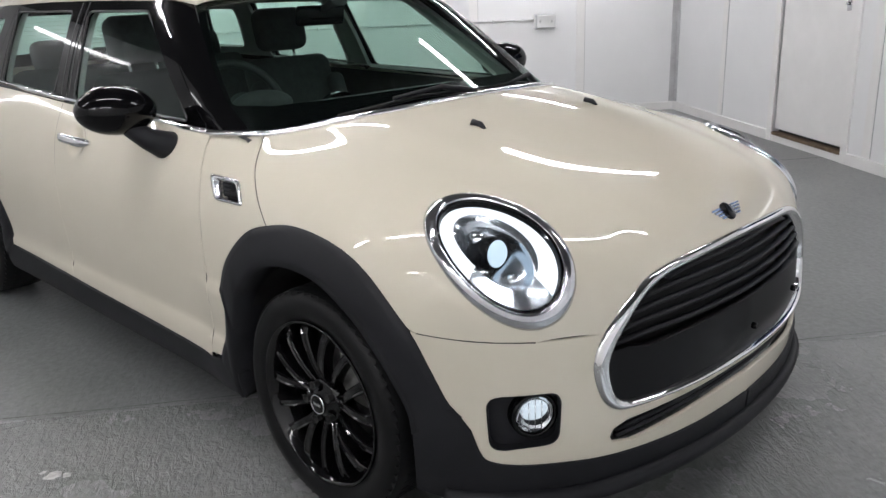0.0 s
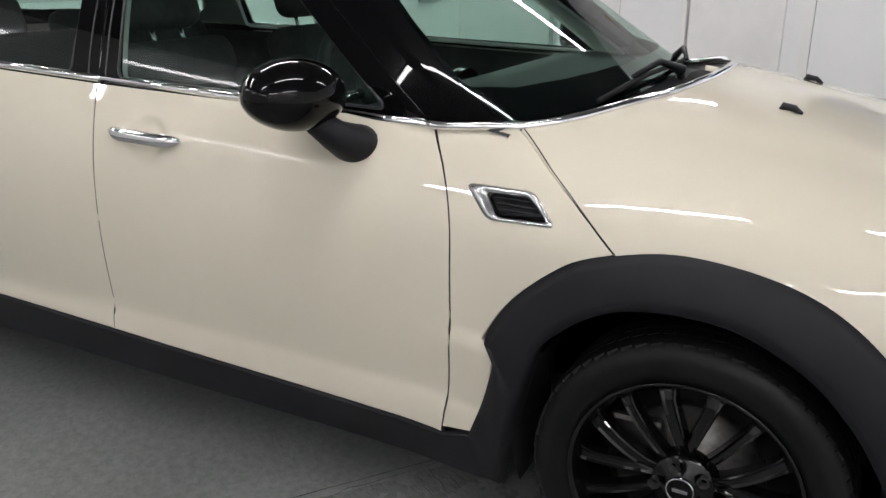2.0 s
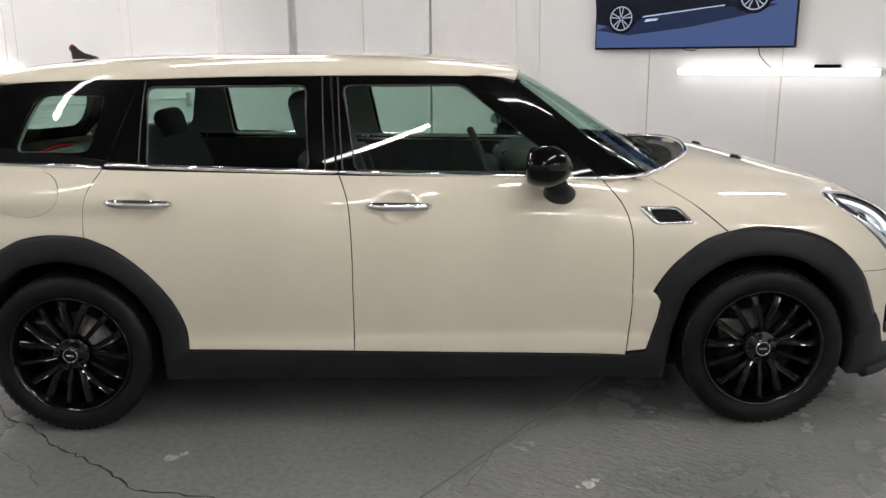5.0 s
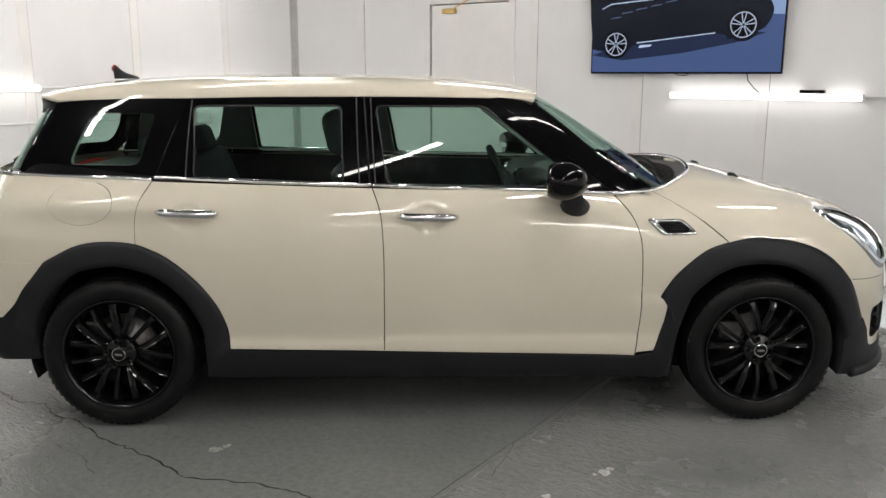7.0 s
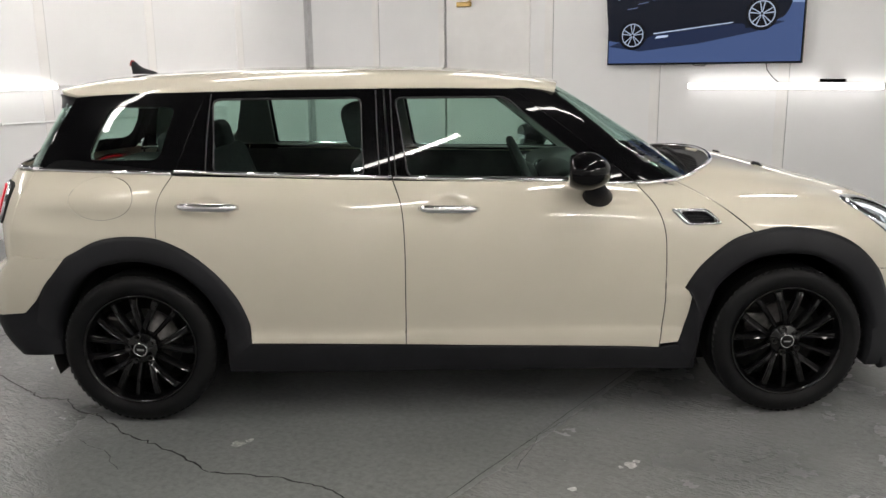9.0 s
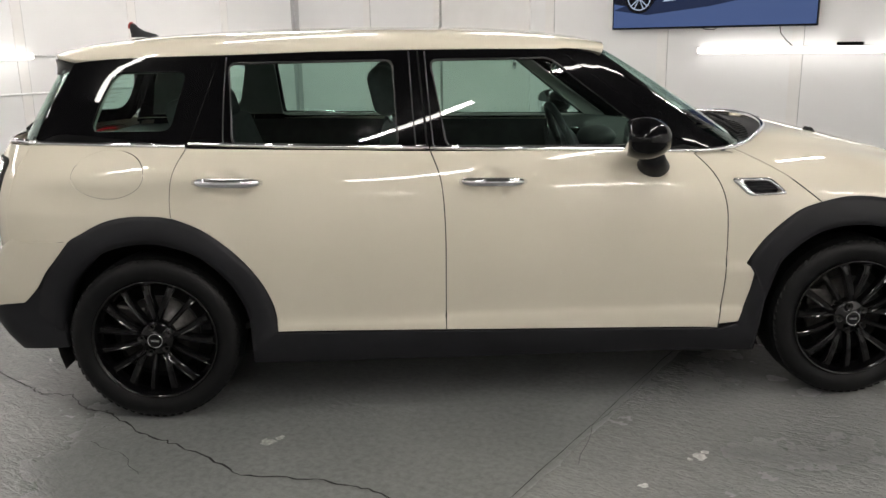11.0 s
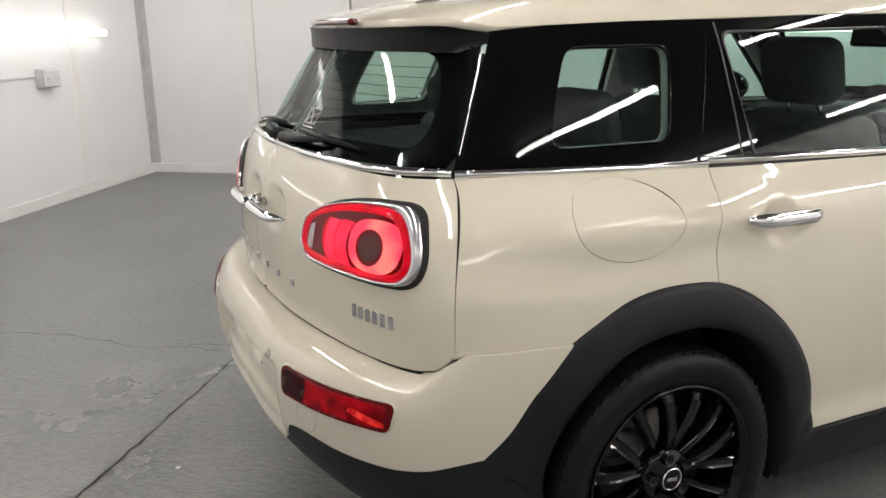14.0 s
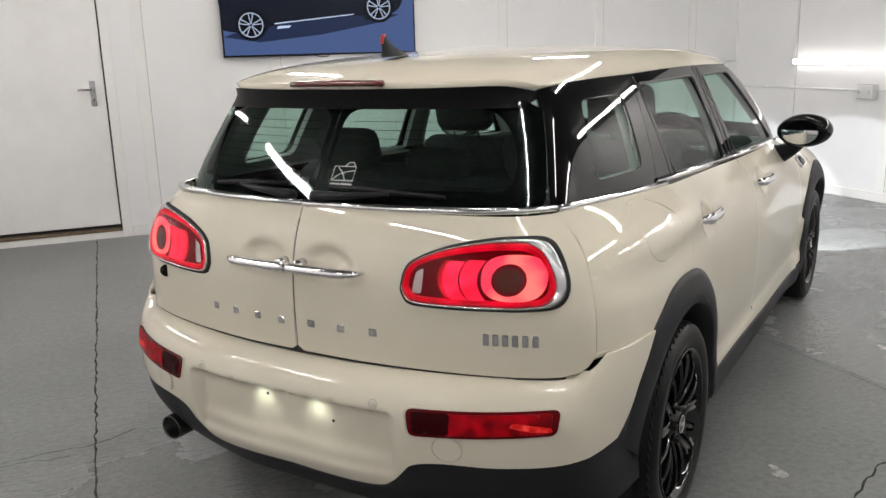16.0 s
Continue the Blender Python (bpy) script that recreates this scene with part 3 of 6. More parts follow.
def tube_light(a, b, back, glowing, label, group):
    """An LED batten from a to b; back: the side on which it is fixed."""
    a, b, back = Vector(a), Vector(b), Vector(back)
    mid = (a + b) / 2
    ob = root("tube_light", label, "light", group, at=mid)
    axis = (b - a).normalized()
    part("diffuser", tube_bm([a - mid, a - mid + axis * 0.01, b - mid - axis * 0.01, b - mid], (0.02, 0.027, 0.027, 0.02), 14), glowing, ob, "white glowing diffuser", True)
    side = axis.cross(back)
    m = Matrix((axis, side, back)).transposed().to_4x4()
    part("housing", box_bm(((b - a).length - 0.02, 0.05, 0.022), back * 0.034, 0.003, 1, m), PVC, ob, "white plastic housing")
    for s in (-1, 1):
        part("end_cap", box_bm((0.014, 0.056, 0.05), axis * s * ((b - a).length / 2 + 0.004) + back * 0.012, 0.005, 1, m), PVC, ob)
    return ob


up = Vector((0, 0, 1))
WALL_U, WALL_V = R2 @ Vector((1, 0, 0)), R2 @ Vector((0, 1, 0))
for u in (-3.5, -1.0, 1.5, 3.8):
    for v0 in (-3.27, -1.05, 1.5)[:2 if u > 3 else 3]:
        tube_light(room(u, v0, 2.67), room(u, v0 + 1.48, 2.67), up, TUBE, "long white LED tube light under the ceiling", "ceiling tube lights")
tube_light(room(-0.29, V1 - 0.05, 1.268), room(1.27, V1 - 0.05, 1.268), WALL_V, WALLTUBE, "white LED tube light fixed along the wall", "wall tube lights")
for v0 in (1.77, -0.85):
    tube_light(room(U0 + 0.05, v0, 1.318), room(U0 + 0.05, v0 + 1.6, 1.318), -WALL_U, WALLTUBE, "white LED tube light fixed along the wall", "wall tube lights")
    tube_light(room(U0 + 0.05, v0 - 0.3, 2.4), room(U0 + 0.05, v0 + 1.3, 2.4), -WALL_U, WALLTUBE, "white LED tube light high on the wall", "wall tube lights")
# unseen tubes added on the near wall to brighten the car's flank
for u0 in (-3.3, -0.7, 1.9):
    tube_light(room(u0, V0 + 0.05, 2.4), room(u0 + 1.58, V0 + 0.05, 2.4), -WALL_V, FILLTUBE, "white LED tube light high on the wall", "wall tube lights")
tube_light(room(U1 - 0.05, 1.56, 1.262), room(U1 - 0.05, 3.14, 1.262), WALL_U, WALLTUBE, "white LED tube light fixed along the wall", "wall tube lights")


def conduit(points, label):
    ob = root("cable_conduit", label, "conduit", "wall conduits")
    part("pipe", tube_bm([room(*p) for p in points], 0.010, 8), PVC, ob, smooth=True)
    for p, q in zip(points, points[1:]):
        n = int((Vector(q) - Vector(p)).length / 0.8)
        for i in range(n):
            c = Vector(p).lerp(Vector(q), (i + 0.5) / n)
            part("clip", box_bm((0.03, 0.03, 0.03), room(*c), 0.006, 1), PVC, ob)


conduit([(U0 + 0.012, -2.0, 1.0), (U0 + 0.012, 2.46, 1.003)], "thin white cable conduit along the wall")
conduit([(U0 + 0.012, 0.76, 1.318), (U0 + 0.012, 1.76, 1.318)], "thin white cable conduit between two tube lights")
conduit([(1.29, V1 - 0.012, 1.268), (U1 - 0.02, V1 - 0.012, 1.268)], "thin white cable conduit along the wall")
conduit([(U1 - 0.012, 2.34, 1.0), (U1 - 0.012, 3.98, 1.005)], "thin white cable conduit along the wall")
conduit([(U1 - 0.012, -1.0, 1.0), (U1 - 0.012, 2.16, 1.0)], "thin white cable conduit along the wall")
conduit([(U1 - 0.012, 3.16, 1.29), (U1 - 0.012, 3.16, 2.6)], "thin white cable conduit up the wall")


def socket_box(u0, u1, v0, v1, z0, z1, face):
    ob = root("socket_box", "pale grey surface-mounted socket box on the wall", "socket", "socket boxes")
    m = R2 @ Matrix.Translation(((u0 + u1) / 2, (v0 + v1) / 2, (z0 + z1) / 2))
    part("body", box_bm((u1 - u0, v1 - v0, z1 - z0), (0, 0, 0), 0.008, 2, None), GREYBOX, ob).matrix_basis = m
    lid = part("lid", box_bm((0.012, (v1 - v0) * 0.9, (z1 - z0) * 0.86), (face * (u1 - u0) / 2 + face * 0.004, 0, 0), 0.005, 2), PVC, ob, "white hinged lid")
    lid.matrix_basis = m
    for s in (-1, 1):
        k = part("knob", box_bm((0.014, 0.02, 0.02), (face * (u1 - u0) / 2 + face * 0.012, s * (v1 - v0) * 0.3, 0), 0.004, 1), GREYBOX, ob)
        k.matrix_basis = m


socket_box(U0, U0 + 0.07, 2.45, 2.66, 0.915, 1.06, 1)
socket_box(U1 - 0.07, U1, 2.16, 2.34, 0.92, 1.06, -1)


def television():
    """A wide flat screen; the picture on it is a dark car on a blue-grey floor."""
    t = root("television", "large wall-mounted flat television showing a dark car", "television")
    u0, u1, z0 = -1.07, 0.655, 1.455
    z1 = z0 + (u1 - u0) * 0.565
    slab("body", u0 + 0.03, u1 - 0.03, V1 - 0.05, V1, z0 + 0.05, z1 - 0.05, PLASTIC, t, 0.01)
    fr = slab("bezel", u0, u1, V1 - 0.075, V1 - 0.045, z0, z1, GLOSS, t, 0.004, "thin black bezel")
    y = V1 - 0.0765

    def flat(name, pts, mat, lift=0.0):
        v = [room(u0 + 0.012 + a * (u1 - u0 - 0.024), y - lift, z0 + 0.016 + b * (z1 - z0 - 0.03)) for a, b in pts]
        return link_mesh(name, v, [tuple(range(len(v)))], mat, fr, smooth=False)

    def shade(name, c, e):
        m = glow(name, c, e)
        bsdf(m).inputs["Base Color"].default_value = (0.003, 0.003, 0.004, 1)
        bsdf(m).inputs["Roughness"].default_value = 0.25
        return m
    blue, pale, navy, ink = shade("screen_floor", (0.09, 0.15, 0.36), 0.22), shade("screen_wall", (0.28, 0.40, 0.66), 0.30), shade("screen_body", (0.012, 0.018, 0.04), 0.12), shade("screen_tyre", (0.006, 0.008, 0.015), 0.1)
    silver, sheen = shade("screen_wheel", (0.30, 0.36, 0.48), 0.45), shade("screen_highlight", (0.45, 0.55, 0.75), 0.4)
    flat("screen", [(0, 0), (1, 0), (1, 1), (0, 1)], blue)
    flat("screen_wall", [(0.90, 0.50), (1, 0.49), (1, 1), (0.0, 1), (0.0, 0.7), (0.7, 0.6)], pale, 0.001)
    flat("screen_shadow", [(0.0, 0.16), (0.18, 0.11), (0.5, 0.17), (0.78, 0.26), (0.92, 0.34), (0.7, 0.38), (0.16, 0.26)], shade("screen_shadow", (0.03, 0.05, 0.13), 0.16), 0.0015)
    flat("screen_car", smooth2([(0.0, 0.22), (0.06, 0.20), (0.20, 0.20), (0.27, 0.26), (0.68, 0.335), (0.74, 0.29), (0.86, 0.345), (0.915, 0.39), (0.945, 0.50), (0.94, 0.58), (0.90, 0.66), (0.80, 0.71), (0.66, 0.75), (0.52, 0.87), (0.30, 0.95), (0.0, 0.97)]), navy, 0.002)
    flat("screen_sill", [(0.255, 0.266), (0.67, 0.342), (0.67, 0.351), (0.255, 0.276)], sheen, 0.003)
    flat("screen_glint", [(0.265, 0.225), (0.33, 0.235), (0.34, 0.255), (0.275, 0.25)], sheen, 0.003)
    flat("screen_belt", [(0.055, 0.595), (0.10, 0.635), (0.36, 0.665), (0.36, 0.674), (0.10, 0.645), (0.05, 0.60)], sheen, 0.003)
    for q in ((0.16, 0.545), (0.24, 0.575), (0.32, 0.60), (0.40, 0.63), (0.10, 0.50)):
        flat("screen_glint", [(q[0], q[1]), (q[0] + 0.06, q[1] + 0.012), (q[0] + 0.065, q[1] + 0.022), (q[0] + 0.01, q[1] + 0.010)], shade("screen_glint", (0.12, 0.17, 0.32), 0.3), 0.003)
    flat("screen_window", [(0.10, 0.67), (0.34, 0.70), (0.54, 0.73), (0.46, 0.83), (0.28, 0.91), (0.0, 0.93), (0.0, 0.66)], ink, 0.003)
    for cu, cz, r in ((0.138, 0.262, 0.072), (0.807, 0.41, 0.075)):
        ring = lambda k: [(cu + k * r * 0.84 * math.cos(a), cz + k * r * 1.49 * math.sin(a)) for a in np.linspace(0, 2 * math.pi, 28, endpoint=False)]
        clip = lambda pts: [(max(a, 0.0), b) for a, b in pts]
        flat("screen_tyre", ring(1.28), ink, 0.004)
        flat("screen_rim", ring(1.02), silver, 0.0045)
        flat("screen_rim", ring(0.93), ink, 0.0047)
        for k in range(5):
            a = 2 * math.pi * k / 5 + 0.3
            for da in (-0.2, 0.2):
                c, s = math.cos(a + da), math.sin(a + da)
                flat("screen_spoke", clip([(cu + r * (0.84 * (q * c - w * s)), cz + r * 1.49 * (q * s + w * c)) for q, w in ((0.1, -0.035), (0.98, -0.045), (0.98, 0.045), (0.1, 0.035))]), silver, 0.005)
    cable = root("loose_cable", "thin black cable hanging below the television", "cable")
    part("wire", tube_bm([room(0.36, V1 - 0.03, 1.46), room(0.37, V1 - 0.02, 1.40), room(0.42, V1 - 0.02, 1.34), room(0.47, V1 - 0.03, 1.30)], 0.004, 6), DARK, cable, smooth=True)
    part("wire", tube_bm([room(-0.28, V1 - 0.03, 1.46), room(-0.24, V1 - 0.03, 1.443), room(-0.17, V1 - 0.03, 1.44), room(-0.14, V1 - 0.03, 1.46)], 0.004, 6), DARK, cable, smooth=True)


def smooth2(pts):
    loop = smooth_line([(*p, 0) for p in pts + pts[:1]], 5)[:-1]
    return [(p[0], p[1]) for p in loop]


television()
part("box", box_bm((0.19, 0.06, 0.025), (0, 0, 0), 0.004, 1, R2.to_3x3().to_4x4()), GLOSS, root("black_box", "small flat black device on top of the tube light", "device", at=room(0.90, V1 - 0.05, 1.315)))


def cracks():
    """Joints and cracks of the slab, as thin dark lines of dirt."""
    dirt = mottle(material("crack_dirt", (0.02, 0.02, 0.02), 0.9), (0.012, 0.012, 0.012), (0.035, 0.034, 0.032), 20.0)
    rnd = random.Random(4)
    bm = bmesh.new()

    def line(pts, w, jag, n):
        fine = []
        for a, b in zip(pts, pts[1:]):
            for i in range(n):
                p = Vector((*a, 0)).lerp(Vector((*b, 0)), i / n)
                fine.append(p + Vector((rnd.uniform(-jag, jag), rnd.uniform(-jag, jag), 0)))
        fine.append(Vector((*pts[-1], 0)))
        prev = None
        for i, p in enumerate(fine):
            t = (fine[min(i + 1, len(fine) - 1)] - fine[max(i - 1, 0)]).normalized()
            s = Vector((-t.y, t.x, 0)) * w * rnd.uniform(0.35, 1.0)
            cur = (bm.verts.new((p + s).to_tuple()[:2] + (0.002,)), bm.verts.new((p - s).to_tuple()[:2] + (0.002,)))
            if prev:
                bm.faces.new((prev[0], prev[1], cur[1], cur[0]))
            prev = cur
    xy = lambda u, v: tuple(room(u, v))[:2]
    line([xy(-2.23, v) for v in np.linspace(V0, V1, 15)], 0.0055, 0.005, 14)
    line([xy(0.86, v) for v in np.linspace(V0, V1, 15)], 0.0022, 0.003, 8)
    line([(-2.6, 0.0), (-2.04, -0.47), (-1.91, -0.59), (-1.78, -0.62), (-1.66, -0.76), (-1.57, -0.79), (-1.40, -0.98), (-1.21, -1.11), (-0.95, -1.33), (-0.67, -1.39), (-0.49, -1.48), (-0.3, -1.7), (-0.1, -2.2)], 0.0048, 0.010, 9)
    line([(-3.4, 2.25), (-2.85, 1.94), (-2.59, 1.78), (-2.41, 1.59), (-2.31, 1.44), (-2.11, 1.35), (-1.98, 1.23)], 0.0026, 0.01, 8)
    line([(-2.14, 1.41), (-2.01, 1.33), (-1.88, 1.23), (-1.7, 1.2)], 0.003, 0.008, 5)
    line([(0.7, -0.5), (0.55, -0.74), (0.41, -0.93), (0.28, -1.07), (0.17, -1.35)], 0.0012, 0.01, 5)
    line([(-1.55, -1.05), (-1.4, -1.15), (-1.3, -1.3)], 0.0014, 0.008, 6)
    tagged(part("crack", bm, dirt, floor), kind="stuff")
    # flakes and drops of pale paint
    bm = bmesh.new()
    for x, y, r in ((0.59, -1.33, 0.028), (0.62, -1.30, 0.015), (0.55, -1.345, 0.012), (-0.9, -1.1, 0.03), (-0.86, -1.07, 0.018), (0.95, -0.75, 0.012), (1.9, 0.3, 0.018), (2.4, 0.9, 0.014), (2.5, 1.4, 0.01), (0.35, -1.5, 0.02), (-2.3, 0.3, 0.012), (2.3, 1.9, 0.016)):
        k = [bm.verts.new((x + r * rnd.uniform(0.5, 1.2) * math.cos(a), y + r * rnd.uniform(0.5, 1.2) * math.sin(a), 0.0025)) for a in np.linspace(0, 6.28, 12, endpoint=False)]
        bm.faces.new(k)
    tagged(part("paint_fleck", bm, mottle(material("pale_flecks", (0.5, 0.5, 0.48), 0.5), (0.3, 0.3, 0.29), (0.62, 0.62, 0.6), 60.0), floor), kind="stuff")


cracks()

# ---- the car ----
car = root("estate_car", "cream compact estate car with black plastic arches, lamps lit", "car")
RIGHT = (0, -1, 0)
HEAD = [(0.704, 0.975), (0.775, 0.89), (0.81, 0.80), (0.82, 0.68), (0.82, 0.46), (0.803, 0.297)]
MIDD = [(-0.288, 0.994), (-0.252, 0.89), (-0.24, 0.73), (-0.24, 0.54), (-0.242, 0.322)]
TAIL = [(-1.235, 0.781), (-1.236, 0.86), (-1.217, 0.95), (-1.184, 1.022)]
ARCH_R = [(-0.878, 0.334), (-0.888, 0.43), (-0.932, 0.537), (-1.015, 0.643), (-1.125, 0.732), (-1.235, 0.781)]
ARCH_R2 = [(-1.235, 0.781), (-1.36, 0.791), (-1.47, 0.775), (-1.56, 0.732), (-1.615, 0.70)]
ARCH_R3 = [(-1.615, 0.70), (-1.67, 0.635), (-1.71, 0.59), (-1.754, 0.525), (-1.81, 0.47)]
ARCH_F = [(0.90, 0.552), (0.965, 0.650), (1.075, 0.744), (1.17, 0.780)]
ARCH_F2 = [(1.17, 0.780), (1.30, 0.798), (1.47, 0.775), (1.59, 0.72), (1.69, 0.625)]
ARCH_F3 = [(1.69, 0.618), (1.735, 0.54), (1.775, 0.45), (1.815, 0.385)]
LID = [(0.880, 0.967), (0.923, 0.948), (0.98, 0.918), (1.07, 0.862), (1.17, 0.780)]
rail = [(0.40, 1.352), (0.24, 1.354), (-0.2, 1.360), (-0.6, 1.360), (-1.09, 1.352), (-1.49, 1.343), (-1.62, 1.34)]


def rounded(pts, r, n=5):
    """A closed loop of points with rounded corners."""
    pts = [np.array(p, float) for p in pts]
    out = []
    for i, p in enumerate(pts):
        a, b = pts[i - 1] - p, pts[(i + 1) % len(pts)] - p
        la, lb = np.linalg.norm(a), np.linalg.norm(b)
        k = min(r, la * 0.45, lb * 0.45)
        s, e = p + a / la * k, p + b / lb * k
        out += [tuple((1 - t) ** 2 * s + 2 * t * (1 - t) * p + t * t * e) for t in np.linspace(0, 1, n)]
    return out


def pair(name, s, mat, parent, label=""):
    """A panel of the right side and its twin of the left."""
    return panel(name, s, mat, parent[0] if isinstance(parent, tuple) else parent, label), panel(name, flipped(s), mat, parent[1] if isinstance(parent, tuple) else parent, label)


def twin(name, make, mat, parent, label="", smooth=True):
    """The same for a bmesh, built anew for each side."""
    out = []
    for i in (0, 1):
        bm = make()
        if i:
            bmesh.ops.scale(bm, vec=(1, -1, 1), verts=bm.verts)
            bmesh.ops.reverse_faces(bm, faces=bm.faces[:])
        out.append(part(name, bm, mat, parent[i] if isinstance(parent, tuple) else parent, label, smooth))
    return tuple(out)


def resample(pts, n):
    p = np.array(pts, float)
    d = np.concatenate([[0], np.cumsum(np.linalg.norm(np.diff(p, axis=0), axis=1))])
    q = np.linspace(0, d[-1], n)
    return np.stack([np.interp(q, d, p[:, i]) for i in range(p.shape[1])], 1)


def band(F, outer, inner, lifts, closed=False, n=60, tuck=0.0, tuck_dir=None):
    """A raised strip between two lines of the form; lifts: its height over the form across the strip."""
    o, i = np.array(outer, float), np.array(inner, float)
    if closed:
        o, i = np.concatenate([o, o[:1]]), np.concatenate([i, i[:1]])
    o, i = resample(o, n), resample(i, n)
    if closed:
        o, i = o[:-1], i[:-1]
    N = grad(F, o)
    rows = [o - 0.004 * N]
    for k, lift in enumerate(lifts):
        s = k / (len(lifts) - 1)
        rows.append(o * (1 - s) + i * s + N * lift)
    if tuck:
        rows.append(rows[-1] + tuck * (np.array(tuck_dir, float) if tuck_dir is not None else -N))
    bm = bmesh.new()
    vs = [[bm.verts.new(p) for p in r] for r in rows]
    m = len(o)
    for a, b in zip(vs, vs[1:]):
        for k in range(m if closed else m - 1):
            bm.faces.new((a[k], a[(k + 1) % m], b[(k + 1) % m], b[k]))
    bmesh.ops.recalc_face_normals(bm, faces=bm.faces[:])
    near = min(bm.faces, key=lambda q: (q.calc_center_median() - Vector(rows[2][m // 2])).length)
    if near.normal.dot(Vector(N[m // 2])) < 0:
        bmesh.ops.reverse_faces(bm, faces=bm.faces[:])
    return bm


def skin_bm(F, d, outline, off):
    v, f, n = skin(F, d, outline, off=off, thick=0.01, gap=0, res=0.02)
    bm = bmesh.new()
    vs = [bm.verts.new(p) for p in v]
    for t in f:
        bm.faces.new([vs[i] for i in t])
    return bm


# doors
cup_f, cup_r = (-0.06, -0.84, 0.877), (-1.03, -0.84, 0.893)
front_door = pair("front_door", skin(F_low, RIGHT, at_side(F_low, smooth_line(HEAD) + smooth_line(MIDD[::-1])), finer=[(cup_f, 0.075, 0.009)], res=0.022, gap=0.0030, thick=0.03), PAINT, car, "cream front door with a chrome handle")
rear_door = pair("rear_door", skin(F_low, RIGHT, at_side(F_low, smooth_line(MIDD) + smooth_line(ARCH_R) + smooth_line(TAIL)[1:]), finer=[(cup_r, 0.075, 0.009)], res=0.022, gap=0.0030, thick=0.03), PAINT, car, "cream rear door with a chrome handle")


def handle(x0, x1, z0, z1):
    p = np.array(at_side(F_low, [(x0 + (x1 - x0) * t, z0 + (z1 - z0) * t + (0.0 if 0.2 < t < 0.8 else 0)) for t in np.linspace(0, 1, 13)]))
    lift = [0.004, 0.014, 0.022] + [0.027] * 7 + [0.022, 0.014, 0.004]
    ys = np.linspace(p[0][1], p[-1][1], 13)
    return tube_bm([(q[0], y - l, q[2]) for q, y, l in zip(p, ys, lift)], [0.007, 0.012, 0.0145] + [0.0145] * 7 + [0.0145, 0.012, 0.007], 12, squash=1.25)


twin("door_handle", lambda: handle(-0.184, 0.062, 0.886, 0.881), CHROME, front_door, "chrome door handle")
twin("door_handle", lambda: handle(-1.148, -0.902, 0.909, 0.899), CHROME, rear_door, "chrome door handle")

# front wing with its side vent
VENT = rounded([(0.834, 0.871), (0.988, 0.869), (1.048, 0.810), (0.898, 0.806)], 0.018)
VENT_IN = rounded([(0.882, 0.859), (0.978, 0.858), (1.026, 0.819), (0.918, 0.816)], 0.008)
tab = [(0.932, 0.53), (0.920, 0.45), (0.898, 0.37), (0.880, 0.322), (0.80, 0.312)]
wing_line = smooth_line(HEAD[:-1] + [(0.805, 0.312)])[::-1] + [(0.75, 0.964), (0.82, 0.967)] + smooth_line(LID) + smooth_line(ARCH_F)[::-1][1:] + tab[:-1]
wing = pair("front_wing", skin(F_low, RIGHT, at_side(F_low, wing_line), [at_side(F_low, VENT_IN)], res=0.02, gap=0.003, thick=0.03), PAINT, car)
twin("vent_surround", lambda: band(F_low, at_side(F_low, VENT), at_side(F_low, VENT_IN), (0.002, 0.006, 0.006, 0.0), True, 48, 0.012), SATIN, wing, "satin chrome surround of the side vent")
pair("vent_insert", skin(F_low, RIGHT, at_side(F_low, VENT_IN), off=-0.012, thick=0), PLASTIC, wing)
for k in range(3):
    twin("vent_slat", lambda: tube_bm(at_side(lambda p: F_low(p) + 0.006, [(0.90 + 0.008 * k, 0.848 - 0.01 * k), (0.99 + 0.008 * k, 0.848 - 0.01 * k)]), 0.0025, 6), PLASTIC, wing)

# rear quarter with the filler flap
GATE_EDGE = [(-1.853, -0.791, 0.704), (-1.852, -0.789, 0.769), (-1.843, -0.778, 0.842), (-1.814, -0.740, 0.933), (-1.788, -0.688, 1.0), (-1.787, -0.660, 1.034)]
FLAP = [(-1.456 + 0.133 * math.cos(a), 0.937 + 0.083 * math.sin(a)) for a in np.linspace(0, 2 * math.pi, 40, endpoint=False)]
qd = (-0.5, -0.85, 0.1)
q_line = at_side(F_low, smooth_line(TAIL)[::-1] + smooth_line(ARCH_R2)[1:]) + at_side(F_low, [(-1.64, 0.7005), (-1.67, 0.701), (-1.70, 0.702), (-1.73, 0.702), (-1.76, 0.7025), (-1.79, 0.703), (-1.82, 0.7035)]) + smooth_line(GATE_EDGE) + at_side(F_low, [(-1.6, 1.033), (-1.4, 1.029)])
quarter = pair("rear_quarter", skin(F_low, qd, q_line, [at_side(F_low, FLAP)], res=0.022, gap=0.0014, thick=0.025), PAINT, car)
pair("filler_flap", skin(F_low, qd, at_side(F_low, FLAP), gap=0.0017, thick=0.01), PAINT, quarter)

# two tail doors
gate = on_form(F_low, [(-1.9, -0.0015, z) for z in np.arange(1.044, 0.648, -0.012)], (-1, 0, 0)) + on_form(F_low, smooth_line([(-1.9, 0, 0.647), (-1.9, -0.27, 0.645), (-1.85, -0.5, 0.644), (-1.8, -0.66, 0.645), (-1.75, -0.72, 0.647)])[1:], (-1, -0.0, 0)) + smooth_line([(-1.880, -0.762, 0.658), (-1.862, -0.783, 0.680)] + GATE_EDGE[:1])[:-1] + smooth_line(GATE_EDGE) + on_form(F_low, [(-1.7, -0.55, 1.037), (-1.75, -0.35, 1.041), (-1.8, -0.15, 1.044)], (-1, 0, 0))
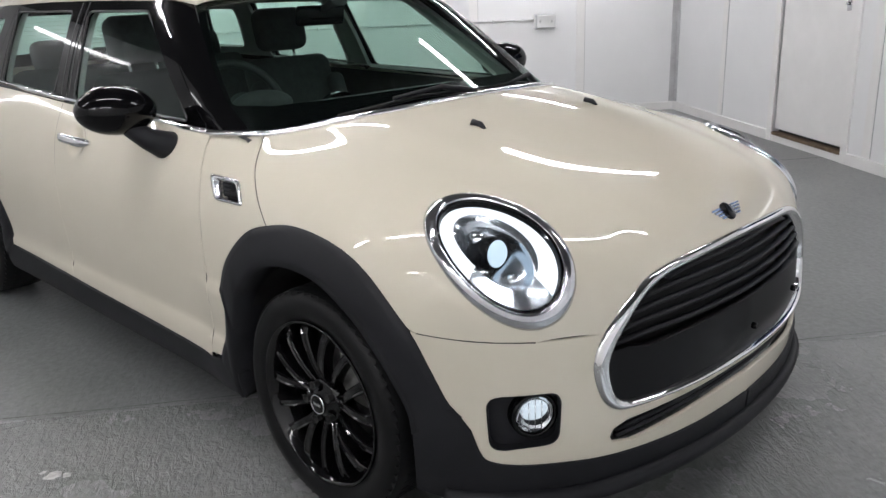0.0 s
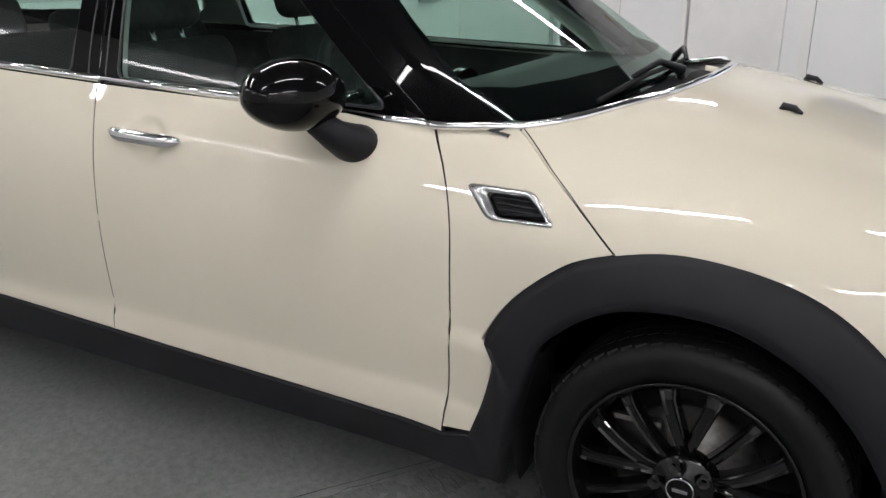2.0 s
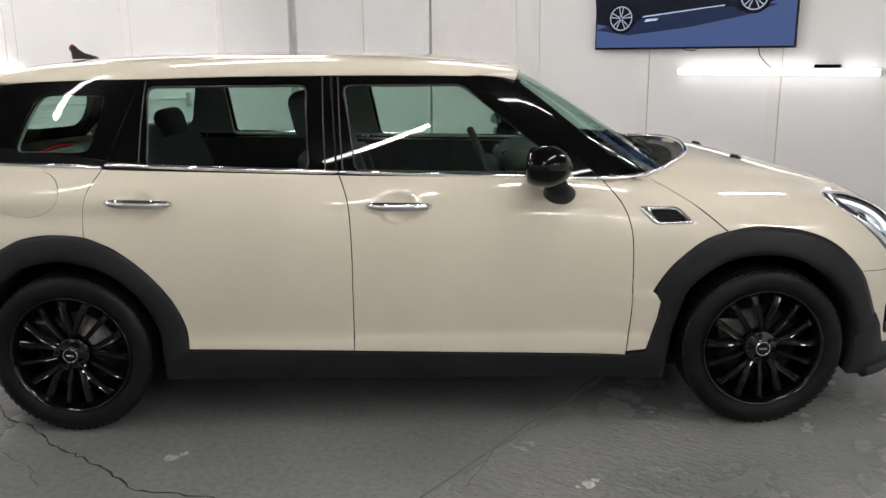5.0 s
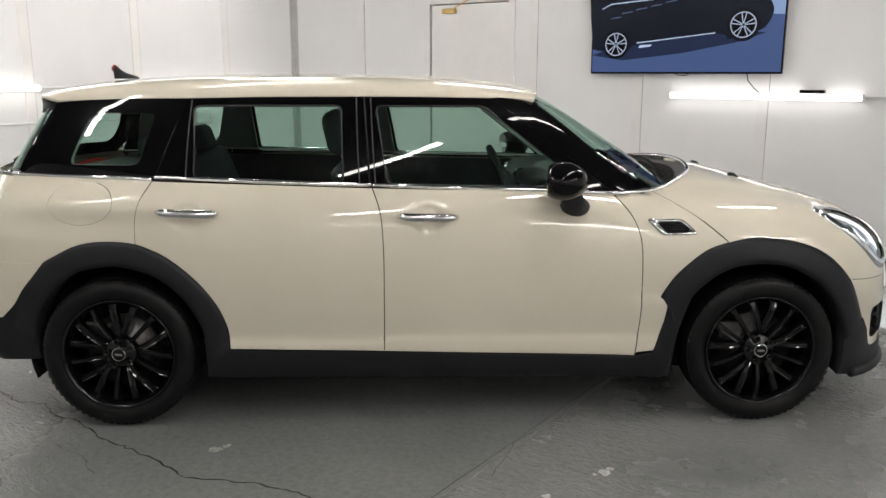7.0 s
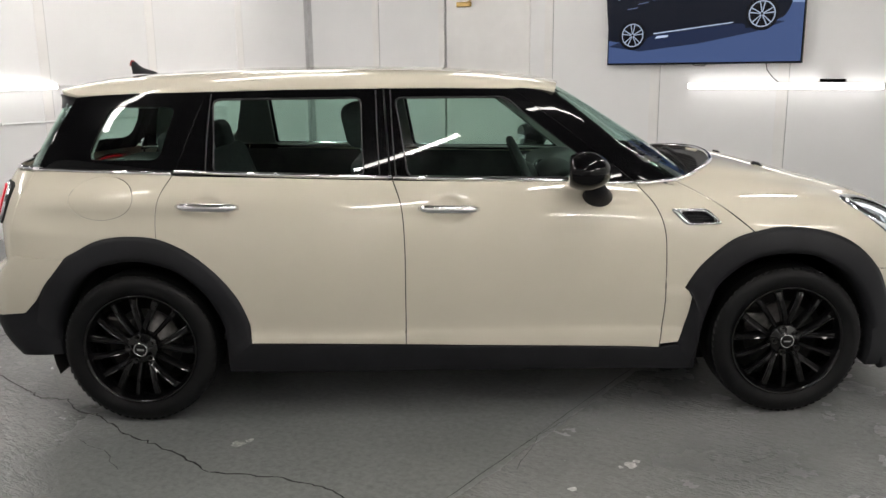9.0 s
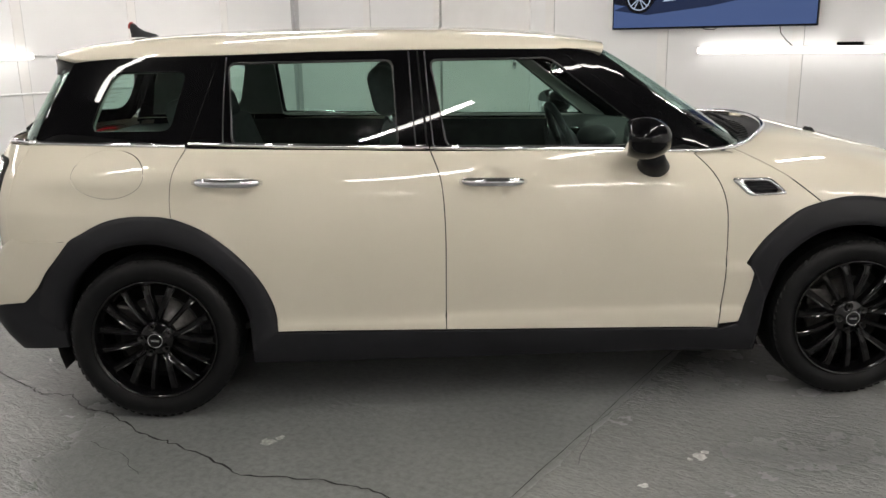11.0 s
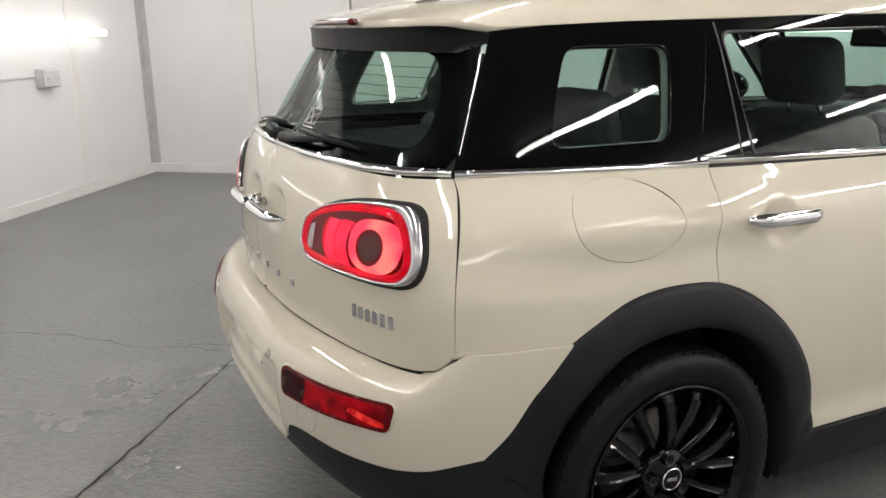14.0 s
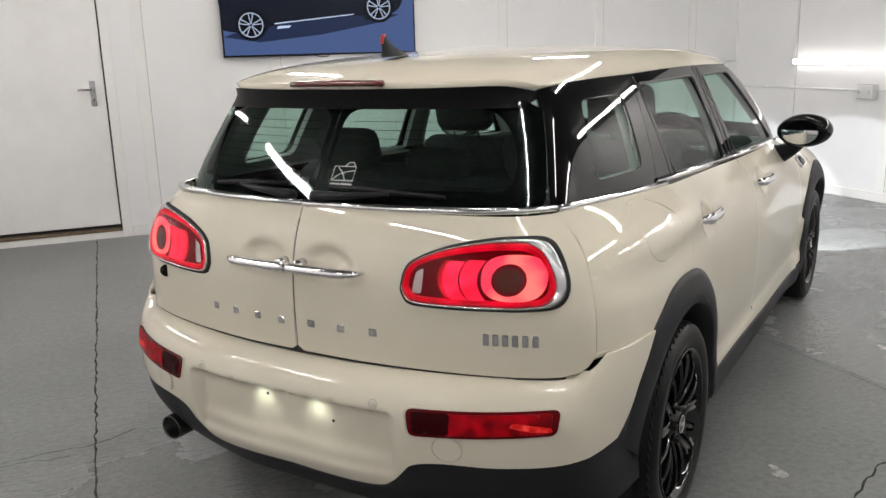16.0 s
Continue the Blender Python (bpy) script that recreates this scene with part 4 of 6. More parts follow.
tail = pair("tail_door", skin(F_low, (-0.8, -0.6, 0.0), gate, res=0.03, gap=0.0018, finer=[((-2.03, -0.11, 0.90), 0.11, 0.007)]), PAINT, car, "cream half of the split tail door")
rearward = lambda F, pts: on_form(F, [(-1.75, -y, z) for y, z in pts], (-1, 0, 0))

# tail lamps
T_OUT = smooth2([(0.331, 0.855), (0.342, 0.908), (0.372, 0.936), (0.45, 0.968), (0.547, 0.988), (0.625, 0.992), (0.668, 0.985), (0.70, 0.955), (0.728, 0.90), (0.734, 0.855), (0.715, 0.826), (0.66, 0.817), (0.53, 0.813), (0.40, 0.814), (0.35, 0.822)])
cy, cz = 0.545, 0.897
shrink = lambda loop, k, h: [(cy + (y - cy) * k, cz + (z - cz) * h) for y, z in loop]
lamp_d = (-0.75, -0.65, 0.1)
T3 = rearward(F_low, T_OUT)
twin("lamp_gasket", lambda: band(F_low, T3, rearward(F_low, shrink(T_OUT, 0.955, 0.91)), (0.002, 0.006, 0.006), True, 90), DARK, tail)
inner = lambda k, h: [(y - 0.010, z) for y, z in shrink(T_OUT, k, h)]
tail_chrome = twin("lamp_surround", lambda: band(F_low, rearward(F_low, shrink(T_OUT, 0.962, 0.925)), rearward(F_low, inner(0.90, 0.81)), (0.004, 0.012, 0.014, 0.012, 0.008), True, 90), SATIN, tail, "silver surround of the tail lamp")
lens = pair("tail_lamp", skin(F_low, lamp_d, rearward(F_low, inner(0.905, 0.82)), off=0.006, thick=0.012, gap=0, res=0.02), REDLENS, tail, "lit red tail lamp")
twin("light_edge", lambda: band(F_low, rearward(F_low, inner(0.90, 0.81)), rearward(F_low, inner(0.83, 0.66)), (0.006, 0.013, 0.014, 0.011, 0.006), True, 90), REDLIT, lens)


pair("lens_cover", skin(F_low, lamp_d, rearward(F_low, inner(0.905, 0.82)), off=0.017, thick=0, gap=0, res=0.02), COVER, lens)


def glow_patch(name, outer, mat, hole=None, off=0.0105):
    return pair(name, skin(F_low, lamp_d, rearward(F_low, outer), [rearward(F_low, hole)] if hole else [], off=off, thick=0.002, gap=0, res=0.015), mat, lens)


def oval(y, z, ry, rz, n=28, p=2.0):
    return [(y + ry * math.copysign(abs(math.cos(a)) ** (2 / p), math.cos(a)), z + rz * math.copysign(abs(math.sin(a)) ** (2 / p), math.sin(a))) for a in np.linspace(0, 2 * math.pi, n, endpoint=False)]


glow_patch("light_ring", oval(0.611, 0.897, 0.074, 0.055, 40, 2.6), PINKLIT, oval(0.601, 0.893, 0.042, 0.040))
pair("lamp_eye", skin(F_low, lamp_d, rearward(F_low, oval(0.601, 0.893, 0.030, 0.028)), off=0.0085, thick=0.001, gap=0, res=0.015), material("orange_red_lens", (0.08, 0.008, 0.003), 0.1), lens)
for y0, wide in ((0.484, 0.041), (0.440, 0.038)):
    bow = lambda y, zs: [(y + 9.0 * (z - 0.892) ** 2, z) for z in zs]
    glow_patch("light_arc", bow(y0, np.linspace(0.842, 0.944 - 0.1 * (0.55 - y0), 12)) + bow(y0 + wide, np.linspace(0.944 - 0.1 * (0.55 - y0), 0.842, 12)), ROSELIT)
glow_patch("light_bar", [(y + 10.0 * (z - 0.892) ** 2, z) for y, z in [(0.428, q) for q in np.linspace(0.845, 0.935, 9)] + [(0.438, q) for q in np.linspace(0.935, 0.845, 9)]], REDLIT)
glow_patch("reversing_light", rounded([(0.362, 0.852), (0.385, 0.850), (0.390, 0.912), (0.372, 0.902)], 0.006), material("ribbed_clear_lens", (0.55, 0.5, 0.5), 0.15, 0.3, 1.0))


def gate_bar(y0, y1, z):
    p = [(-float(GATE_Z(z) - GATE_Y(y)), -y, z) for y in np.linspace(y0, y1, 11)]
    lift = [0.03, 0.034, 0.036] + [0.036] * 5 + [0.034, 0.026, 0.008]
    return tube_bm([(q[0] - l, q[1], q[2]) for q, l in zip(p, lift)], [0.017, 0.0165, 0.016] + [0.0155] * 5 + [0.015, 0.012, 0.005], 12, squash=0.9)


twin("door_handle", lambda: gate_bar(0.003, 0.235, 0.888), CHROME, tail, "chrome tail door handle")
twin("handle_foot", lambda: tube_bm([rearward(F_low, [(0.03, 0.897)])[0], tuple(np.array(rearward(F_low, [(0.03, 0.897)])[0]) + np.array((-0.03, 0, 0)))], (0.016, 0.013), 12, squash=0.7), SATIN, tail)


def badge_bars(parent, y0, y1, z, n, h, w):
    """The raised letters of a badge as plain chrome bars."""
    for y in np.linspace(y0, y1, n):
        q = on_form(F_low, [(-1.75, y, z)], (-1, 0, 0))[0]
        nrm = grad(F_low, np.array([q]))[0]
        t = Matrix.Rotation(math.atan2(nrm[1], nrm[0]), 4, "Z")
        part("badge_bar", box_bm((0.005, w, h), q, 0.0015, 1, t), SATIN, parent)


badge_bars(tail[1], 0.32, 0.05, 0.728, 4, 0.020, 0.022)
badge_bars(tail[0], -0.055, -0.25, 0.731, 3, 0.020, 0.024)
badge_bars(tail[0], -0.552, -0.668, 0.741, 6, 0.030, 0.016)
q = on_form(F_low, [(-1.75, 0.59, 0.79)], (-1, 0, 0))[0]
part("round_badge", lathe_at((0.0, 0.005), 0.020, q, Matrix.Rotation(radians(-50), 4, "Z")), GLOSS, tail[1], "dark round badge with wings", True)

# bonnet
EDGE = [(1.200, 0.0), (1.195, -0.12), (1.175, -0.25), (1.137, -0.385), (1.058, -0.515), (0.957, -0.625), (0.886, -0.676)]
hood_back = on_form(F_low, [(x, y, 1.0) for x, y in smooth_line(EDGE, 4)], (0, 0, 1))
LAMP = Vector((1.799, -0.671, 0.788))
LU = Vector((0.819, 0.088, -0.567)).normalized()
LN = LU.cross(Vector((0.418, 0.879, 0.23))).normalized()
LV = LN.cross(LU)


def lamp_ring(r1, r2, n=48, lift=0.0, shift=(0, 0)):
    pts = on_form(F_low, [tuple(LAMP + LU * (shift[0] + r1 * math.cos(2 * math.pi * i / n)) + LV * (shift[1] + r2 * math.sin(2 * math.pi * i / n))) for i in range(n)], LN)
    return [tuple(Vector(p) + LN * lift) for p in pts] if lift else pts


G_OUT = [(0.0, 0.732), (0.112, 0.730), (0.288, 0.722), (0.397, 0.703), (0.459, 0.673), (0.515, 0.632), (0.55, 0.597), (0.572, 0.557), (0.58, 0.517), (0.572, 0.466), (0.554, 0.425), (0.524, 0.402), (0.46, 0.397), (0.2, 0.398), (0.0, 0.40)]
G_IN = [(0.0, 0.710), (0.103, 0.708), (0.300, 0.698), (0.392, 0.677), (0.448, 0.645), (0.489, 0.604), (0.516, 0.570), (0.534, 0.535), (0.539, 0.505), (0.533, 0.466), (0.520, 0.434), (0.495, 0.418), (0.44, 0.413), (0.2, 0.413), (0.0, 0.415)]
forward = lambda F, pts: on_form(F, [(1.85, -y, z) for y, z in pts], (1, 0, 0))
g_top, g_low = smooth_line(G_OUT[:7], 6), smooth_line(G_OUT[6:], 6)
seam = lambda dz: on_form(F_low, [(x, y, z + dz) for x, y, z in smooth_line([(1.6, -0.80, 0.617), (1.7, -0.72, 0.606), (1.8, -0.63, 0.599)], 5)], (1, -0.5, 0))
lid_line = hood_back + at_side(F_low, smooth_line(LID)[1:] + smooth_line(ARCH_F2)[1:]) + seam(0.0012) + forward(F_low, g_top[::-1]) + on_form(F_low, [(x, 0, 0.7) for x in np.arange(2.0, 1.14, -0.02)], (0, 0, 1))
hs = skin(F_low, (0.35, -0.5, 0.8), lid_line, [lamp_ring(0.197, 0.130)], gap=0.0, res=0.03)
bonnet = panel("bonnet", joined(hs, flipped(hs)), PAINT, car, "cream bonnet that wraps down to the arches")

# headlamps
ring = twin("headlamp", lambda: band(F_low, lamp_ring(0.206, 0.139), lamp_ring(0.171, 0.113), (0.003, 0.009, 0.0115, 0.012, 0.0105), True, 97, 0.012), material("soft_chrome", (0.62, 0.63, 0.66), 0.13, 1.0), car, "round headlamp in a broad chrome ring, lit")
twin("gasket", lambda: band(F_low, lamp_ring(0.172, 0.114), lamp_ring(0.165, 0.108), (0.006, 0.007, 0.003), True, 97, 0.02), GLOSS, ring)
pair("lens", skin(F_low, LN, lamp_ring(0.166, 0.111), off=0.003, thick=0, gap=0), CLEAR, ring, "clear lens")


def lamp_disc(steps, n=48):
    """Nested rings, each (long radius, short radius, depth), joined from the rim inwards."""
    bm = bmesh.new()
    rows = []
    for a, b, depth, sx, sy in steps:
        rows.append([bm.verts.new(Vector(p) - LN * depth) for p in lamp_ring(a, b, n, shift=(sx, sy))])
    for r, q in zip(rows, rows[1:]):
        for k in range(n):
            bm.faces.new((r[k], r[(k + 1) % n], q[(k + 1) % n], q[k]))
    bm.faces.new(rows[-1])
    bmesh.ops.recalc_face_normals(bm, faces=bm.faces[:])
    if max(bm.faces, key=lambda f: f.calc_area()).normal.dot(LN) < 0:
        bmesh.ops.reverse_faces(bm, faces=bm.faces[:])
    return bm


def drl():
    a, b = lamp_ring(0.162, 0.106, 72, -0.014, (-0.002, 0.0)), lamp_ring(0.118, 0.074, 72, -0.026, (-0.016, 0.006))
    keep = [k % 72 for k in range(2, 56)]
    return band(F_low, [a[k] for k in keep], [b[k] for k in keep], (0.0, 0.003, 0.003, 0.0), False, 97)


twin("light_ring", drl, DRL, ring, "glowing white daytime ring")
twin("reflector", lambda: lamp_disc([(0.166, 0.111, 0.018, 0, 0), (0.165, 0.110, 0.032, 0, 0), (0.115, 0.068, 0.030, -0.006, 0), (0.105, 0.060, 0.055, -0.006, 0), (0.06, 0.05, 0.075, 0, 0)]), material("lamp_silver", (0.5, 0.53, 0.57), 0.18, 0.95), ring, smooth=True)


def ball(centre, radii, turn=None, n=20, m=12):
    bm = bmesh.new()
    bmesh.ops.create_uvsphere(bm, u_segments=n, v_segments=m, radius=1)
    bmesh.ops.scale(bm, vec=radii, verts=bm.verts)
    if turn is not None:
        bmesh.ops.transform(bm, matrix=turn, verts=bm.verts)
    bmesh.ops.translate(bm, vec=centre, verts=bm.verts)
    return bm


ahead = Vector((0.97, -0.05, 0.1)).normalized()
pc = LAMP - LN * 0.035 + LU * -0.012
twin("projector", lambda: tube_bm([pc - ahead * 0.05, pc, pc + ahead * 0.012], (0.038, 0.040, 0.036), 20), GLOSS, ring)
twin("projector_lens", lambda: ball(pc + ahead * 0.008, (0.020, 0.033, 0.033)), XENON, ring)
twin("bulb_reflector", lambda: ball(pc + LU * 0.07 - LN * 0.036, (0.024, 0.026, 0.02)), CHROME, ring)
twin("bulb_reflector", lambda: ball(pc - LU * 0.055 + LV * 0.0 - LN * 0.005, (0.026, 0.024, 0.02)), CHROME, ring)

# front bumper, grille and fog lamps
slot_top = [(0.529, 0.351), (0.491, 0.367), (0.33, 0.376), (0.15, 0.383), (0.0, 0.385)]
slot_low = [(0.0, 0.337), (0.15, 0.335), (0.324, 0.320), (0.469, 0.303), (0.526, 0.313), (0.536, 0.331)]
LIP = [(1.6, -0.798, 0.380), (1.6, -0.785, 0.323), (1.65, -0.767, 0.302), (1.7, -0.722, 0.292), (1.75, -0.638, 0.288), (1.8, -0.499, 0.279), (1.85, -0.316, 0.274), (1.9, -0.15, 0.273), (1.9, 0.0, 0.273)]
lip_line = on_form(F_low, smooth_line(LIP, 5), (1, -0.0, 0))
FOG = rounded([(1.62, -0.778, 0.472), (1.7, -0.648, 0.476), (1.7, -0.652, 0.345), (1.62, -0.772, 0.332)], 0.03)
fog_line = on_form(F_low, FOG, (1, 0, 0))
b_line = seam(-0.0012)[::-1] + at_side(F_low, smooth_line(ARCH_F3)) + lip_line[1:] + on_form(F_low, [(1.9, 0.0, z) for z in np.arange(0.28, 0.336, 0.006)], (1, 0, 0)) + forward(F_low, slot_low + slot_top) + forward(F_low, g_low[::-1])
bs = skin(F_low, (0.75, -0.6, 0.15), b_line, [fog_line], gap=0.0, res=0.028)
bumper = panel("front_bumper", joined(bs, flipped(bs)), PAINT, car, "cream front bumper")
mirror_loop = lambda pts: [(y, z) for y, z in pts] + [(-y, z) for y, z in pts[::-1]][1:-1]
g_out, g_in = mirror_loop([tuple(p) for p in smooth_line(G_OUT, 4)]), mirror_loop([tuple(p) for p in smooth_line(G_IN, 4)])
grille = part("grille", band(F_low, forward(F_low, g_out), forward(F_low, g_in), (0.003, 0.011, 0.013, 0.010, 0.0), True, 181, 0.03), CHROME, car, "chrome-framed grille with black slats", True)
panel("grille_back", skin(F_low, (1, 0, 0), forward(F_low, g_in), off=-0.075, thick=0, gap=0), DARK, grille)
for z, y in ((0.692, 0.33), (0.664, 0.42), (0.634, 0.46), (0.604, 0.49), (0.573, 0.515)):
    p = forward(lambda p: F_low(p) + 0.016, [(-y + 2 * y * t, z - 0.012 * abs(2 * t - 1) ** 6) for t in np.linspace(0, 1, 31)])
    part("grille_slat", tube_bm(p, 0.0105, 8, squash=0.6), PLASTIC, grille, smooth=True)
low_panel = [(0.525, 0.545), (0.534, 0.505), (0.530, 0.466), (0.517, 0.434), (0.492, 0.418), (0.44, 0.414), (0.2, 0.414)]
low_panel = low_panel + [(-y, z) for y, z in low_panel[::-1]] + [(-0.48, 0.548), (-0.42, 0.535), (-0.2, 0.545), (0.0, 0.548), (0.2, 0.545), (0.42, 0.535), (0.48, 0.548)]
panel("plate_panel", skin(F_low, (1, 0, 0), forward(F_low, low_panel), off=-0.008, thick=0.03, gap=0), material("satin_black", (0.007, 0.007, 0.008), 0.4, 0.0, 0.0, 0.15), grille, "plain black panel under the slats")
for y, z in ((0.0, 0.47), (-0.33, 0.475)):
    part("sensor", lathe_at((0.0, 0.012), 0.009, forward(F_low, [(y, z)])[0], Matrix.Rotation(radians(90), 4, "Z")), GLOSS, grille, smooth=True)
s_loop = [(y, z) for y, z in slot_top[::-1]] + slot_low[::-1] + [(-y, z) for y, z in slot_low[1:]] + [(-y, z) for y, z in slot_top[:-1]]
panel("lower_intake", skin(F_low, (1, 0, 0), forward(F_low, s_loop), off=-0.05, thick=0, gap=-0.004), DARK, bumper)
for z in (0.352, 0.336):
    part("intake_slat", tube_bm(forward(lambda p: F_low(p) + 0.022, [(-0.5 + t, z + 0.012 - 0.12 * (t - 0.5) ** 2) for t in np.linspace(0, 1, 25)]), 0.007, 6), PLASTIC, bumper, smooth=True)
fog = pair("fog_lamp", skin(F_low, (0.8, -0.6, 0), fog_line, off=-0.028, thick=0, gap=-0.002), PLASTIC, bumper, "round fog lamp in a black recess")
twin("recess_edge", lambda: band(F_low, fog_line, on_form(F_low, [tuple(np.array(p) * 0.97 + 0.03 * np.array((1.66, -0.712, 0.405))) for p in FOG], (1, 0, 0)), (0.002, 0.004, 0.0), True, 60, 0.03), PLASTIC, fog)
fc = Vector((1.918, -0.690, 0.418))
fa = Vector((0.86, -0.50, 0.05)).normalized()
fu = Vector((-fa.y, fa.x, 0))
face = Matrix((fa, fu, Vector((0, 0, 1)))).transposed().to_4x4()


def facing(profile, centre, turn, n=32):
    bm = lathe_bm(profile, n, "x")
    bmesh.ops.transform(bm, matrix=turn, verts=bm.verts)
    bmesh.ops.translate(bm, vec=centre, verts=bm.verts)
    return bm


twin("fog_ring", lambda: facing([(0.058, -0.03), (0.058, 0.0), (0.054, 0.006), (0.047, 0.004), (0.045, -0.01)], fc, face), GLOSS, fog)
twin("fog_reflector", lambda: facing([(0.046, -0.004), (0.03, -0.018), (0.0, -0.024)], fc, face), CHROME, fog)
twin("fog_lens", lambda: facing([(0.046, 0.0), (0.035, 0.005), (0.02, 0.008), (0.0, 0.009)], fc, face), CLEAR, fog)
twin("fog_light", lambda: ball(fc - fa * 0.006 + Vector((0, 0, 0.010)), (0.004, 0.034, 0.026), face), glow("lit_fog_lamp", (0.85, 0.95, 1.0), 0.27), fog)
for k in range(-2, 3):
    twin("lens_rib", lambda: tube_bm([fc + fa * 0.002 + fu * 0.016 * k + Vector((0, 0, s * (0.038 - 0.005 * k * k))) for s in (-1, 1)], 0.0012, 5), CHROME, fog)
em = Vector(forward(F_low, [(0.0, 0.772)])[0])
em_n = Vector(grad(F_low, np.array([em]))[0])
em_turn = Matrix((em_n, Vector((0, 1, 0)), em_n.cross(Vector((0, 1, 0))))).transposed().to_4x4()
badge = part("bonnet_badge", facing([(0.0, 0.007), (0.022, 0.007), (0.026, 0.004), (0.027, -0.004)], em, em_turn), GLOSS, bonnet, "round winged badge", True)
for s in (-1, 1):
    for k in range(4):
        w = 0.046 - 0.008 * k
        part("badge_wing", box_bm((0.004, w, 0.006), em + em_turn.to_3x3() @ Vector((0.002, s * (0.028 + w / 2), 0.012 - 0.009 * k)), 0.001, 1, em_turn), CHROME, badge)
for y in (-0.278, 0.278):
    jp = Vector(on_form(F_low, [(1.385, y, 0.9)], (0, 0, 1))[0])
    j = part("washer_jet", tube_bm([jp + Vector((0.03, 0, -0.006)), jp + Vector((0.012, 0, 0.006)), jp + Vector((-0.012, 0, 0.010)), jp + Vector((-0.018, 0, -0.004))], (0.005, 0.011, 0.013, 0.011), 10, squash=0.7), PLASTIC, bonnet, "small black washer jet", True)

# rear bumper, lamps in it, valance and exhaust
CREAM_LOW = [(-1.7, -0.0, 0.334), (-1.7, -0.19, 0.331), (-1.7, -0.29, 0.338), (-1.7, -0.335, 0.362), (-1.7, -0.365, 0.391), (-1.7, -0.403, 0.426), (-1.7, -0.486, 0.441), (-1.7, -0.614, 0.440), (-1.65, -0.726, 0.444), (-1.6, -0.80, 0.455)]
low_line = on_form(F_bump, smooth_line(CREAM_LOW, 5), (-1, 0, 0))
rb = on_form(F_bump, [(-1.9, 0, z) for z in np.arange(0.60, 0.345, -0.006)], (-1, 0, 0.0)) + low_line + at_side(F_bump, smooth_line(ARCH_R3)[::-1] + [(-1.64, 0.6995), (-1.67, 0.70), (-1.70, 0.701), (-1.73, 0.701), (-1.76, 0.7015), (-1.79, 0.702), (-1.82, 0.7028), (-1.84, 0.703)]) + on_form(F_bump, [(-1.866, -0.768, 0.6), (-1.91, -0.675, 0.6), (-1.952, -0.585, 0.6), (-1.99, -0.45, 0.6), (-2.02, -0.25, 0.6), (-2.028, -0.1, 0.6), (-2.03, 0.0, 0.6), (-2.05, 0.0, 0.55), (-2.07, 0.0, 0.55), (-2.085, 0.0, 0.55), (-2.10, 0.0, 0.55), (-2.112, 0.0, 0.55)], (0, 0, 1))
rs = skin(F_bump, (-0.75, -0.6, 0.25), rb, gap=0.0, res=0.022, finer=[((-2.13, -0.10, 0.46), 0.15, 0.008), ((-2.13, -0.29, 0.46), 0.15, 0.007)])
rear_bumper = panel("rear_bumper", joined(rs, flipped(rs)), PAINT, car, "cream rear bumper with a recess")
R_LAMP = rounded([(0.389, 0.580), (0.745, 0.592), (0.74, 0.530), (0.400, 0.512)], 0.018)
twin("reflector_lamp", lambda: skin_bm(F_bump, (-0.8, -0.6, 0), rearward(F_bump, R_LAMP), 0.006), RED, rear_bumper, "long red lamp in the bumper")
twin("lamp_edge", lambda: band(F_bump, rearward(F_bump, [(0.566 + (y - 0.566) * 1.025, 0.553 + (z - 0.553) * 1.12) for y, z in R_LAMP]), rearward(F_bump, R_LAMP), (0.001, 0.004, 0.004), True, 60), PAINT, rear_bumper)
# these reflectors are unlit: emission stands in for the light they catch
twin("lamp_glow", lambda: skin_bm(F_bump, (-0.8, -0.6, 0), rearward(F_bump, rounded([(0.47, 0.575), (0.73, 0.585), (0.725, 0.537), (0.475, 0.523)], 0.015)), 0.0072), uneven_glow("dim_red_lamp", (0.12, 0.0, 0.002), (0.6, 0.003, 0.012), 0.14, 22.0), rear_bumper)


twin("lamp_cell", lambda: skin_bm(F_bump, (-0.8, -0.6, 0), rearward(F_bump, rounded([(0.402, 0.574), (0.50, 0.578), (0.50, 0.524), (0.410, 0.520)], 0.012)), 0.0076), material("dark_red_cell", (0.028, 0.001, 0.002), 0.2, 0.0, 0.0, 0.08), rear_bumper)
# the bright reflection at the outer end, put in as a glowing streak
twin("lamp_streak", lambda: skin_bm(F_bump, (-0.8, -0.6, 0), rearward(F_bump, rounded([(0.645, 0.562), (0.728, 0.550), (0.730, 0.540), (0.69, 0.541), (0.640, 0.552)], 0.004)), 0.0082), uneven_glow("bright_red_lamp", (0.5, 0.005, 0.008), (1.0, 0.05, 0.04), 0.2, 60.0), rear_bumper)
for y in (-0.302, 0.302):
    part("parking_sensor", lathe_at((0.006, 0.004), 0.0115, on_form(F_bump, [(-1.9, y, 0.576)], (-1, 0, 0))[0], Matrix.Rotation(radians(-90), 4, "Z")), PAINT, rear_bumper, smooth=True)
twin("towing_cover", lambda: skin_bm(F_bump, (-0.8, -0.6, 0), rearward(F_bump, oval(0.497, 0.484, 0.036, 0.033, 30)), 0.0022), PAINT, rear_bumper)
twin("cover_ring", lambda: tube_bm(rearward(lambda p: F_bump(p) - 0.0018, oval(0.497, 0.484, 0.0365, 0.0335, 30)), 0.0009, 5, True), CAULK, rear_bumper)
twin("sensor_ring", lambda: tube_bm(rearward(lambda p: F_bump(p) - 0.001, oval(0.302, 0.576, 0.0122, 0.0122, 20)), 0.0009, 5, True), CAULK, rear_bumper)
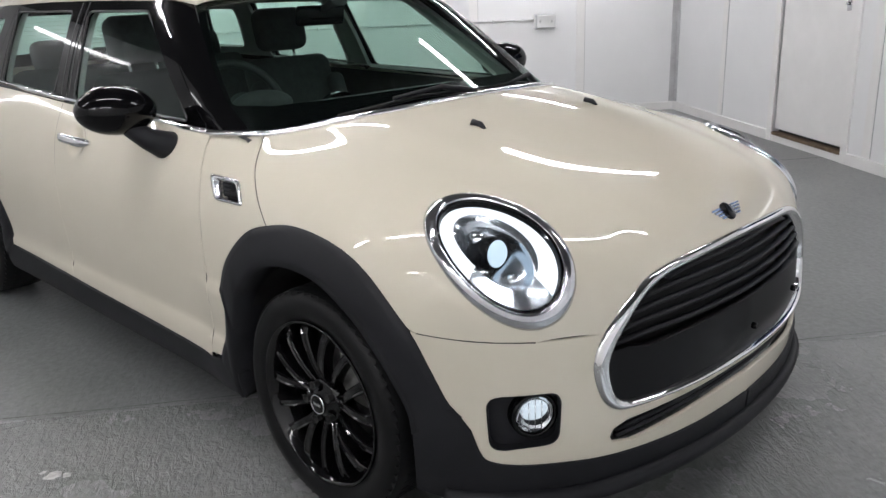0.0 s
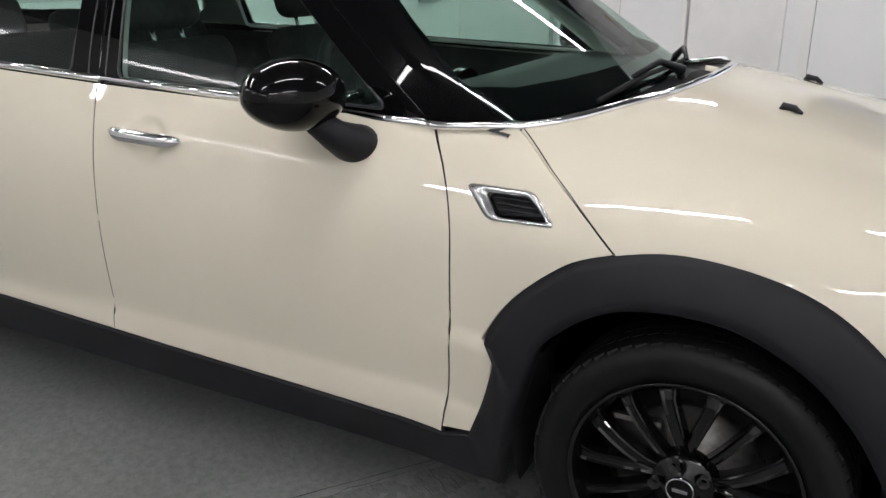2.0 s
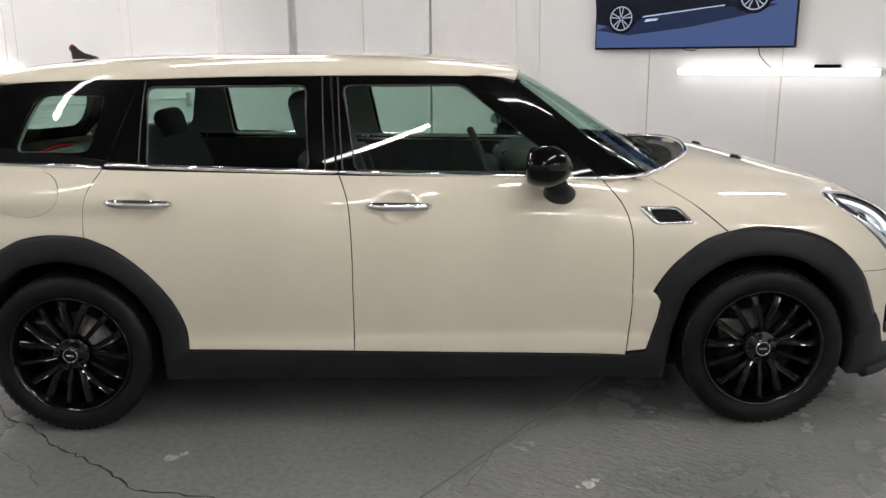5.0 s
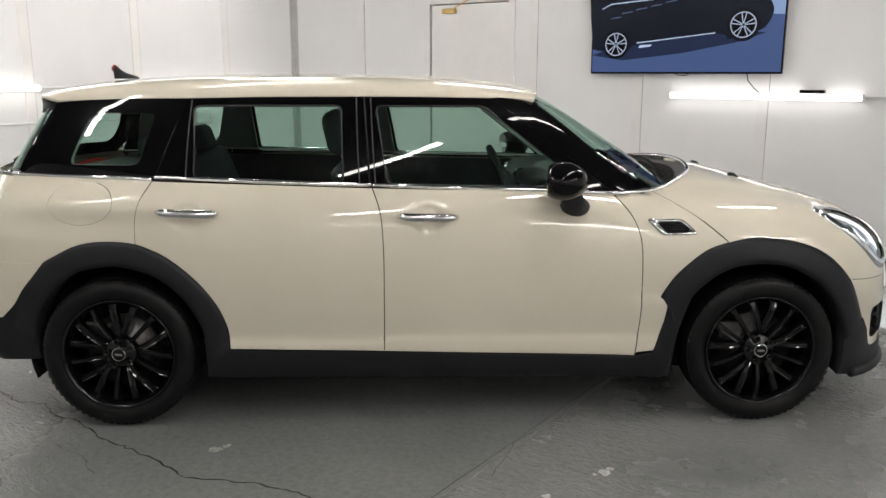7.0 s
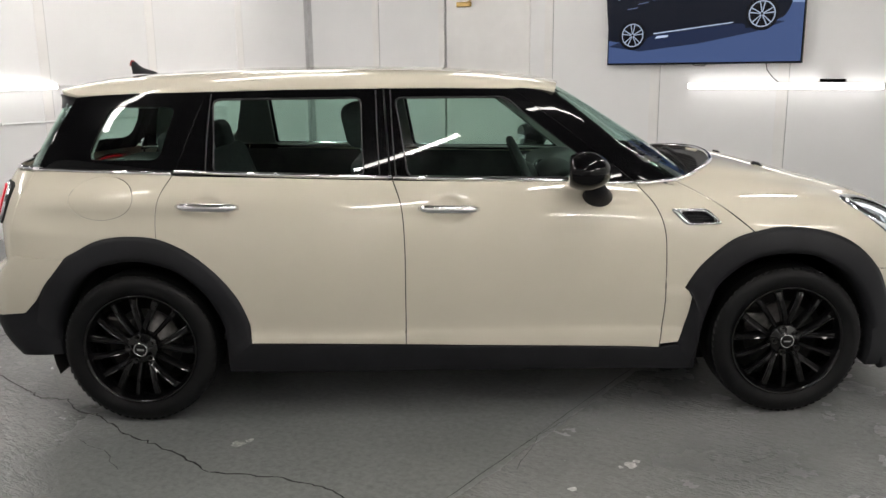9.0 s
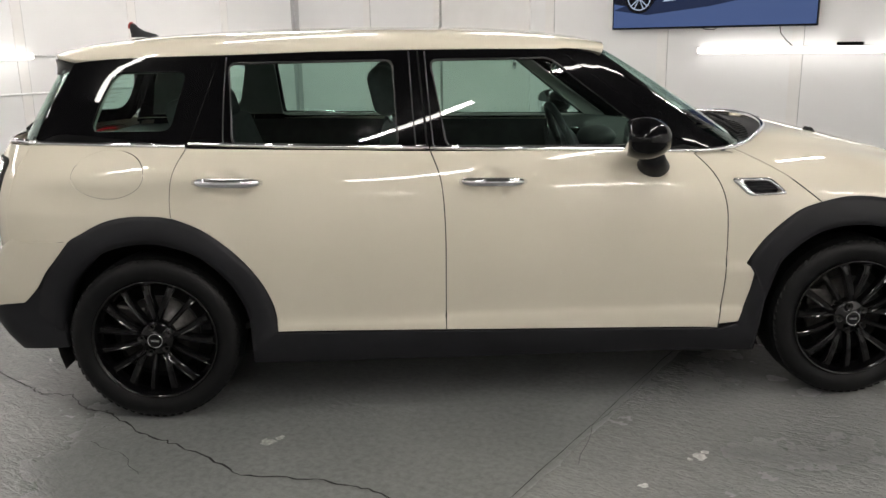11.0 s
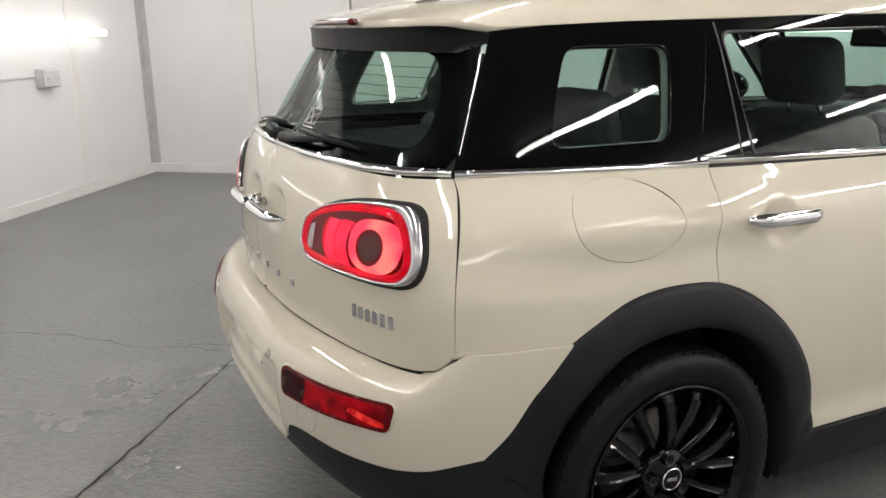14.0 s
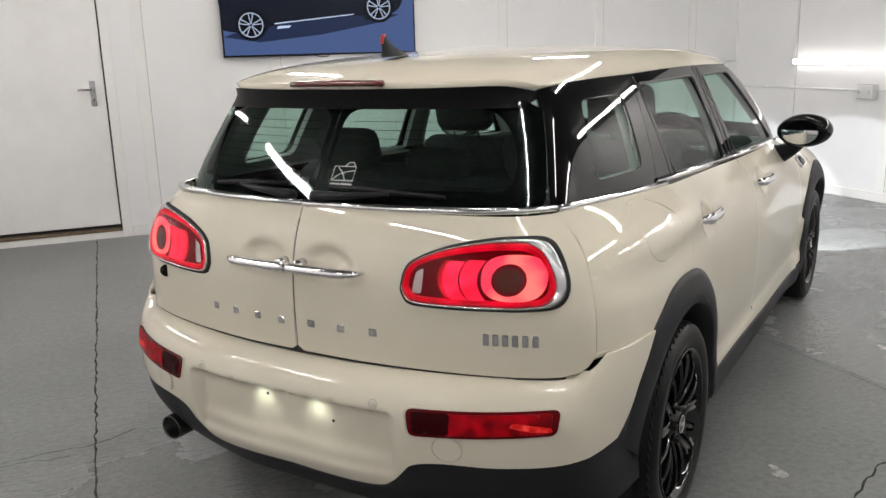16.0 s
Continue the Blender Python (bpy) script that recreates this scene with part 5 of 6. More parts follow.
for y, z in ((0.065, 0.53), (-0.161, 0.496)):
    part("screw_hole", lathe_at((0.0, 0.001), 0.005, on_form(F_bump, [(-1.9, y, z)], (-1, 0, 0))[0], Matrix.Rotation(radians(-90), 4, "Z")), DARK, rear_bumper)
for y in (0.075, -0.115):
    q = on_form(F_bump, [(-1.9, y, 0.547)], (-1, 0, 0))[0]
    part("plate_lamp", box_bm((0.010, 0.045, 0.008), (q[0] + 0.004, y, 0.5505), 0.002, 1), PLATELIT, rear_bumper, "small lit plate lamp")
val = low_line + at_side(F_bump, [(-1.81, 0.47), (-1.754, 0.525), (-1.70, 0.47), (-1.675, 0.37), (-1.668, 0.295)]) + on_form(F_bump, [(-1.65, -0.70, 0.270), (-1.65, -0.5, 0.235), (-1.7, -0.25, 0.22)], (-1, -0.3, 0)) + on_form(F_bump, [(-1.7, 0, z) for z in np.arange(0.22, 0.33, 0.01)], (-1, 0, 0))
vs_ = skin(F_bump, (-0.75, -0.62, 0.1), val, gap=0.0, off=-0.004, thick=0.03)
panel("rear_valance", joined(vs_, flipped(vs_)), PLASTIC, car, "grained black plastic under the rear bumper")
for y in (0.545,):
    part("exhaust", facing([(0.030, 0.16), (0.040, 0.15), (0.040, 0.0), (0.037, -0.004), (0.034, 0.0), (0.033, 0.12), (0.0, 0.12)], Vector((-2.055, y, 0.30)), Matrix.Identity(4)), material("dark_chrome", (0.10, 0.10, 0.10), 0.2, 1.0), car, "round dark exhaust pipe", True)

# black arches, sills and front lip
ARCH_FO = [(0.876, 0.316), (0.898, 0.38), (0.921, 0.46), (0.934, 0.525), (0.907, 0.551), (0.965, 0.650), (1.075, 0.744), (1.17, 0.780), (1.30, 0.798), (1.47, 0.775), (1.59, 0.72), (1.69, 0.622), (1.735, 0.54), (1.775, 0.45), (1.80, 0.42)]
ARCH_FI = [(0.945, 0.20), (0.965, 0.34), (0.985, 0.43), (1.005, 0.50), (1.03, 0.56), (1.09, 0.62), (1.15, 0.66), (1.22, 0.683), (1.32, 0.69), (1.42, 0.675), (1.53, 0.62), (1.60, 0.55), (1.64, 0.49), (1.675, 0.42), (1.685, 0.36)]
ARCH_RO = ARCH_R + ARCH_R2[1:] + ARCH_R3[1:]
ARCH_RI = [(-0.972, 0.26), (-0.982, 0.40), (-1.01, 0.48), (-1.06, 0.56), (-1.15, 0.64), (-1.26, 0.682), (-1.35, 0.69), (-1.46, 0.67), (-1.53, 0.63), (-1.60, 0.56), (-1.64, 0.50), (-1.665, 0.43), (-1.672, 0.36)]
even = lambda pts, n=70: [tuple(p) for p in resample([tuple(q) for q in smooth_line(pts, 6)], n)]
f_arch = twin("front_arch", lambda: band(F_low, at_side(F_low, even(ARCH_FO)), at_side(F_low, even(ARCH_FI)), (0.004, 0.010, 0.014, 0.016, 0.016, 0.010), False, 70, 0.09, (0, 1, 0)), PLASTIC, car, "grained black plastic arch over the front wheel")
RIM_O, RIM_I = even(ARCH_RO, 90), even(ARCH_RI, 90)
cut = min(range(90), key=lambda k: abs(RIM_O[k][0] + 1.238))
rims = lambda s: band(F_low, at_side(F_low, RIM_O[s]), at_side(F_low, RIM_I[s]), (0.004, 0.010, 0.014, 0.016, 0.016, 0.010), False, 50, 0.09, (0, 1, 0))
r_arch = twin("rear_arch", lambda: rims(slice(cut, None)), PLASTIC, car, "grained black plastic arch over the rear wheel")
twin("door_arch", lambda: rims(slice(0, cut + 1)), PLASTIC, rear_door, "black plastic arch on the door")
sill = at_side(F_low, [(0.955, 0.20), (0.96, 0.288), (0.868, 0.312), (0.803, 0.292), (-0.242, 0.317), (-0.878, 0.329), (-0.975, 0.331), (-0.975, 0.21)])
pair("sill", skin(F_low, RIGHT, sill, off=0.004, thick=0.05, gap=0.001), PLASTIC, car, "black plastic sill under the doors")
lip = lip_line + on_form(F_low, [(1.85, 0.0, z) for z in np.arange(0.265, 0.185, -0.01)], (1, 0, 0)) + on_form(F_low, [(1.85, 0.0, 0.185), (1.85, -0.25, 0.185), (1.8, -0.45, 0.185), (1.7, -0.65, 0.185), (1.6, -0.76, 0.185)], (1, -0.2, 0)) + at_side(F_low, [(1.675, 0.20), (1.685, 0.36), (1.685, 0.43), (1.78, 0.44), (1.815, 0.385)])
ls = skin(F_low, (0.75, -0.62, 0.1), lip, off=0.008, thick=0.05, gap=0.0)
panel("front_lip", joined(ls, flipped(ls)), PLASTIC, car, "black plastic lip under the front bumper")
p = on_form(F_low, smooth_line([(1.62, -0.80, 0.20), (1.65, -0.72, 0.20), (1.75, -0.6, 0.20), (1.8, -0.4, 0.20), (1.85, -0.2, 0.20), (1.85, 0.0, 0.20)], 6), (1, -0.2, 0))
p = p + [(x, -y, z) for x, y, z in p[::-1][1:]]
part("splitter", tube_bm([(x + 0.012, y, z) for x, y, z in p], 0.022, 10, squash=1.1), PLASTIC, car, smooth=True)

# roof, spoiler, aerial
roof_edge = at_side(F_roof, smooth_line(rail))
SPOIL = [(-1.63, -0.535, 1.3), (-1.69, -0.50, 1.3), (-1.745, -0.42, 1.3), (-1.785, -0.28, 1.3), (-1.805, -0.12, 1.3), (-1.81, 0, 1.3)]
spoil_edge = on_form(F_roof, smooth_line(SPOIL, 4), (0, 0, 1))
roof_out = roof_edge[:-1] + spoil_edge + on_form(F_roof, [(x, 0, 1.3) for x in np.arange(-1.78, 0.44, 0.05)], (0, 0, 1)) + on_form(F_roof, [(0.452, 0, 1.3), (0.447, -0.2, 1.3), (0.43, -0.4, 1.3)], (0, 0, 1))
os_ = skin(F_roof, (0, -0.3, 1), roof_out, gap=0.0, thick=0.022)
roof = panel("roof", joined(os_, flipped(os_)), PAINT, car, "cream roof with a rear spoiler")


def under_spoiler():
    """The black underside from the spoiler's edge down to the rear glass."""
    bm = bmesh.new()
    top = [Vector(q) - Vector((0, 0, 0.02)) for q in spoil_edge]
    top = top + [Vector((q.x, -q.y, q.z)) for q in top[::-1][1:]]
    rows = [[bm.verts.new(q + Vector((-0.004, 0, 0.002))) for q in top], [bm.verts.new(q + Vector((0.0, 0, -0.016))) for q in top]]
    ends = on_form(F_up, [(-1.6, q.y * 0.97, 1.285) for q in top], (-1, 0, 0))
    rows.append([bm.verts.new((e[0] - 0.004, e[1], e[2])) for e in ends])
    for a, b in zip(rows, rows[1:]):
        for k in range(len(a) - 1):
            bm.faces.new((a[k], a[k + 1], b[k + 1], b[k]))
    bmesh.ops.recalc_face_normals(bm, faces=bm.faces[:])
    return bm


part("spoiler_underside", under_spoiler(), material("satin_spoiler_black", (0.003, 0.003, 0.0035), 0.35, 0.0, 0.0, 0.12), roof, "black underside of the spoiler", True)
part("brake_light", tube_bm(on_form(F_roof, [(-1.815 + 0.10 * y * y, y, 1.3) for y in np.linspace(-0.16, 0.16, 13)], (0, 0, 1)), 0.011, 8, squash=0.8), material("dark_red_lens", (0.10, 0.008, 0.008), 0.15, 0.0, 1.0), roof, "dark red high brake light", True)


def aerial():
    bm = bmesh.new()
    rows = []
    for z, x0, x1, w in ((1.425, -1.575, -1.445, 0.030), (1.437, -1.575, -1.465, 0.022), (1.452, -1.577, -1.515, 0.014), (1.468, -1.578, -1.54, 0.009), (1.482, -1.578, -1.552, 0.006), (1.486, -1.574, -1.56, 0.003)):
        rows.append([bm.verts.new(((x0 + x1) / 2 + (x1 - x0) / 2 * math.cos(a), w * math.sin(a), z)) for a in np.linspace(0, 2 * math.pi, 16, endpoint=False)])
    for a, b in zip(rows, rows[1:]):
        for k in range(16):
            bm.faces.new((a[k], a[(k + 1) % 16], b[(k + 1) % 16], b[k]))
    bm.faces.new(rows[-1])
    bmesh.ops.recalc_face_normals(bm, faces=bm.faces[:])
    return bm


fin = part("aerial", aerial(), PLASTIC, roof, "black fin aerial with a red tip", True)
part("aerial_tip", tube_bm([(-1.580, 0, 1.463), (-1.579, 0, 1.476), (-1.572, 0, 1.486), (-1.562, 0, 1.488)], (0.005, 0.006, 0.006, 0.004), 8), material("red_plastic", (0.30, 0.02, 0.02), 0.35), fin, "red tip", True)

# greenhouse: frames, pillars and glass
ws_at = lambda y, z: on_form(F_up, [(0.93 - (z - 1.055) * 1.56 - float(WS_Y(abs(y))), y, z)], (1, 0, 0))[0]
WS_SIDE = [ws_at(y, z) for y, z in ((-0.698, 0.980), (-0.692, 1.06), (-0.652, 1.165), (-0.600, 1.265), (-0.548, 1.345))]
W_FRONT = rounded([(0.60, 0.990), (-0.225, 1.004), (-0.278, 1.318), (0.18, 1.318)], 0.03)
W_REAR = rounded([(-0.405, 1.010), (-1.02, 1.025), (-1.035, 1.318), (-0.42, 1.320)], 0.03)
W_QUARTER = rounded([(-1.252, 1.080), (-1.193, 1.292), (-1.468, 1.292), (-1.518, 1.19), (-1.556, 1.080)], 0.035)
up_d = (0.2, -1, 0.25)
a_seam, c_seam = [(0.695, 0.980), (0.52, 1.12), (0.215, 1.352)], [(-1.184, 1.026), (-1.12, 1.20), (-1.065, 1.350)]
frame_f = at_side(F_up, [(-0.292, 0.970), (0.47, 0.955), (0.70, 0.952)] + smooth_line(a_seam) + [(-0.1, 1.357), (-0.322, 1.358)])
frame_r = at_side(F_up, [(-1.19, 0.998), (-0.7, 0.985), (-0.298, 0.970), (-0.328, 1.358), (-0.7, 1.357)] + smooth_line(c_seam)[::-1])
a_pil = at_side(F_up, [(0.80, 0.974), (0.76, 0.970), (0.71, 0.966)] + smooth_line(a_seam) + [(0.40, 1.350)])[:] + WS_SIDE[::-1]
D_EDGE = [(-1.80, -0.665, 1.012), (-1.765, -0.64, 1.10), (-1.715, -0.615, 1.20), (-1.665, -0.575, 1.28), (-1.640, -0.55, 1.335)]
d_pil = at_side(F_up, [(-1.74, 1.012), (-1.6, 1.010), (-1.4, 1.006), (-1.19, 1.0)] + smooth_line(c_seam)) + at_side(F_up, [(-1.3, 1.348), (-1.49, 1.342)]) + D_EDGE[::-1]
window_frames = pair("window_frame", skin(F_up, RIGHT, frame_f, [at_side(F_up, W_FRONT)], gap=0.0015), GLOSS, front_door)
frames_r = pair("window_frame", skin(F_up, RIGHT, frame_r, [at_side(F_up, W_REAR)], gap=0.0015), GLOSS, rear_door)
pair("windscreen_pillar", skin(F_up, (0.5, -0.8, 0.25), a_pil, gap=0.0015), GLOSS, car)
rear_pillar = pair("rear_pillar", skin(F_up, (-0.35, -0.9, 0.25), d_pil, [at_side(F_up, W_QUARTER)], gap=0.0015), GLOSS, car)
grow = lambda loop, k=1.05: [(np.mean([p[0] for p in loop]) + (x - np.mean([p[0] for p in loop])) * k, np.mean([p[1] for p in loop]) + (z - np.mean([p[1] for p in loop])) * k) for x, z in loop]
pair("window", skin(F_up, RIGHT, at_side(F_up, grow(W_FRONT)), off=-0.006, thick=0, gap=0), GLASS, front_door, "green-tinted side window")
pair("window", skin(F_up, RIGHT, at_side(F_up, grow(W_REAR)), off=-0.006, thick=0, gap=0), GLASS, rear_door, "green-tinted side window")
pair("window", skin(F_up, (-0.3, -1, 0.2), at_side(F_up, grow(W_QUARTER)), off=-0.003, thick=0, gap=0), GLASS, rear_pillar, "green-tinted side window")
SEALGREY = material("window_rubber", (0.022, 0.022, 0.024), 0.35, 0.0, 0.0, 0.5)
for loop, owner in ((W_FRONT, front_door), (W_REAR, rear_door)):
    twin("window_seal", lambda: tube_bm(at_side(lambda p: F_up(p) + 0.001, [tuple(q) for q in loop]), 0.0042, 6, True), SEALGREY, owner)
for line, owner in (([(-0.272, 0.985), (-0.286, 1.15), (-0.298, 1.35)], front_door), ([(-0.338, 0.985), (-0.349, 1.15), (-0.358, 1.35)], rear_door), ([(-1.055, 1.02), (-1.052, 1.18), (-1.045, 1.34)], rear_door)):
    twin("frame_edge", lambda: tube_bm(at_side(lambda p: F_up(p) + 0.001, [tuple(q) for q in smooth_line(line, 4)]), 0.003, 6), SEALGREY, owner)
ws_side = [Vector(q) for q in WS_SIDE]
ws_low = [ws_at(-y, 0.995 - 0.07 * y * y) for y in np.linspace(0.62, -0.62, 15)]
ws_top = [ws_at(-y, 1.352 - 0.02 * y * y) for y in np.linspace(-0.48, 0.48, 11)]
ws_loop = [tuple(q) for q in ws_side[::-1]] + ws_low + [(q.x, -q.y, q.z) for q in ws_side] + ws_top
ws = panel("windscreen", skin(F_up, (0.8, 0, 0.6), ws_loop, off=-0.002, thick=0, gap=0.001), GLASS, car, "green-tinted windscreen")
ws_in = rounded([ws_at(y, z) for y, z in [(-0.685, 1.045), (-0.665, 1.10), (-0.630, 1.18), (-0.575, 1.27), (-0.535, 1.325), (0.535, 1.325), (0.575, 1.27), (0.630, 1.18), (0.665, 1.10), (0.685, 1.045)] + [(y, 1.050 - 0.03 * y * y) for y in np.linspace(0.6, -0.6, 9)]], 0.02)
panel("windscreen_border", skin(F_up, (0.8, 0, 0.6), ws_loop, [ws_in], off=-0.007, thick=0, gap=0.001), GLOSS, ws, "black printed border")
rw = on_form(F_up, [(-1.6, -0.0025, z) for z in np.arange(1.02, 1.312, 0.02)], (-1, 0, 0)) + on_form(F_up, [(-1.6, -y, 1.315) for y in (0.2, 0.4, 0.5)], (-1, 0, 0)) + D_EDGE[::-1][1:-1] + on_form(F_up, [(-1.6, -0.62, 1.018), (-1.6, -0.5, 1.018), (-1.6, -0.3, 1.02), (-1.6, -0.15, 1.02)], (-1, 0, 0))
rear_glass = pair("rear_window", skin(F_up, (-0.85, -0.5, 0.2), rw, off=-0.003, thick=0, gap=0.0015), GLASS, tail, "dark tinted rear window")
rw_in = on_form(F_up, rounded([(-1.6, -0.03, 1.085), (-1.6, -0.03, 1.285), (-1.6, -0.46, 1.285), (-1.6, -0.535, 1.20), (-1.6, -0.555, 1.085)], 0.05), (-1, 0, 0))
pair("rear_window_border", skin(F_up, (-0.85, -0.5, 0.2), rw, [rw_in], off=-0.009, thick=0, gap=0.002), GLOSS, rear_glass, "black printed border")
for k in range(7):
    z = 1.12 + 0.022 * k
    twin("heating_wire", lambda: tube_bm(on_form(lambda p: F_up(p) + 0.010, [(-1.6, -y, z) for y in (0.06, 0.2, 0.35, 0.47)], (-1, 0, 0)), 0.0007, 4), DARK, rear_glass)


def sticker():
    """A small white outline sign; its writing as plain bars."""
    white = material("white_vinyl", (0.8, 0.8, 0.8), 0.5)
    at = lambda y, z: np.array(on_form(F_up, [(-1.6, -0.085 + (y + 0.058) * 0.75, 1.118 + (z - 1.125) * 0.75)], (-1, 0, 0))[0]) + np.array((-0.003, 0, 0))
    ob = part("window_sticker", tube_bm([at(*q) for q in ((-0.012, 1.105), (-0.105, 1.105), (-0.105, 1.152), (-0.012, 1.152))], 0.0012, 5, True), white, rear_glass[0], "small white window sticker")
    for line in (((-0.015, 1.107), (-0.04, 1.125), (-0.07, 1.134), (-0.102, 1.140)), ((-0.03, 1.148), (-0.05, 1.133), (-0.062, 1.12), (-0.07, 1.107)), ((-0.058, 1.154), (-0.072, 1.166), (-0.09, 1.166), (-0.10, 1.154))):
        part("sticker_line", tube_bm([at(*q) for q in line], 0.0012, 5), white, ob)
    for y in (-0.034, -0.084):
        part("sticker_bar", tube_bm([at(y + 0.02, 1.093), at(y - 0.022, 1.093)], 0.003, 5), white, ob)


sticker()


def wiper_rear(parent, y0, y1):
    at = lambda y, z, l: np.array(on_form(F_up, [(-1.6, y, z)], (-1, 0, 0))[0]) + np.array((-l, 0, 0))
    arm = part("rear_wiper", tube_bm([at(y0, 1.062, 0.012), at(y0, 1.066, 0.032), at(y0 * 0.7 + y1 * 0.3, 1.072, 0.03), at(y0 * 0.4 + y1 * 0.6, 1.078, 0.022)], (0.02, 0.018, 0.011, 0.007), 10, squash=0.8), PLASTIC, parent, "black rear wiper", True)
    part("blade", tube_bm([at(y0 * 0.92 + y1 * 0.08, 1.088, 0.012), at((y0 + y1) / 2, 1.084, 0.016), at(y1, 1.072, 0.010)], (0.007, 0.009, 0.006), 8), RUBBER, arm, smooth=True)


wiper_rear(tail[0], -0.03, -0.40)
wiper_rear(tail[1], 0.06, 0.40)

# chrome line along the belt and round the bonnet's edge
lift_side = lambda pts: [(x, y - 0.003, z) for x, y, z in at_side(F_low, pts)]
on_belt = lambda pts: [(x, y - 0.001, z) for x, y, z in at_side(F_up, pts)]
twin("belt_strip", lambda: tube_bm(on_belt([(0.70, 0.967), (0.58, 0.970), (0.47, 0.976), (0.1, 0.990), (-0.286, 1.002)]), 0.0095, 8, squash=1.1), CHROME, front_door)
twin("belt_strip", lambda: tube_bm(on_belt([(-0.291, 1.002), (-0.7, 1.015), (-1.182, 1.030)]), 0.0095, 8, squash=1.1), CHROME, rear_door)
twin("belt_strip", lambda: tube_bm(lift_side([(-1.187, 1.027), (-1.4, 1.033), (-1.6, 1.038), (-1.74, 1.041)]) + [(-1.785, -0.663, 1.042)], 0.0085, 8, squash=1.1), CHROME, quarter)
twin("belt_strip", lambda: tube_bm([tuple(np.array(q) + np.array((-0.002, 0, 0.004))) for q in [(-1.788, -0.655, 1.040)] + on_form(F_low, [(-1.7, -y, 1.043) for y in (0.6, 0.5, 0.35, 0.2, 0.004)], (-1, 0, 0))], 0.0085, 8, squash=1.1), CHROME, tail)
hb = [tuple(np.array(q) + np.array((-0.004, 0, 0.003))) for q in hood_back]
hb = [tuple(q) for q in smooth_line([(0.705, -0.750, 0.967), (0.75, -0.742, 0.966), (0.822, -0.717, 0.968)] + hb[::-2], 4)]
hb = hb + [(x, -y, z) for x, y, z in hb[::-1][1:]]
part("bonnet_strip", tube_bm(hb, 0.0105, 8, squash=1.0), CHROME, bonnet, "chrome strip along the bonnet's rear edge", True)


def cowl():
    """The black grated tray between bonnet and windscreen."""
    bm = bmesh.new()
    rows = []
    a = [Vector(q) + Vector((-0.004, 0, -0.004)) for q in hood_back]
    front = a[::-1] + [Vector((q.x, -q.y, q.z)) for q in a[1:]]
    for s in np.linspace(0, 1, 7):
        row = []
        for q in front:
            w = 0.93 - float(WS_Y(abs(q.y))) - (1.012 - 0.11 * q.y ** 2 - 1.055) * 1.56 - 0.02
            back = Vector((min(w, q.x - 0.01), q.y, 1.012 - 0.11 * q.y ** 2))
            row.append(bm.verts.new(q.lerp(back, s) - Vector((0, 0, 0.004 + 0.05 * min(0.6, max(0, q.x - w)) * math.sin(math.pi * s) * 4))))
        rows.append(row)
    for r, q in zip(rows, rows[1:]):
        for k in range(len(r) - 1):
            bm.faces.new((r[k], r[k + 1], q[k + 1], q[k]))
    bmesh.ops.recalc_face_normals(bm, faces=bm.faces[:])
    return bm


tray = part("cowl", cowl(), PLASTIC, car, "black plastic tray below the windscreen", True)
for y in np.arange(-0.45, 0.46, 0.045):
    part("cowl_rib", tube_bm([(1.15 - 0.52 * y * y, y, 1.003 - 0.17 * y * y), (1.07 - 0.44 * y * y, y, 0.985 - 0.15 * y * y)], 0.004, 5), DARK, tray)


def wiper(y0, y1):
    at = lambda y, z, l: np.array(ws_at(y, z)) + np.array((l, 0, l * 1.2))
    low = lambda y, up: 1.010 - 0.10 * y * y + up
    pivot = np.array((1.055 - 0.40 * y0 * y0, y0, 0.995 - 0.11 * y0 * y0))
    ym = (y0 + y1) / 2
    arm = part("wiper", tube_bm([pivot - np.array((0, 0, 0.02)), pivot + np.array((0, 0, 0.016)), at(y0 * 0.7 + y1 * 0.3, low(ym, 0.012), 0.024), at(y0 * 0.35 + y1 * 0.65, low(ym, 0.004), 0.018)], (0.018, 0.015, 0.009, 0.006), 8), PLASTIC, car, "black windscreen wiper", True)
    part("blade", tube_bm([at(y0 * 0.95 + y1 * 0.05, low(y0, 0), 0.012), at(ym, low(ym, 0.003), 0.014), at(y1, low(y1, 0), 0.010)], 0.007, 8), RUBBER, arm, smooth=True)


wiper(0.13, -0.47)
wiper(0.62, 0.10)


# mirrors
def mirror_shell():
    bm = bmesh.new()
    bmesh.ops.create_uvsphere(bm, u_segments=32, v_segments=20, radius=1)
    for v in bm.verts:
        x, y, z = v.co
        v.co = Vector((max(x, -0.62) * (0.092 if x > 0 else 0.112) + 0.002, y * 0.122, z * (0.078 if z > 0 else 0.075) - 0.004 * y))
    bmesh.ops.transform(bm, matrix=Matrix.Rotation(radians(-9), 4, "Z"), verts=bm.verts)
    bmesh.ops.translate(bm, vec=(0.478, -0.918, 1.036), verts=bm.verts)
    return bm


shell = twin("door_mirror", mirror_shell, GLOSS, front_door, "gloss black door mirror")
twin("mirror_foot", lambda: tube_bm([(0.545, -0.775, 0.910), (0.542, -0.81, 0.920), (0.530, -0.855, 0.945), (0.51, -0.90, 0.985)], (0.066, 0.062, 0.048, 0.040), 20, squash=0.72), PLASTIC, shell, "black plastic mirror foot")
twin("mirror_glass", lambda: facing([(0.0, 0.0), (0.062, 0.0), (0.064, 0.004)], Vector((0.4115, -0.904, 1.036)), Matrix.Rotation(radians(-9), 4, "Z") @ Matrix.Rotation(radians(3), 4, "Y") @ Matrix.Diagonal((1, 1.30, 0.88, 1))), material("mirror_silver", (0.85, 0.86, 0.87), 0.02, 1.0), shell)


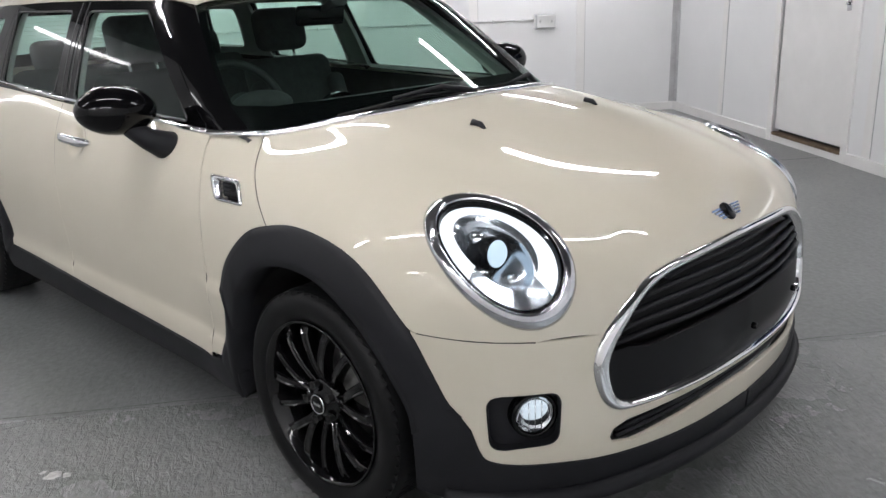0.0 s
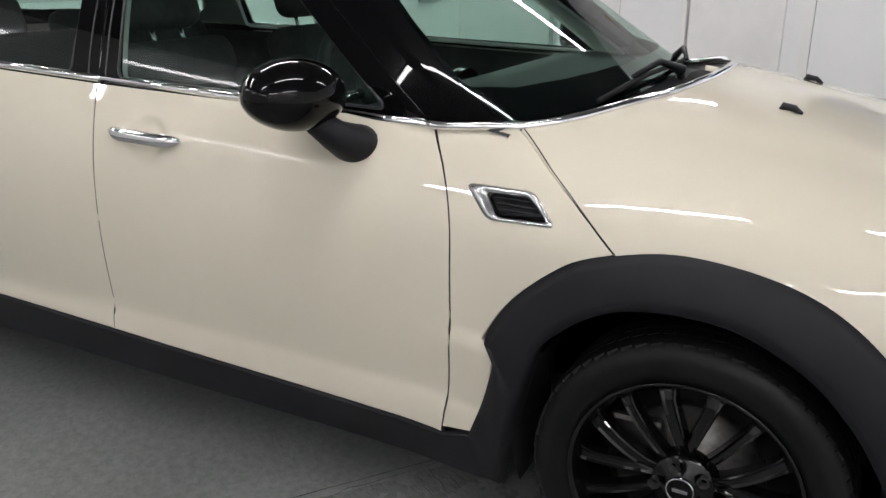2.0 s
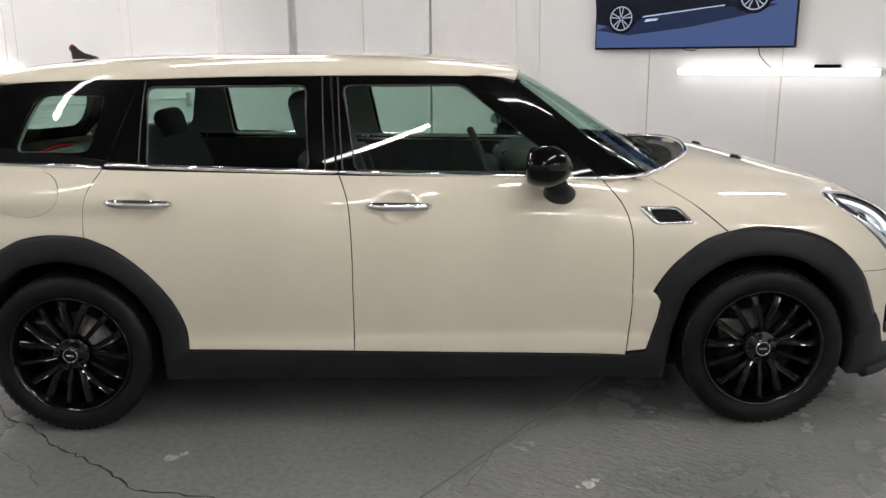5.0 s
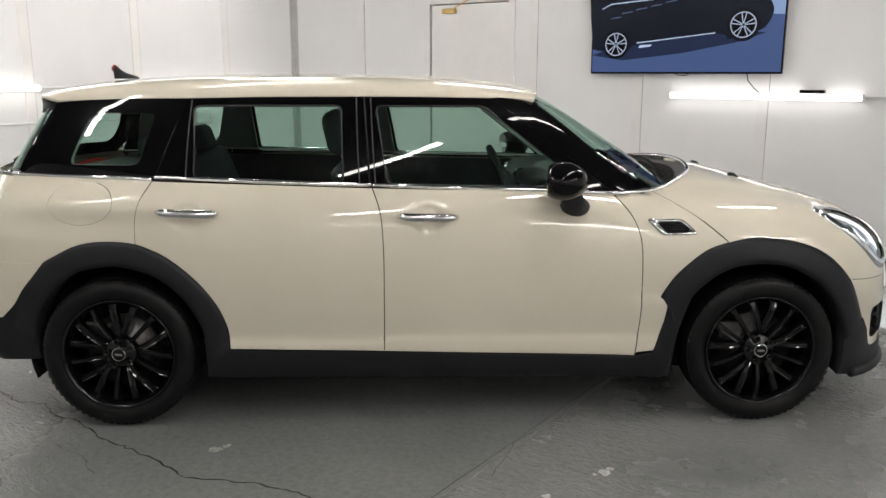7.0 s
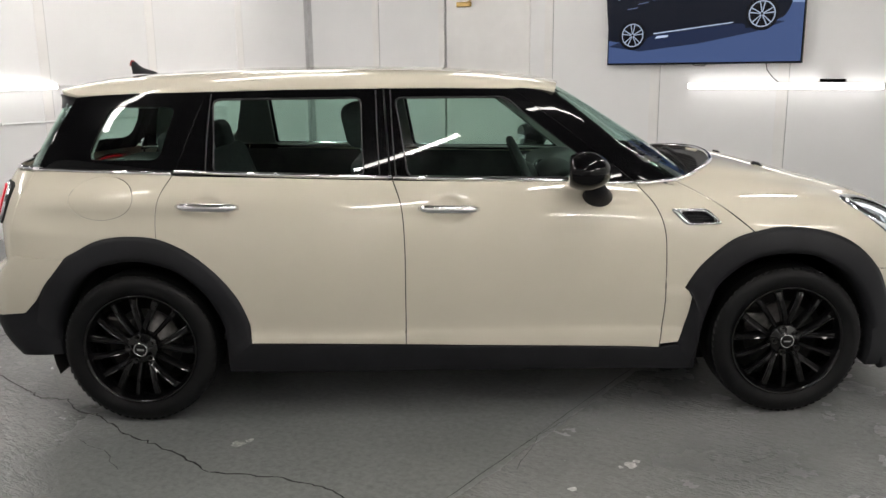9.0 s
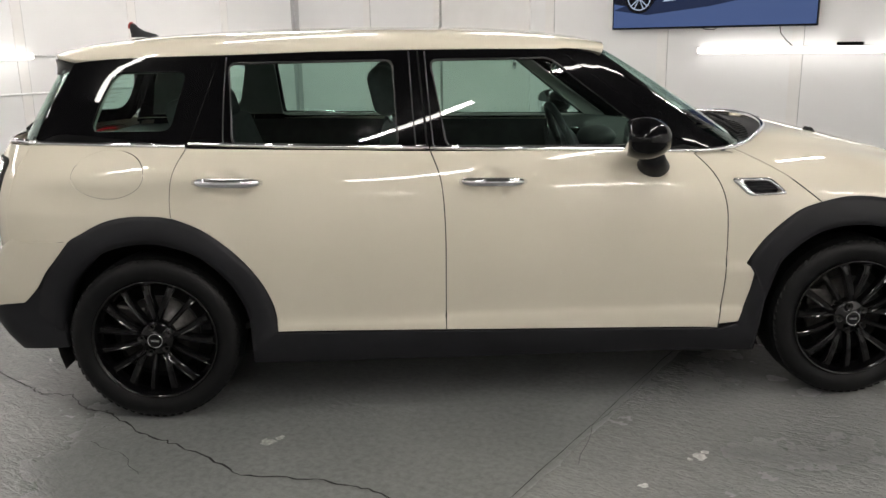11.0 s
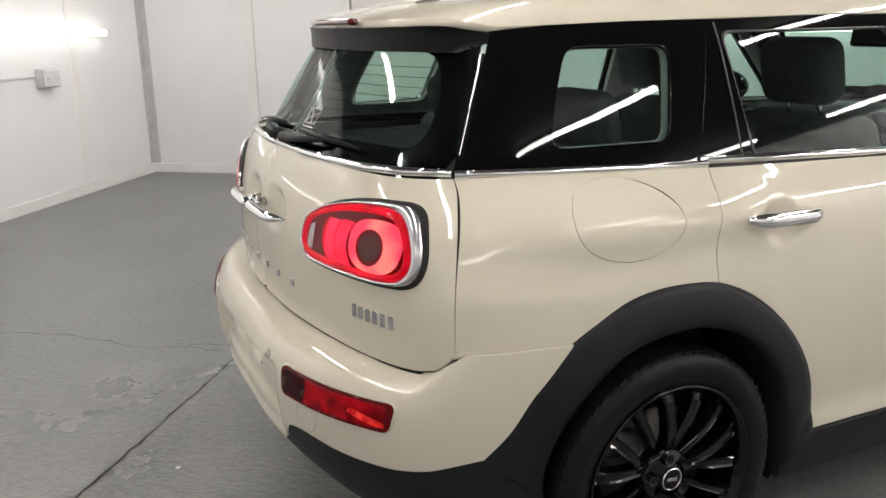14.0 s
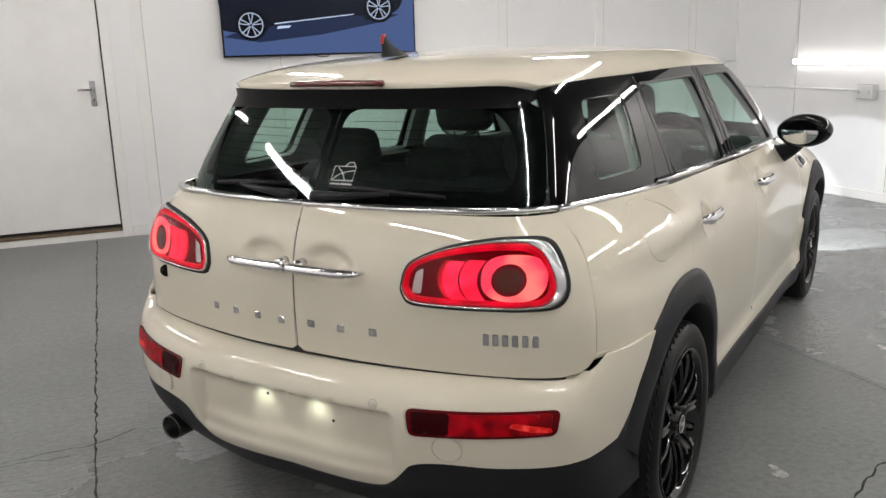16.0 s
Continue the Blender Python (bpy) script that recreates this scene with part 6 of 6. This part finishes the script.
# inner shell, underbody and wheel housings
pair("inner_flank", skin(F_low, RIGHT, at_side(F_low, [(0.86, 0.955), (0.3, 0.965), (-0.7, 0.985), (-1.7, 1.01), (-1.78, 0.9), (-1.78, 0.75), (-1.1, 0.75), (-0.9, 0.6), (-0.86, 0.26), (0.86, 0.26), (0.9, 0.55), (1.0, 0.72), (1.02, 0.85)]), off=-0.055, thick=0, gap=0), TRIM, car)
pair("inner_pillar", skin(F_up, RIGHT, at_side(F_up, [(0.72, 0.985), (-1.70, 1.045), (-1.66, 1.2), (-1.6, 1.33), (-0.6, 1.352), (0.22, 1.345)]), [at_side(F_up, grow(W_FRONT, 1.04)), at_side(F_up, grow(W_REAR, 1.04)), at_side(F_up, grow(W_QUARTER, 1.02))], off=-0.022, thick=0.02, gap=0), LINING, car)
ls2 = skin(F_roof, (0, -0.3, 1), [tuple(np.array(q)) for q in at_side(F_roof, [(0.36, 1.352), (-0.6, 1.357), (-1.58, 1.338)])] + [(-1.62, 0, 1.4), (0.40, 0, 1.4)], off=-0.035, thick=0, gap=0)
panel("headlining", joined(ls2, flipped(ls2)), LINING, car, "pale grey roof lining")


def hull(points_y, x0, x1, z0, z1):
    return box_bm((x1 - x0, 2 * points_y, z1 - z0), ((x0 + x1) / 2, 0, (z0 + z1) / 2), 0.02, 1)


part("floor_pan", hull(0.72, -0.93, 0.92, 0.145, 0.30), DARK, car)
part("front_undertray", hull(0.60, 0.93, 1.80, 0.145, 0.33), DARK, car)
part("rear_undertray", hull(0.60, -1.80, -0.94, 0.145, 0.33), DARK, car)
part("engine_block", box_bm((0.86, 1.2, 0.46), (1.38, 0, 0.57), 0.02, 1), DARK, car)
part("spare_wheel_well", box_bm((0.75, 1.12, 0.26), (-1.48, 0, 0.47), 0.02, 1), DARK, car)
part("bulkhead", box_bm((0.05, 1.5, 0.62), (0.93, 0, 0.62), 0.01, 1), DARK, car)


def housing(x):
    bm = bmesh.new()
    rows = []
    for y in (-0.60, -0.72, -0.84):
        rows.append([bm.verts.new((x + 0.375 * math.cos(a), y, 0.33 + 0.365 * math.sin(a))) for a in np.linspace(-0.35, math.pi + 0.35, 30)])
    for a, b in zip(rows, rows[1:]):
        for k in range(29):
            bm.faces.new((a[k], a[k + 1], b[k + 1], b[k]))
    bm.faces.new(rows[0])
    return bm


for x in (1.335, -1.335):
    twin("wheel_housing", lambda: housing(x), DARK, car)


# wheels
def tyre_bm():
    prof = [(0.226, -0.086), (0.236, -0.099), (0.264, -0.109), (0.288, -0.107), (0.303, -0.096), (0.311, -0.084), (0.314, -0.06), (0.315, 0.0), (0.314, 0.06), (0.311, 0.084), (0.303, 0.096), (0.288, 0.106), (0.262, 0.108), (0.232, 0.098), (0.222, 0.085)]
    return lathe_bm(prof, 72)


def tread_bm():
    bm = bmesh.new()
    for k in range(64):
        a = 2 * math.pi * k / 64
        for y, w, skew in ((-0.078, 0.030, 0.10), (-0.040, 0.026, 0.06), (0.0, 0.03, 0.0), (0.040, 0.026, -0.06), (0.078, 0.030, -0.10)):
            t = Matrix.Rotation(-a + (0.04 if abs(y) > 0.05 else 0), 4, "Y") @ Matrix.Translation((0.3110 if abs(y) < 0.05 else 0.3038, y, 0)) @ Matrix.Rotation(skew * 3, 4, "X") @ Matrix.Rotation(-0.18 * (1 if y > 0 else -1) * (abs(y) > 0.05), 4, "Z") @ Matrix.Diagonal((0.008, w, 0.0215, 1))
            bmesh.ops.create_cube(bm, size=1, matrix=t)
    return bm


def spoke_bm(a0, a1, w0, w1, split=0.0):
    """One spoke from hub to rim with raised edges; it leaves a0 past the split and bows to a1. The outer face looks to -y."""
    bm = bmesh.new()
    rows = []
    for s in np.linspace(0, 1, 13):
        r = 0.036 + s * 0.190
        q = max(0.0, (s - split) / (1 - split))
        a = a0 + (a1 - a0) * math.sin(q * math.pi / 2) ** 0.8
        w = w0 + (w1 - w0) * s + 0.006 * max(0, s - 0.86) / 0.14
        y = -0.086 - 0.014 * math.sin(s * math.pi * 0.9) + 0.018 * (1 - s) ** 2 + 0.012 * max(0, s - 0.88) / 0.12
        c, n = Vector((math.cos(a), 0, math.sin(a))), Vector((-math.sin(a), 0, math.cos(a)))
        rows.append([bm.verts.new(c * r + n * k * w + Vector((0, y + dy, 0))) for k, dy in ((-1.0, 0.034), (-1.0, 0.003), (-0.8, 0.0), (-0.45, 0.0035), (0.45, 0.0035), (0.8, 0.0), (1.0, 0.003), (1.0, 0.034))])
    for p, q in zip(rows, rows[1:]):
        for k in range(8):
            bm.faces.new((p[k], p[(k + 1) % 8], q[(k + 1) % 8], q[k]))
    bm.faces.new(rows[0])
    bm.faces.new(rows[-1])
    bmesh.ops.recalc_face_normals(bm, faces=bm.faces[:])
    return bm


WHEEL = material("black_alloy", (0.0035, 0.0035, 0.004), 0.08, 0.0, 0.0, 0.4)


def build_wheel():
    rim = lathe_bm([(0.229, -0.094), (0.234, -0.100), (0.231, -0.104), (0.226, -0.102), (0.222, -0.094), (0.211, -0.078), (0.200, -0.03), (0.194, 0.03), (0.207, 0.09), (0.22, 0.095)], 72)
    w = part("wheel", rim, WHEEL, car, "gloss black alloy wheel with many spokes", True)
    part("tyre", tyre_bm(), RUBBER, w, "black tyre with a blocked tread", True)
    tagged(part("tread_block", tread_bm(), RUBBER, w), kind="stuff")
    for k in range(5):
        a = 2 * math.pi * k / 5 + math.pi / 2
        for i in (-1, 1):
            part("spoke", spoke_bm(a + i * 0.05, a + i * 0.22, 0.0115, 0.0145, 0.22), WHEEL, w)
        part("spoke", spoke_bm(a + 0.628, a + 0.628, 0.0080, 0.0110), WHEEL, w)
        hole = lathe_bm([(0.0, -0.078), (0.0085, -0.078), (0.0085, -0.098), (0.013, -0.099)], 14)
        bmesh.ops.translate(hole, vec=(0.052 * math.cos(a + 0.314), 0, 0.052 * math.sin(a + 0.314)), verts=hole.verts)
        part("wheel_bolt", hole, DARK, w, smooth=True)
    part("hub", lathe_bm([(0.070, -0.045), (0.067, -0.072), (0.058, -0.080), (0.040, -0.084), (0.032, -0.094), (0.0, -0.096)], 36), WHEEL, w, smooth=True)
    cap = part("hub_cap", lathe_bm([(0.029, -0.096), (0.029, -0.0995), (0.0265, -0.1005), (0.0, -0.1005)], 32), GLOSS, w, smooth=True)
    part("cap_ring", lathe_bm([(0.0285, -0.099), (0.0275, -0.1015), (0.0258, -0.1015), (0.025, -0.1)], 32), CHROME, cap, smooth=True)
    part("cap_bar", box_bm((0.030, 0.003, 0.009), (0, -0.101, 0), 0.001, 1), SATIN, cap)
    part("brake_disc", lathe_bm([(0.0, -0.045), (0.07, -0.045), (0.075, -0.03), (0.150, -0.03), (0.150, -0.008), (0.07, -0.008), (0.0, 0.0)], 48), STEEL, w, "steel brake disc", True)
    part("caliper", box_bm((0.11, 0.06, 0.07), (-0.11, -0.02, 0.075), 0.012, 2, None), STEEL, w)
    part("hub_back", lathe_bm([(0.0, 0.02), (0.195, 0.03), (0.195, 0.06), (0.0, 0.08)], 36), DARK, w, smooth=True)
    return w


wheel = build_wheel()
wheel.location = (1.335, -0.778, 0.317)


def more_wheel(m):
    made = {}
    for o in (wheel, *wheel.children_recursive):
        made[o] = new(o.name.split(".")[0], o.data)
        made[o].parent = made.get(o.parent, car)
        for key in ("label", "kind"):
            if key in o:
                made[o][key] = o[key]
        made[o].matrix_basis = o.matrix_basis
    made[wheel].matrix_basis = m


more_wheel(pose(-1.335, -0.772, 0.317, 0, 8, 0))
more_wheel(pose(1.335, 0.778, 0.317, 0, 10, 180))
more_wheel(pose(-1.335, 0.772, 0.317, 0, 40, 180))


# the cabin
def cushion(size, at, turn=0.0, bevel=0.05):
    return box_bm(size, at, bevel, 4, Matrix.Rotation(radians(turn), 4, "Y"))


def seat(x, y):
    s = part("front_seat", cushion((0.50, 0.50, 0.17), (x, y, 0.46), -6, 0.06), CLOTH, car, "dark cloth front seat with a headrest", True)
    back = add_bm(cushion((0.13, 0.46, 0.60), (x - 0.32, y, 0.78), -18, 0.055), cushion((0.10, 0.10, 0.45), (x - 0.26, y - 0.21, 0.76), -18, 0.04))
    add_bm(back, cushion((0.10, 0.10, 0.45), (x - 0.26, y + 0.21, 0.76), -18, 0.04))
    part("backrest", back, CLOTH, s, smooth=True)
    part("headrest", cushion((0.11, 0.27, 0.20), (x - 0.44, y, 1.195), -12, 0.05), CLOTH, s, smooth=True)
    for d in (-0.06, 0.06):
        part("headrest_post", tube_bm([(x - 0.40, y + d, 1.03), (x - 0.435, y + d, 1.13)], 0.007, 8), CHROME, s, smooth=True)
    part("seat_base", box_bm((0.42, 0.44, 0.12), (x, y, 0.34), 0.02, 1), TRIM, s)


seat(-0.02, -0.36)
seat(-0.02, 0.36)
bench = part("rear_seat", cushion((0.46, 1.22, 0.18), (-0.86, 0, 0.48), -5, 0.06), CLOTH, car, "dark cloth rear bench with headrests", True)
part("backrest", cushion((0.14, 1.24, 0.56), (-1.16, 0, 0.78), -20, 0.05), CLOTH, bench, smooth=True)
for y in (-0.38, 0.38, 0.0):
    part("headrest", cushion((0.10, 0.25, 0.16 if y else 0.12), (-1.27, y, 1.10 if y else 1.06), -16, 0.045), CLOTH, bench, smooth=True)
part("load_cover", box_bm((0.5, 1.15, 0.012), (-1.52, 0, 0.99), 0.004, 1), TRIM, bench)
part("cabin_floor", box_bm((2.7, 1.5, 0.03), (-0.45, 0, 0.325), 0.005, 1), TRIM, car)


def dashboard():
    bm = bmesh.new()
    prof = [(0.42, 0.62), (0.40, 0.80), (0.44, 0.93), (0.52, 0.985), (0.66, 0.998), (0.80, 0.985), (0.93, 0.965), (0.93, 0.62)]
    rows = [[bm.verts.new((x - 0.05 * (y / 0.7) ** 2 * (z > 0.9), y, z - 0.012 * (y / 0.7) ** 2)) for x, z in prof] for y in np.linspace(-0.72, 0.72, 15)]
    for a, b in zip(rows, rows[1:]):
        for k in range(len(prof) - 1):
            bm.faces.new((a[k], a[k + 1], b[k + 1], b[k]))
    bmesh.ops.recalc_face_normals(bm, faces=bm.faces[:])
    return bm


dash = part("dashboard", dashboard(), TRIM, car, "soft black dashboard", True)
part("dial_hood", ball((0.43, -0.36, 0.985), (0.08, 0.12, 0.05)), TRIM, dash, smooth=True)
part("centre_dial", facing([(0.0, -0.012), (0.11, -0.012), (0.12, 0.0), (0.12, 0.03)], Vector((0.40, 0, 0.87)), Matrix.Rotation(radians(0), 4, "Y")), GLOSS, dash, smooth=True)
for y in (-0.66, 0.66, -0.16, 0.16):
    part("air_vent", facing([(0.0, -0.006), (0.04, -0.008), (0.048, -0.012), (0.05, 0.01)], Vector((0.405, y, 0.90)), Matrix.Identity(4)), SATIN, dash, smooth=True)
sw = Matrix.Translation((0.30, -0.36, 0.955)) @ Matrix.Rotation(radians(-24), 4, "Y")
wheel_ring = tube_bm([(0, 0.18 * math.cos(a), 0.18 * math.sin(a)) for a in np.linspace(0, 2 * math.pi, 36, endpoint=False)], 0.016, 10, True, up=(1, 0, 0))
bmesh.ops.transform(wheel_ring, matrix=sw, verts=wheel_ring.verts)
steer = part("steering_wheel", wheel_ring, TRIM, car, "dark leather steering wheel", True)
for a in (0.0, math.pi, -math.pi / 2):
    b = tube_bm([(0.02, 0.04 * math.cos(a), 0.04 * math.sin(a)), (0.0, 0.175 * math.cos(a), 0.175 * math.sin(a))], 0.014, 8)
    bmesh.ops.transform(b, matrix=sw, verts=b.verts)
    part("wheel_spoke", b, SATIN, steer, smooth=True)
b = ball((0.02, 0, 0), (0.035, 0.065, 0.06))
bmesh.ops.transform(b, matrix=sw, verts=b.verts)
part("wheel_boss", b, TRIM, steer, smooth=True)
part("inner_mirror", cushion((0.035, 0.22, 0.075), (0.335, 0.0, 1.275), 10, 0.015), GLOSS, car, "black inner mirror behind the windscreen", True)
part("mirror_stem", tube_bm([(0.345, 0, 1.29), (0.43, 0, 1.325), (0.46, 0, 1.34)], (0.012, 0.02, 0.035), 10), TRIM, car, smooth=True)
twin("armrest", lambda: cushion((0.55, 0.05, 0.07), (0.05, -0.735, 0.72), 0, 0.02), TRIM, car)

# beams of the headlamps
for s in (-1, 1):
    L = bpy.data.lights.new("headlamp_beam", "SPOT")
    L.energy, L.spot_size, L.spot_blend, L.shadow_soft_size, L.color = 62.0, radians(54), 0.10, 0.012, (0.9, 0.96, 1.0)
    o = new("headlamp_beam", L)
    o.matrix_world = look((1.96, s * 0.66, 0.77), (1.96 + math.cos(radians(26.5)), s * 0.66, 0.77 - math.sin(radians(26.5))))
# the lamps over the number plate
for y in (0.075, -0.115):
    L = bpy.data.lights.new("plate_lamp_beam", "SPOT")
    L.energy, L.spot_size, L.spot_blend, L.shadow_soft_size, L.color = 0.06, radians(120), 1.0, 0.012, (0.9, 1.0, 0.84)
    o = new("plate_lamp_beam", L)
    o.matrix_world = look((-2.150, y, 0.545), (-2.106, y, 0.495))


# shade of the shut lines, put in as dark tubes along the gaps
def seal(pts, parent, closed=False):
    twin("seal", lambda: tube_bm(pts, 0.0055, 6, closed), DARK, parent)


deep = lambda p: F_low(p) + 0.0065
seal(at_side(deep, smooth_line(HEAD)), car)
seal(at_side(deep, smooth_line(MIDD)), car)
seal(at_side(lambda p: F_low(p) + 0.0085, smooth_line(TAIL)), car)
twin("seal", lambda: tube_bm(at_side(lambda p: F_low(p) + 0.0019, smooth_line(LID)[3:]), 0.0026, 6), DARK, car)
twin("seal", lambda: tube_bm(at_side(lambda p: F_low(p) + 0.0070, FLAP), 0.0042, 6, True), DARK, car)
seal([(x + 0.004, y + 0.009, z) for x, y, z in smooth_line(GATE_EDGE)[3:]], car)
twin("seal", lambda: tube_bm(on_form(lambda p: F_low(p) + 0.006, smooth_line([(-1.9, 0, 0.643), (-1.9, -0.27, 0.641), (-1.85, -0.5, 0.641), (-1.8, -0.68, 0.642), (-1.77, -0.73, 0.644)]), (-1, 0, 0)), 0.0028, 6), DARK, car)
twin("joint_filler", lambda: tube_bm(at_side(lambda p: F_low(p) + 0.0075, [(-1.66, 0.700), (-1.7, 0.7), (-1.75, 0.7), (-1.80, 0.700), (-1.83, 0.699)]) + [(-1.850, -0.772, 0.694), (-1.862, -0.762, 0.676), (-1.880, -0.742, 0.656)], (0.006, 0.006, 0.006, 0.008, 0.011, 0.015, 0.015, 0.012), 8), PAINT, car)
seal(at_side(lambda p: F_up(p) + 0.009, [(-0.296, 0.985), (-0.31, 1.15), (-0.325, 1.355)]), car)
part("seal", tube_bm(on_form(lambda p: F_low(p) + 0.006, [(-1.9, 0.0, z) for z in np.arange(0.645, 1.03, 0.03)], (-1, 0, 0)), 0.0035, 6), DARK, car)
twin("seal", lambda: tube_bm(on_form(lambda p: F_low(p) + 0.0018, [(x, y, z) for x, y, z in smooth_line([(1.6, -0.80, 0.617), (1.7, -0.72, 0.606), (1.8, -0.63, 0.599)], 5)], (1, -0.5, 0)), 0.0024, 6), DARK, car)
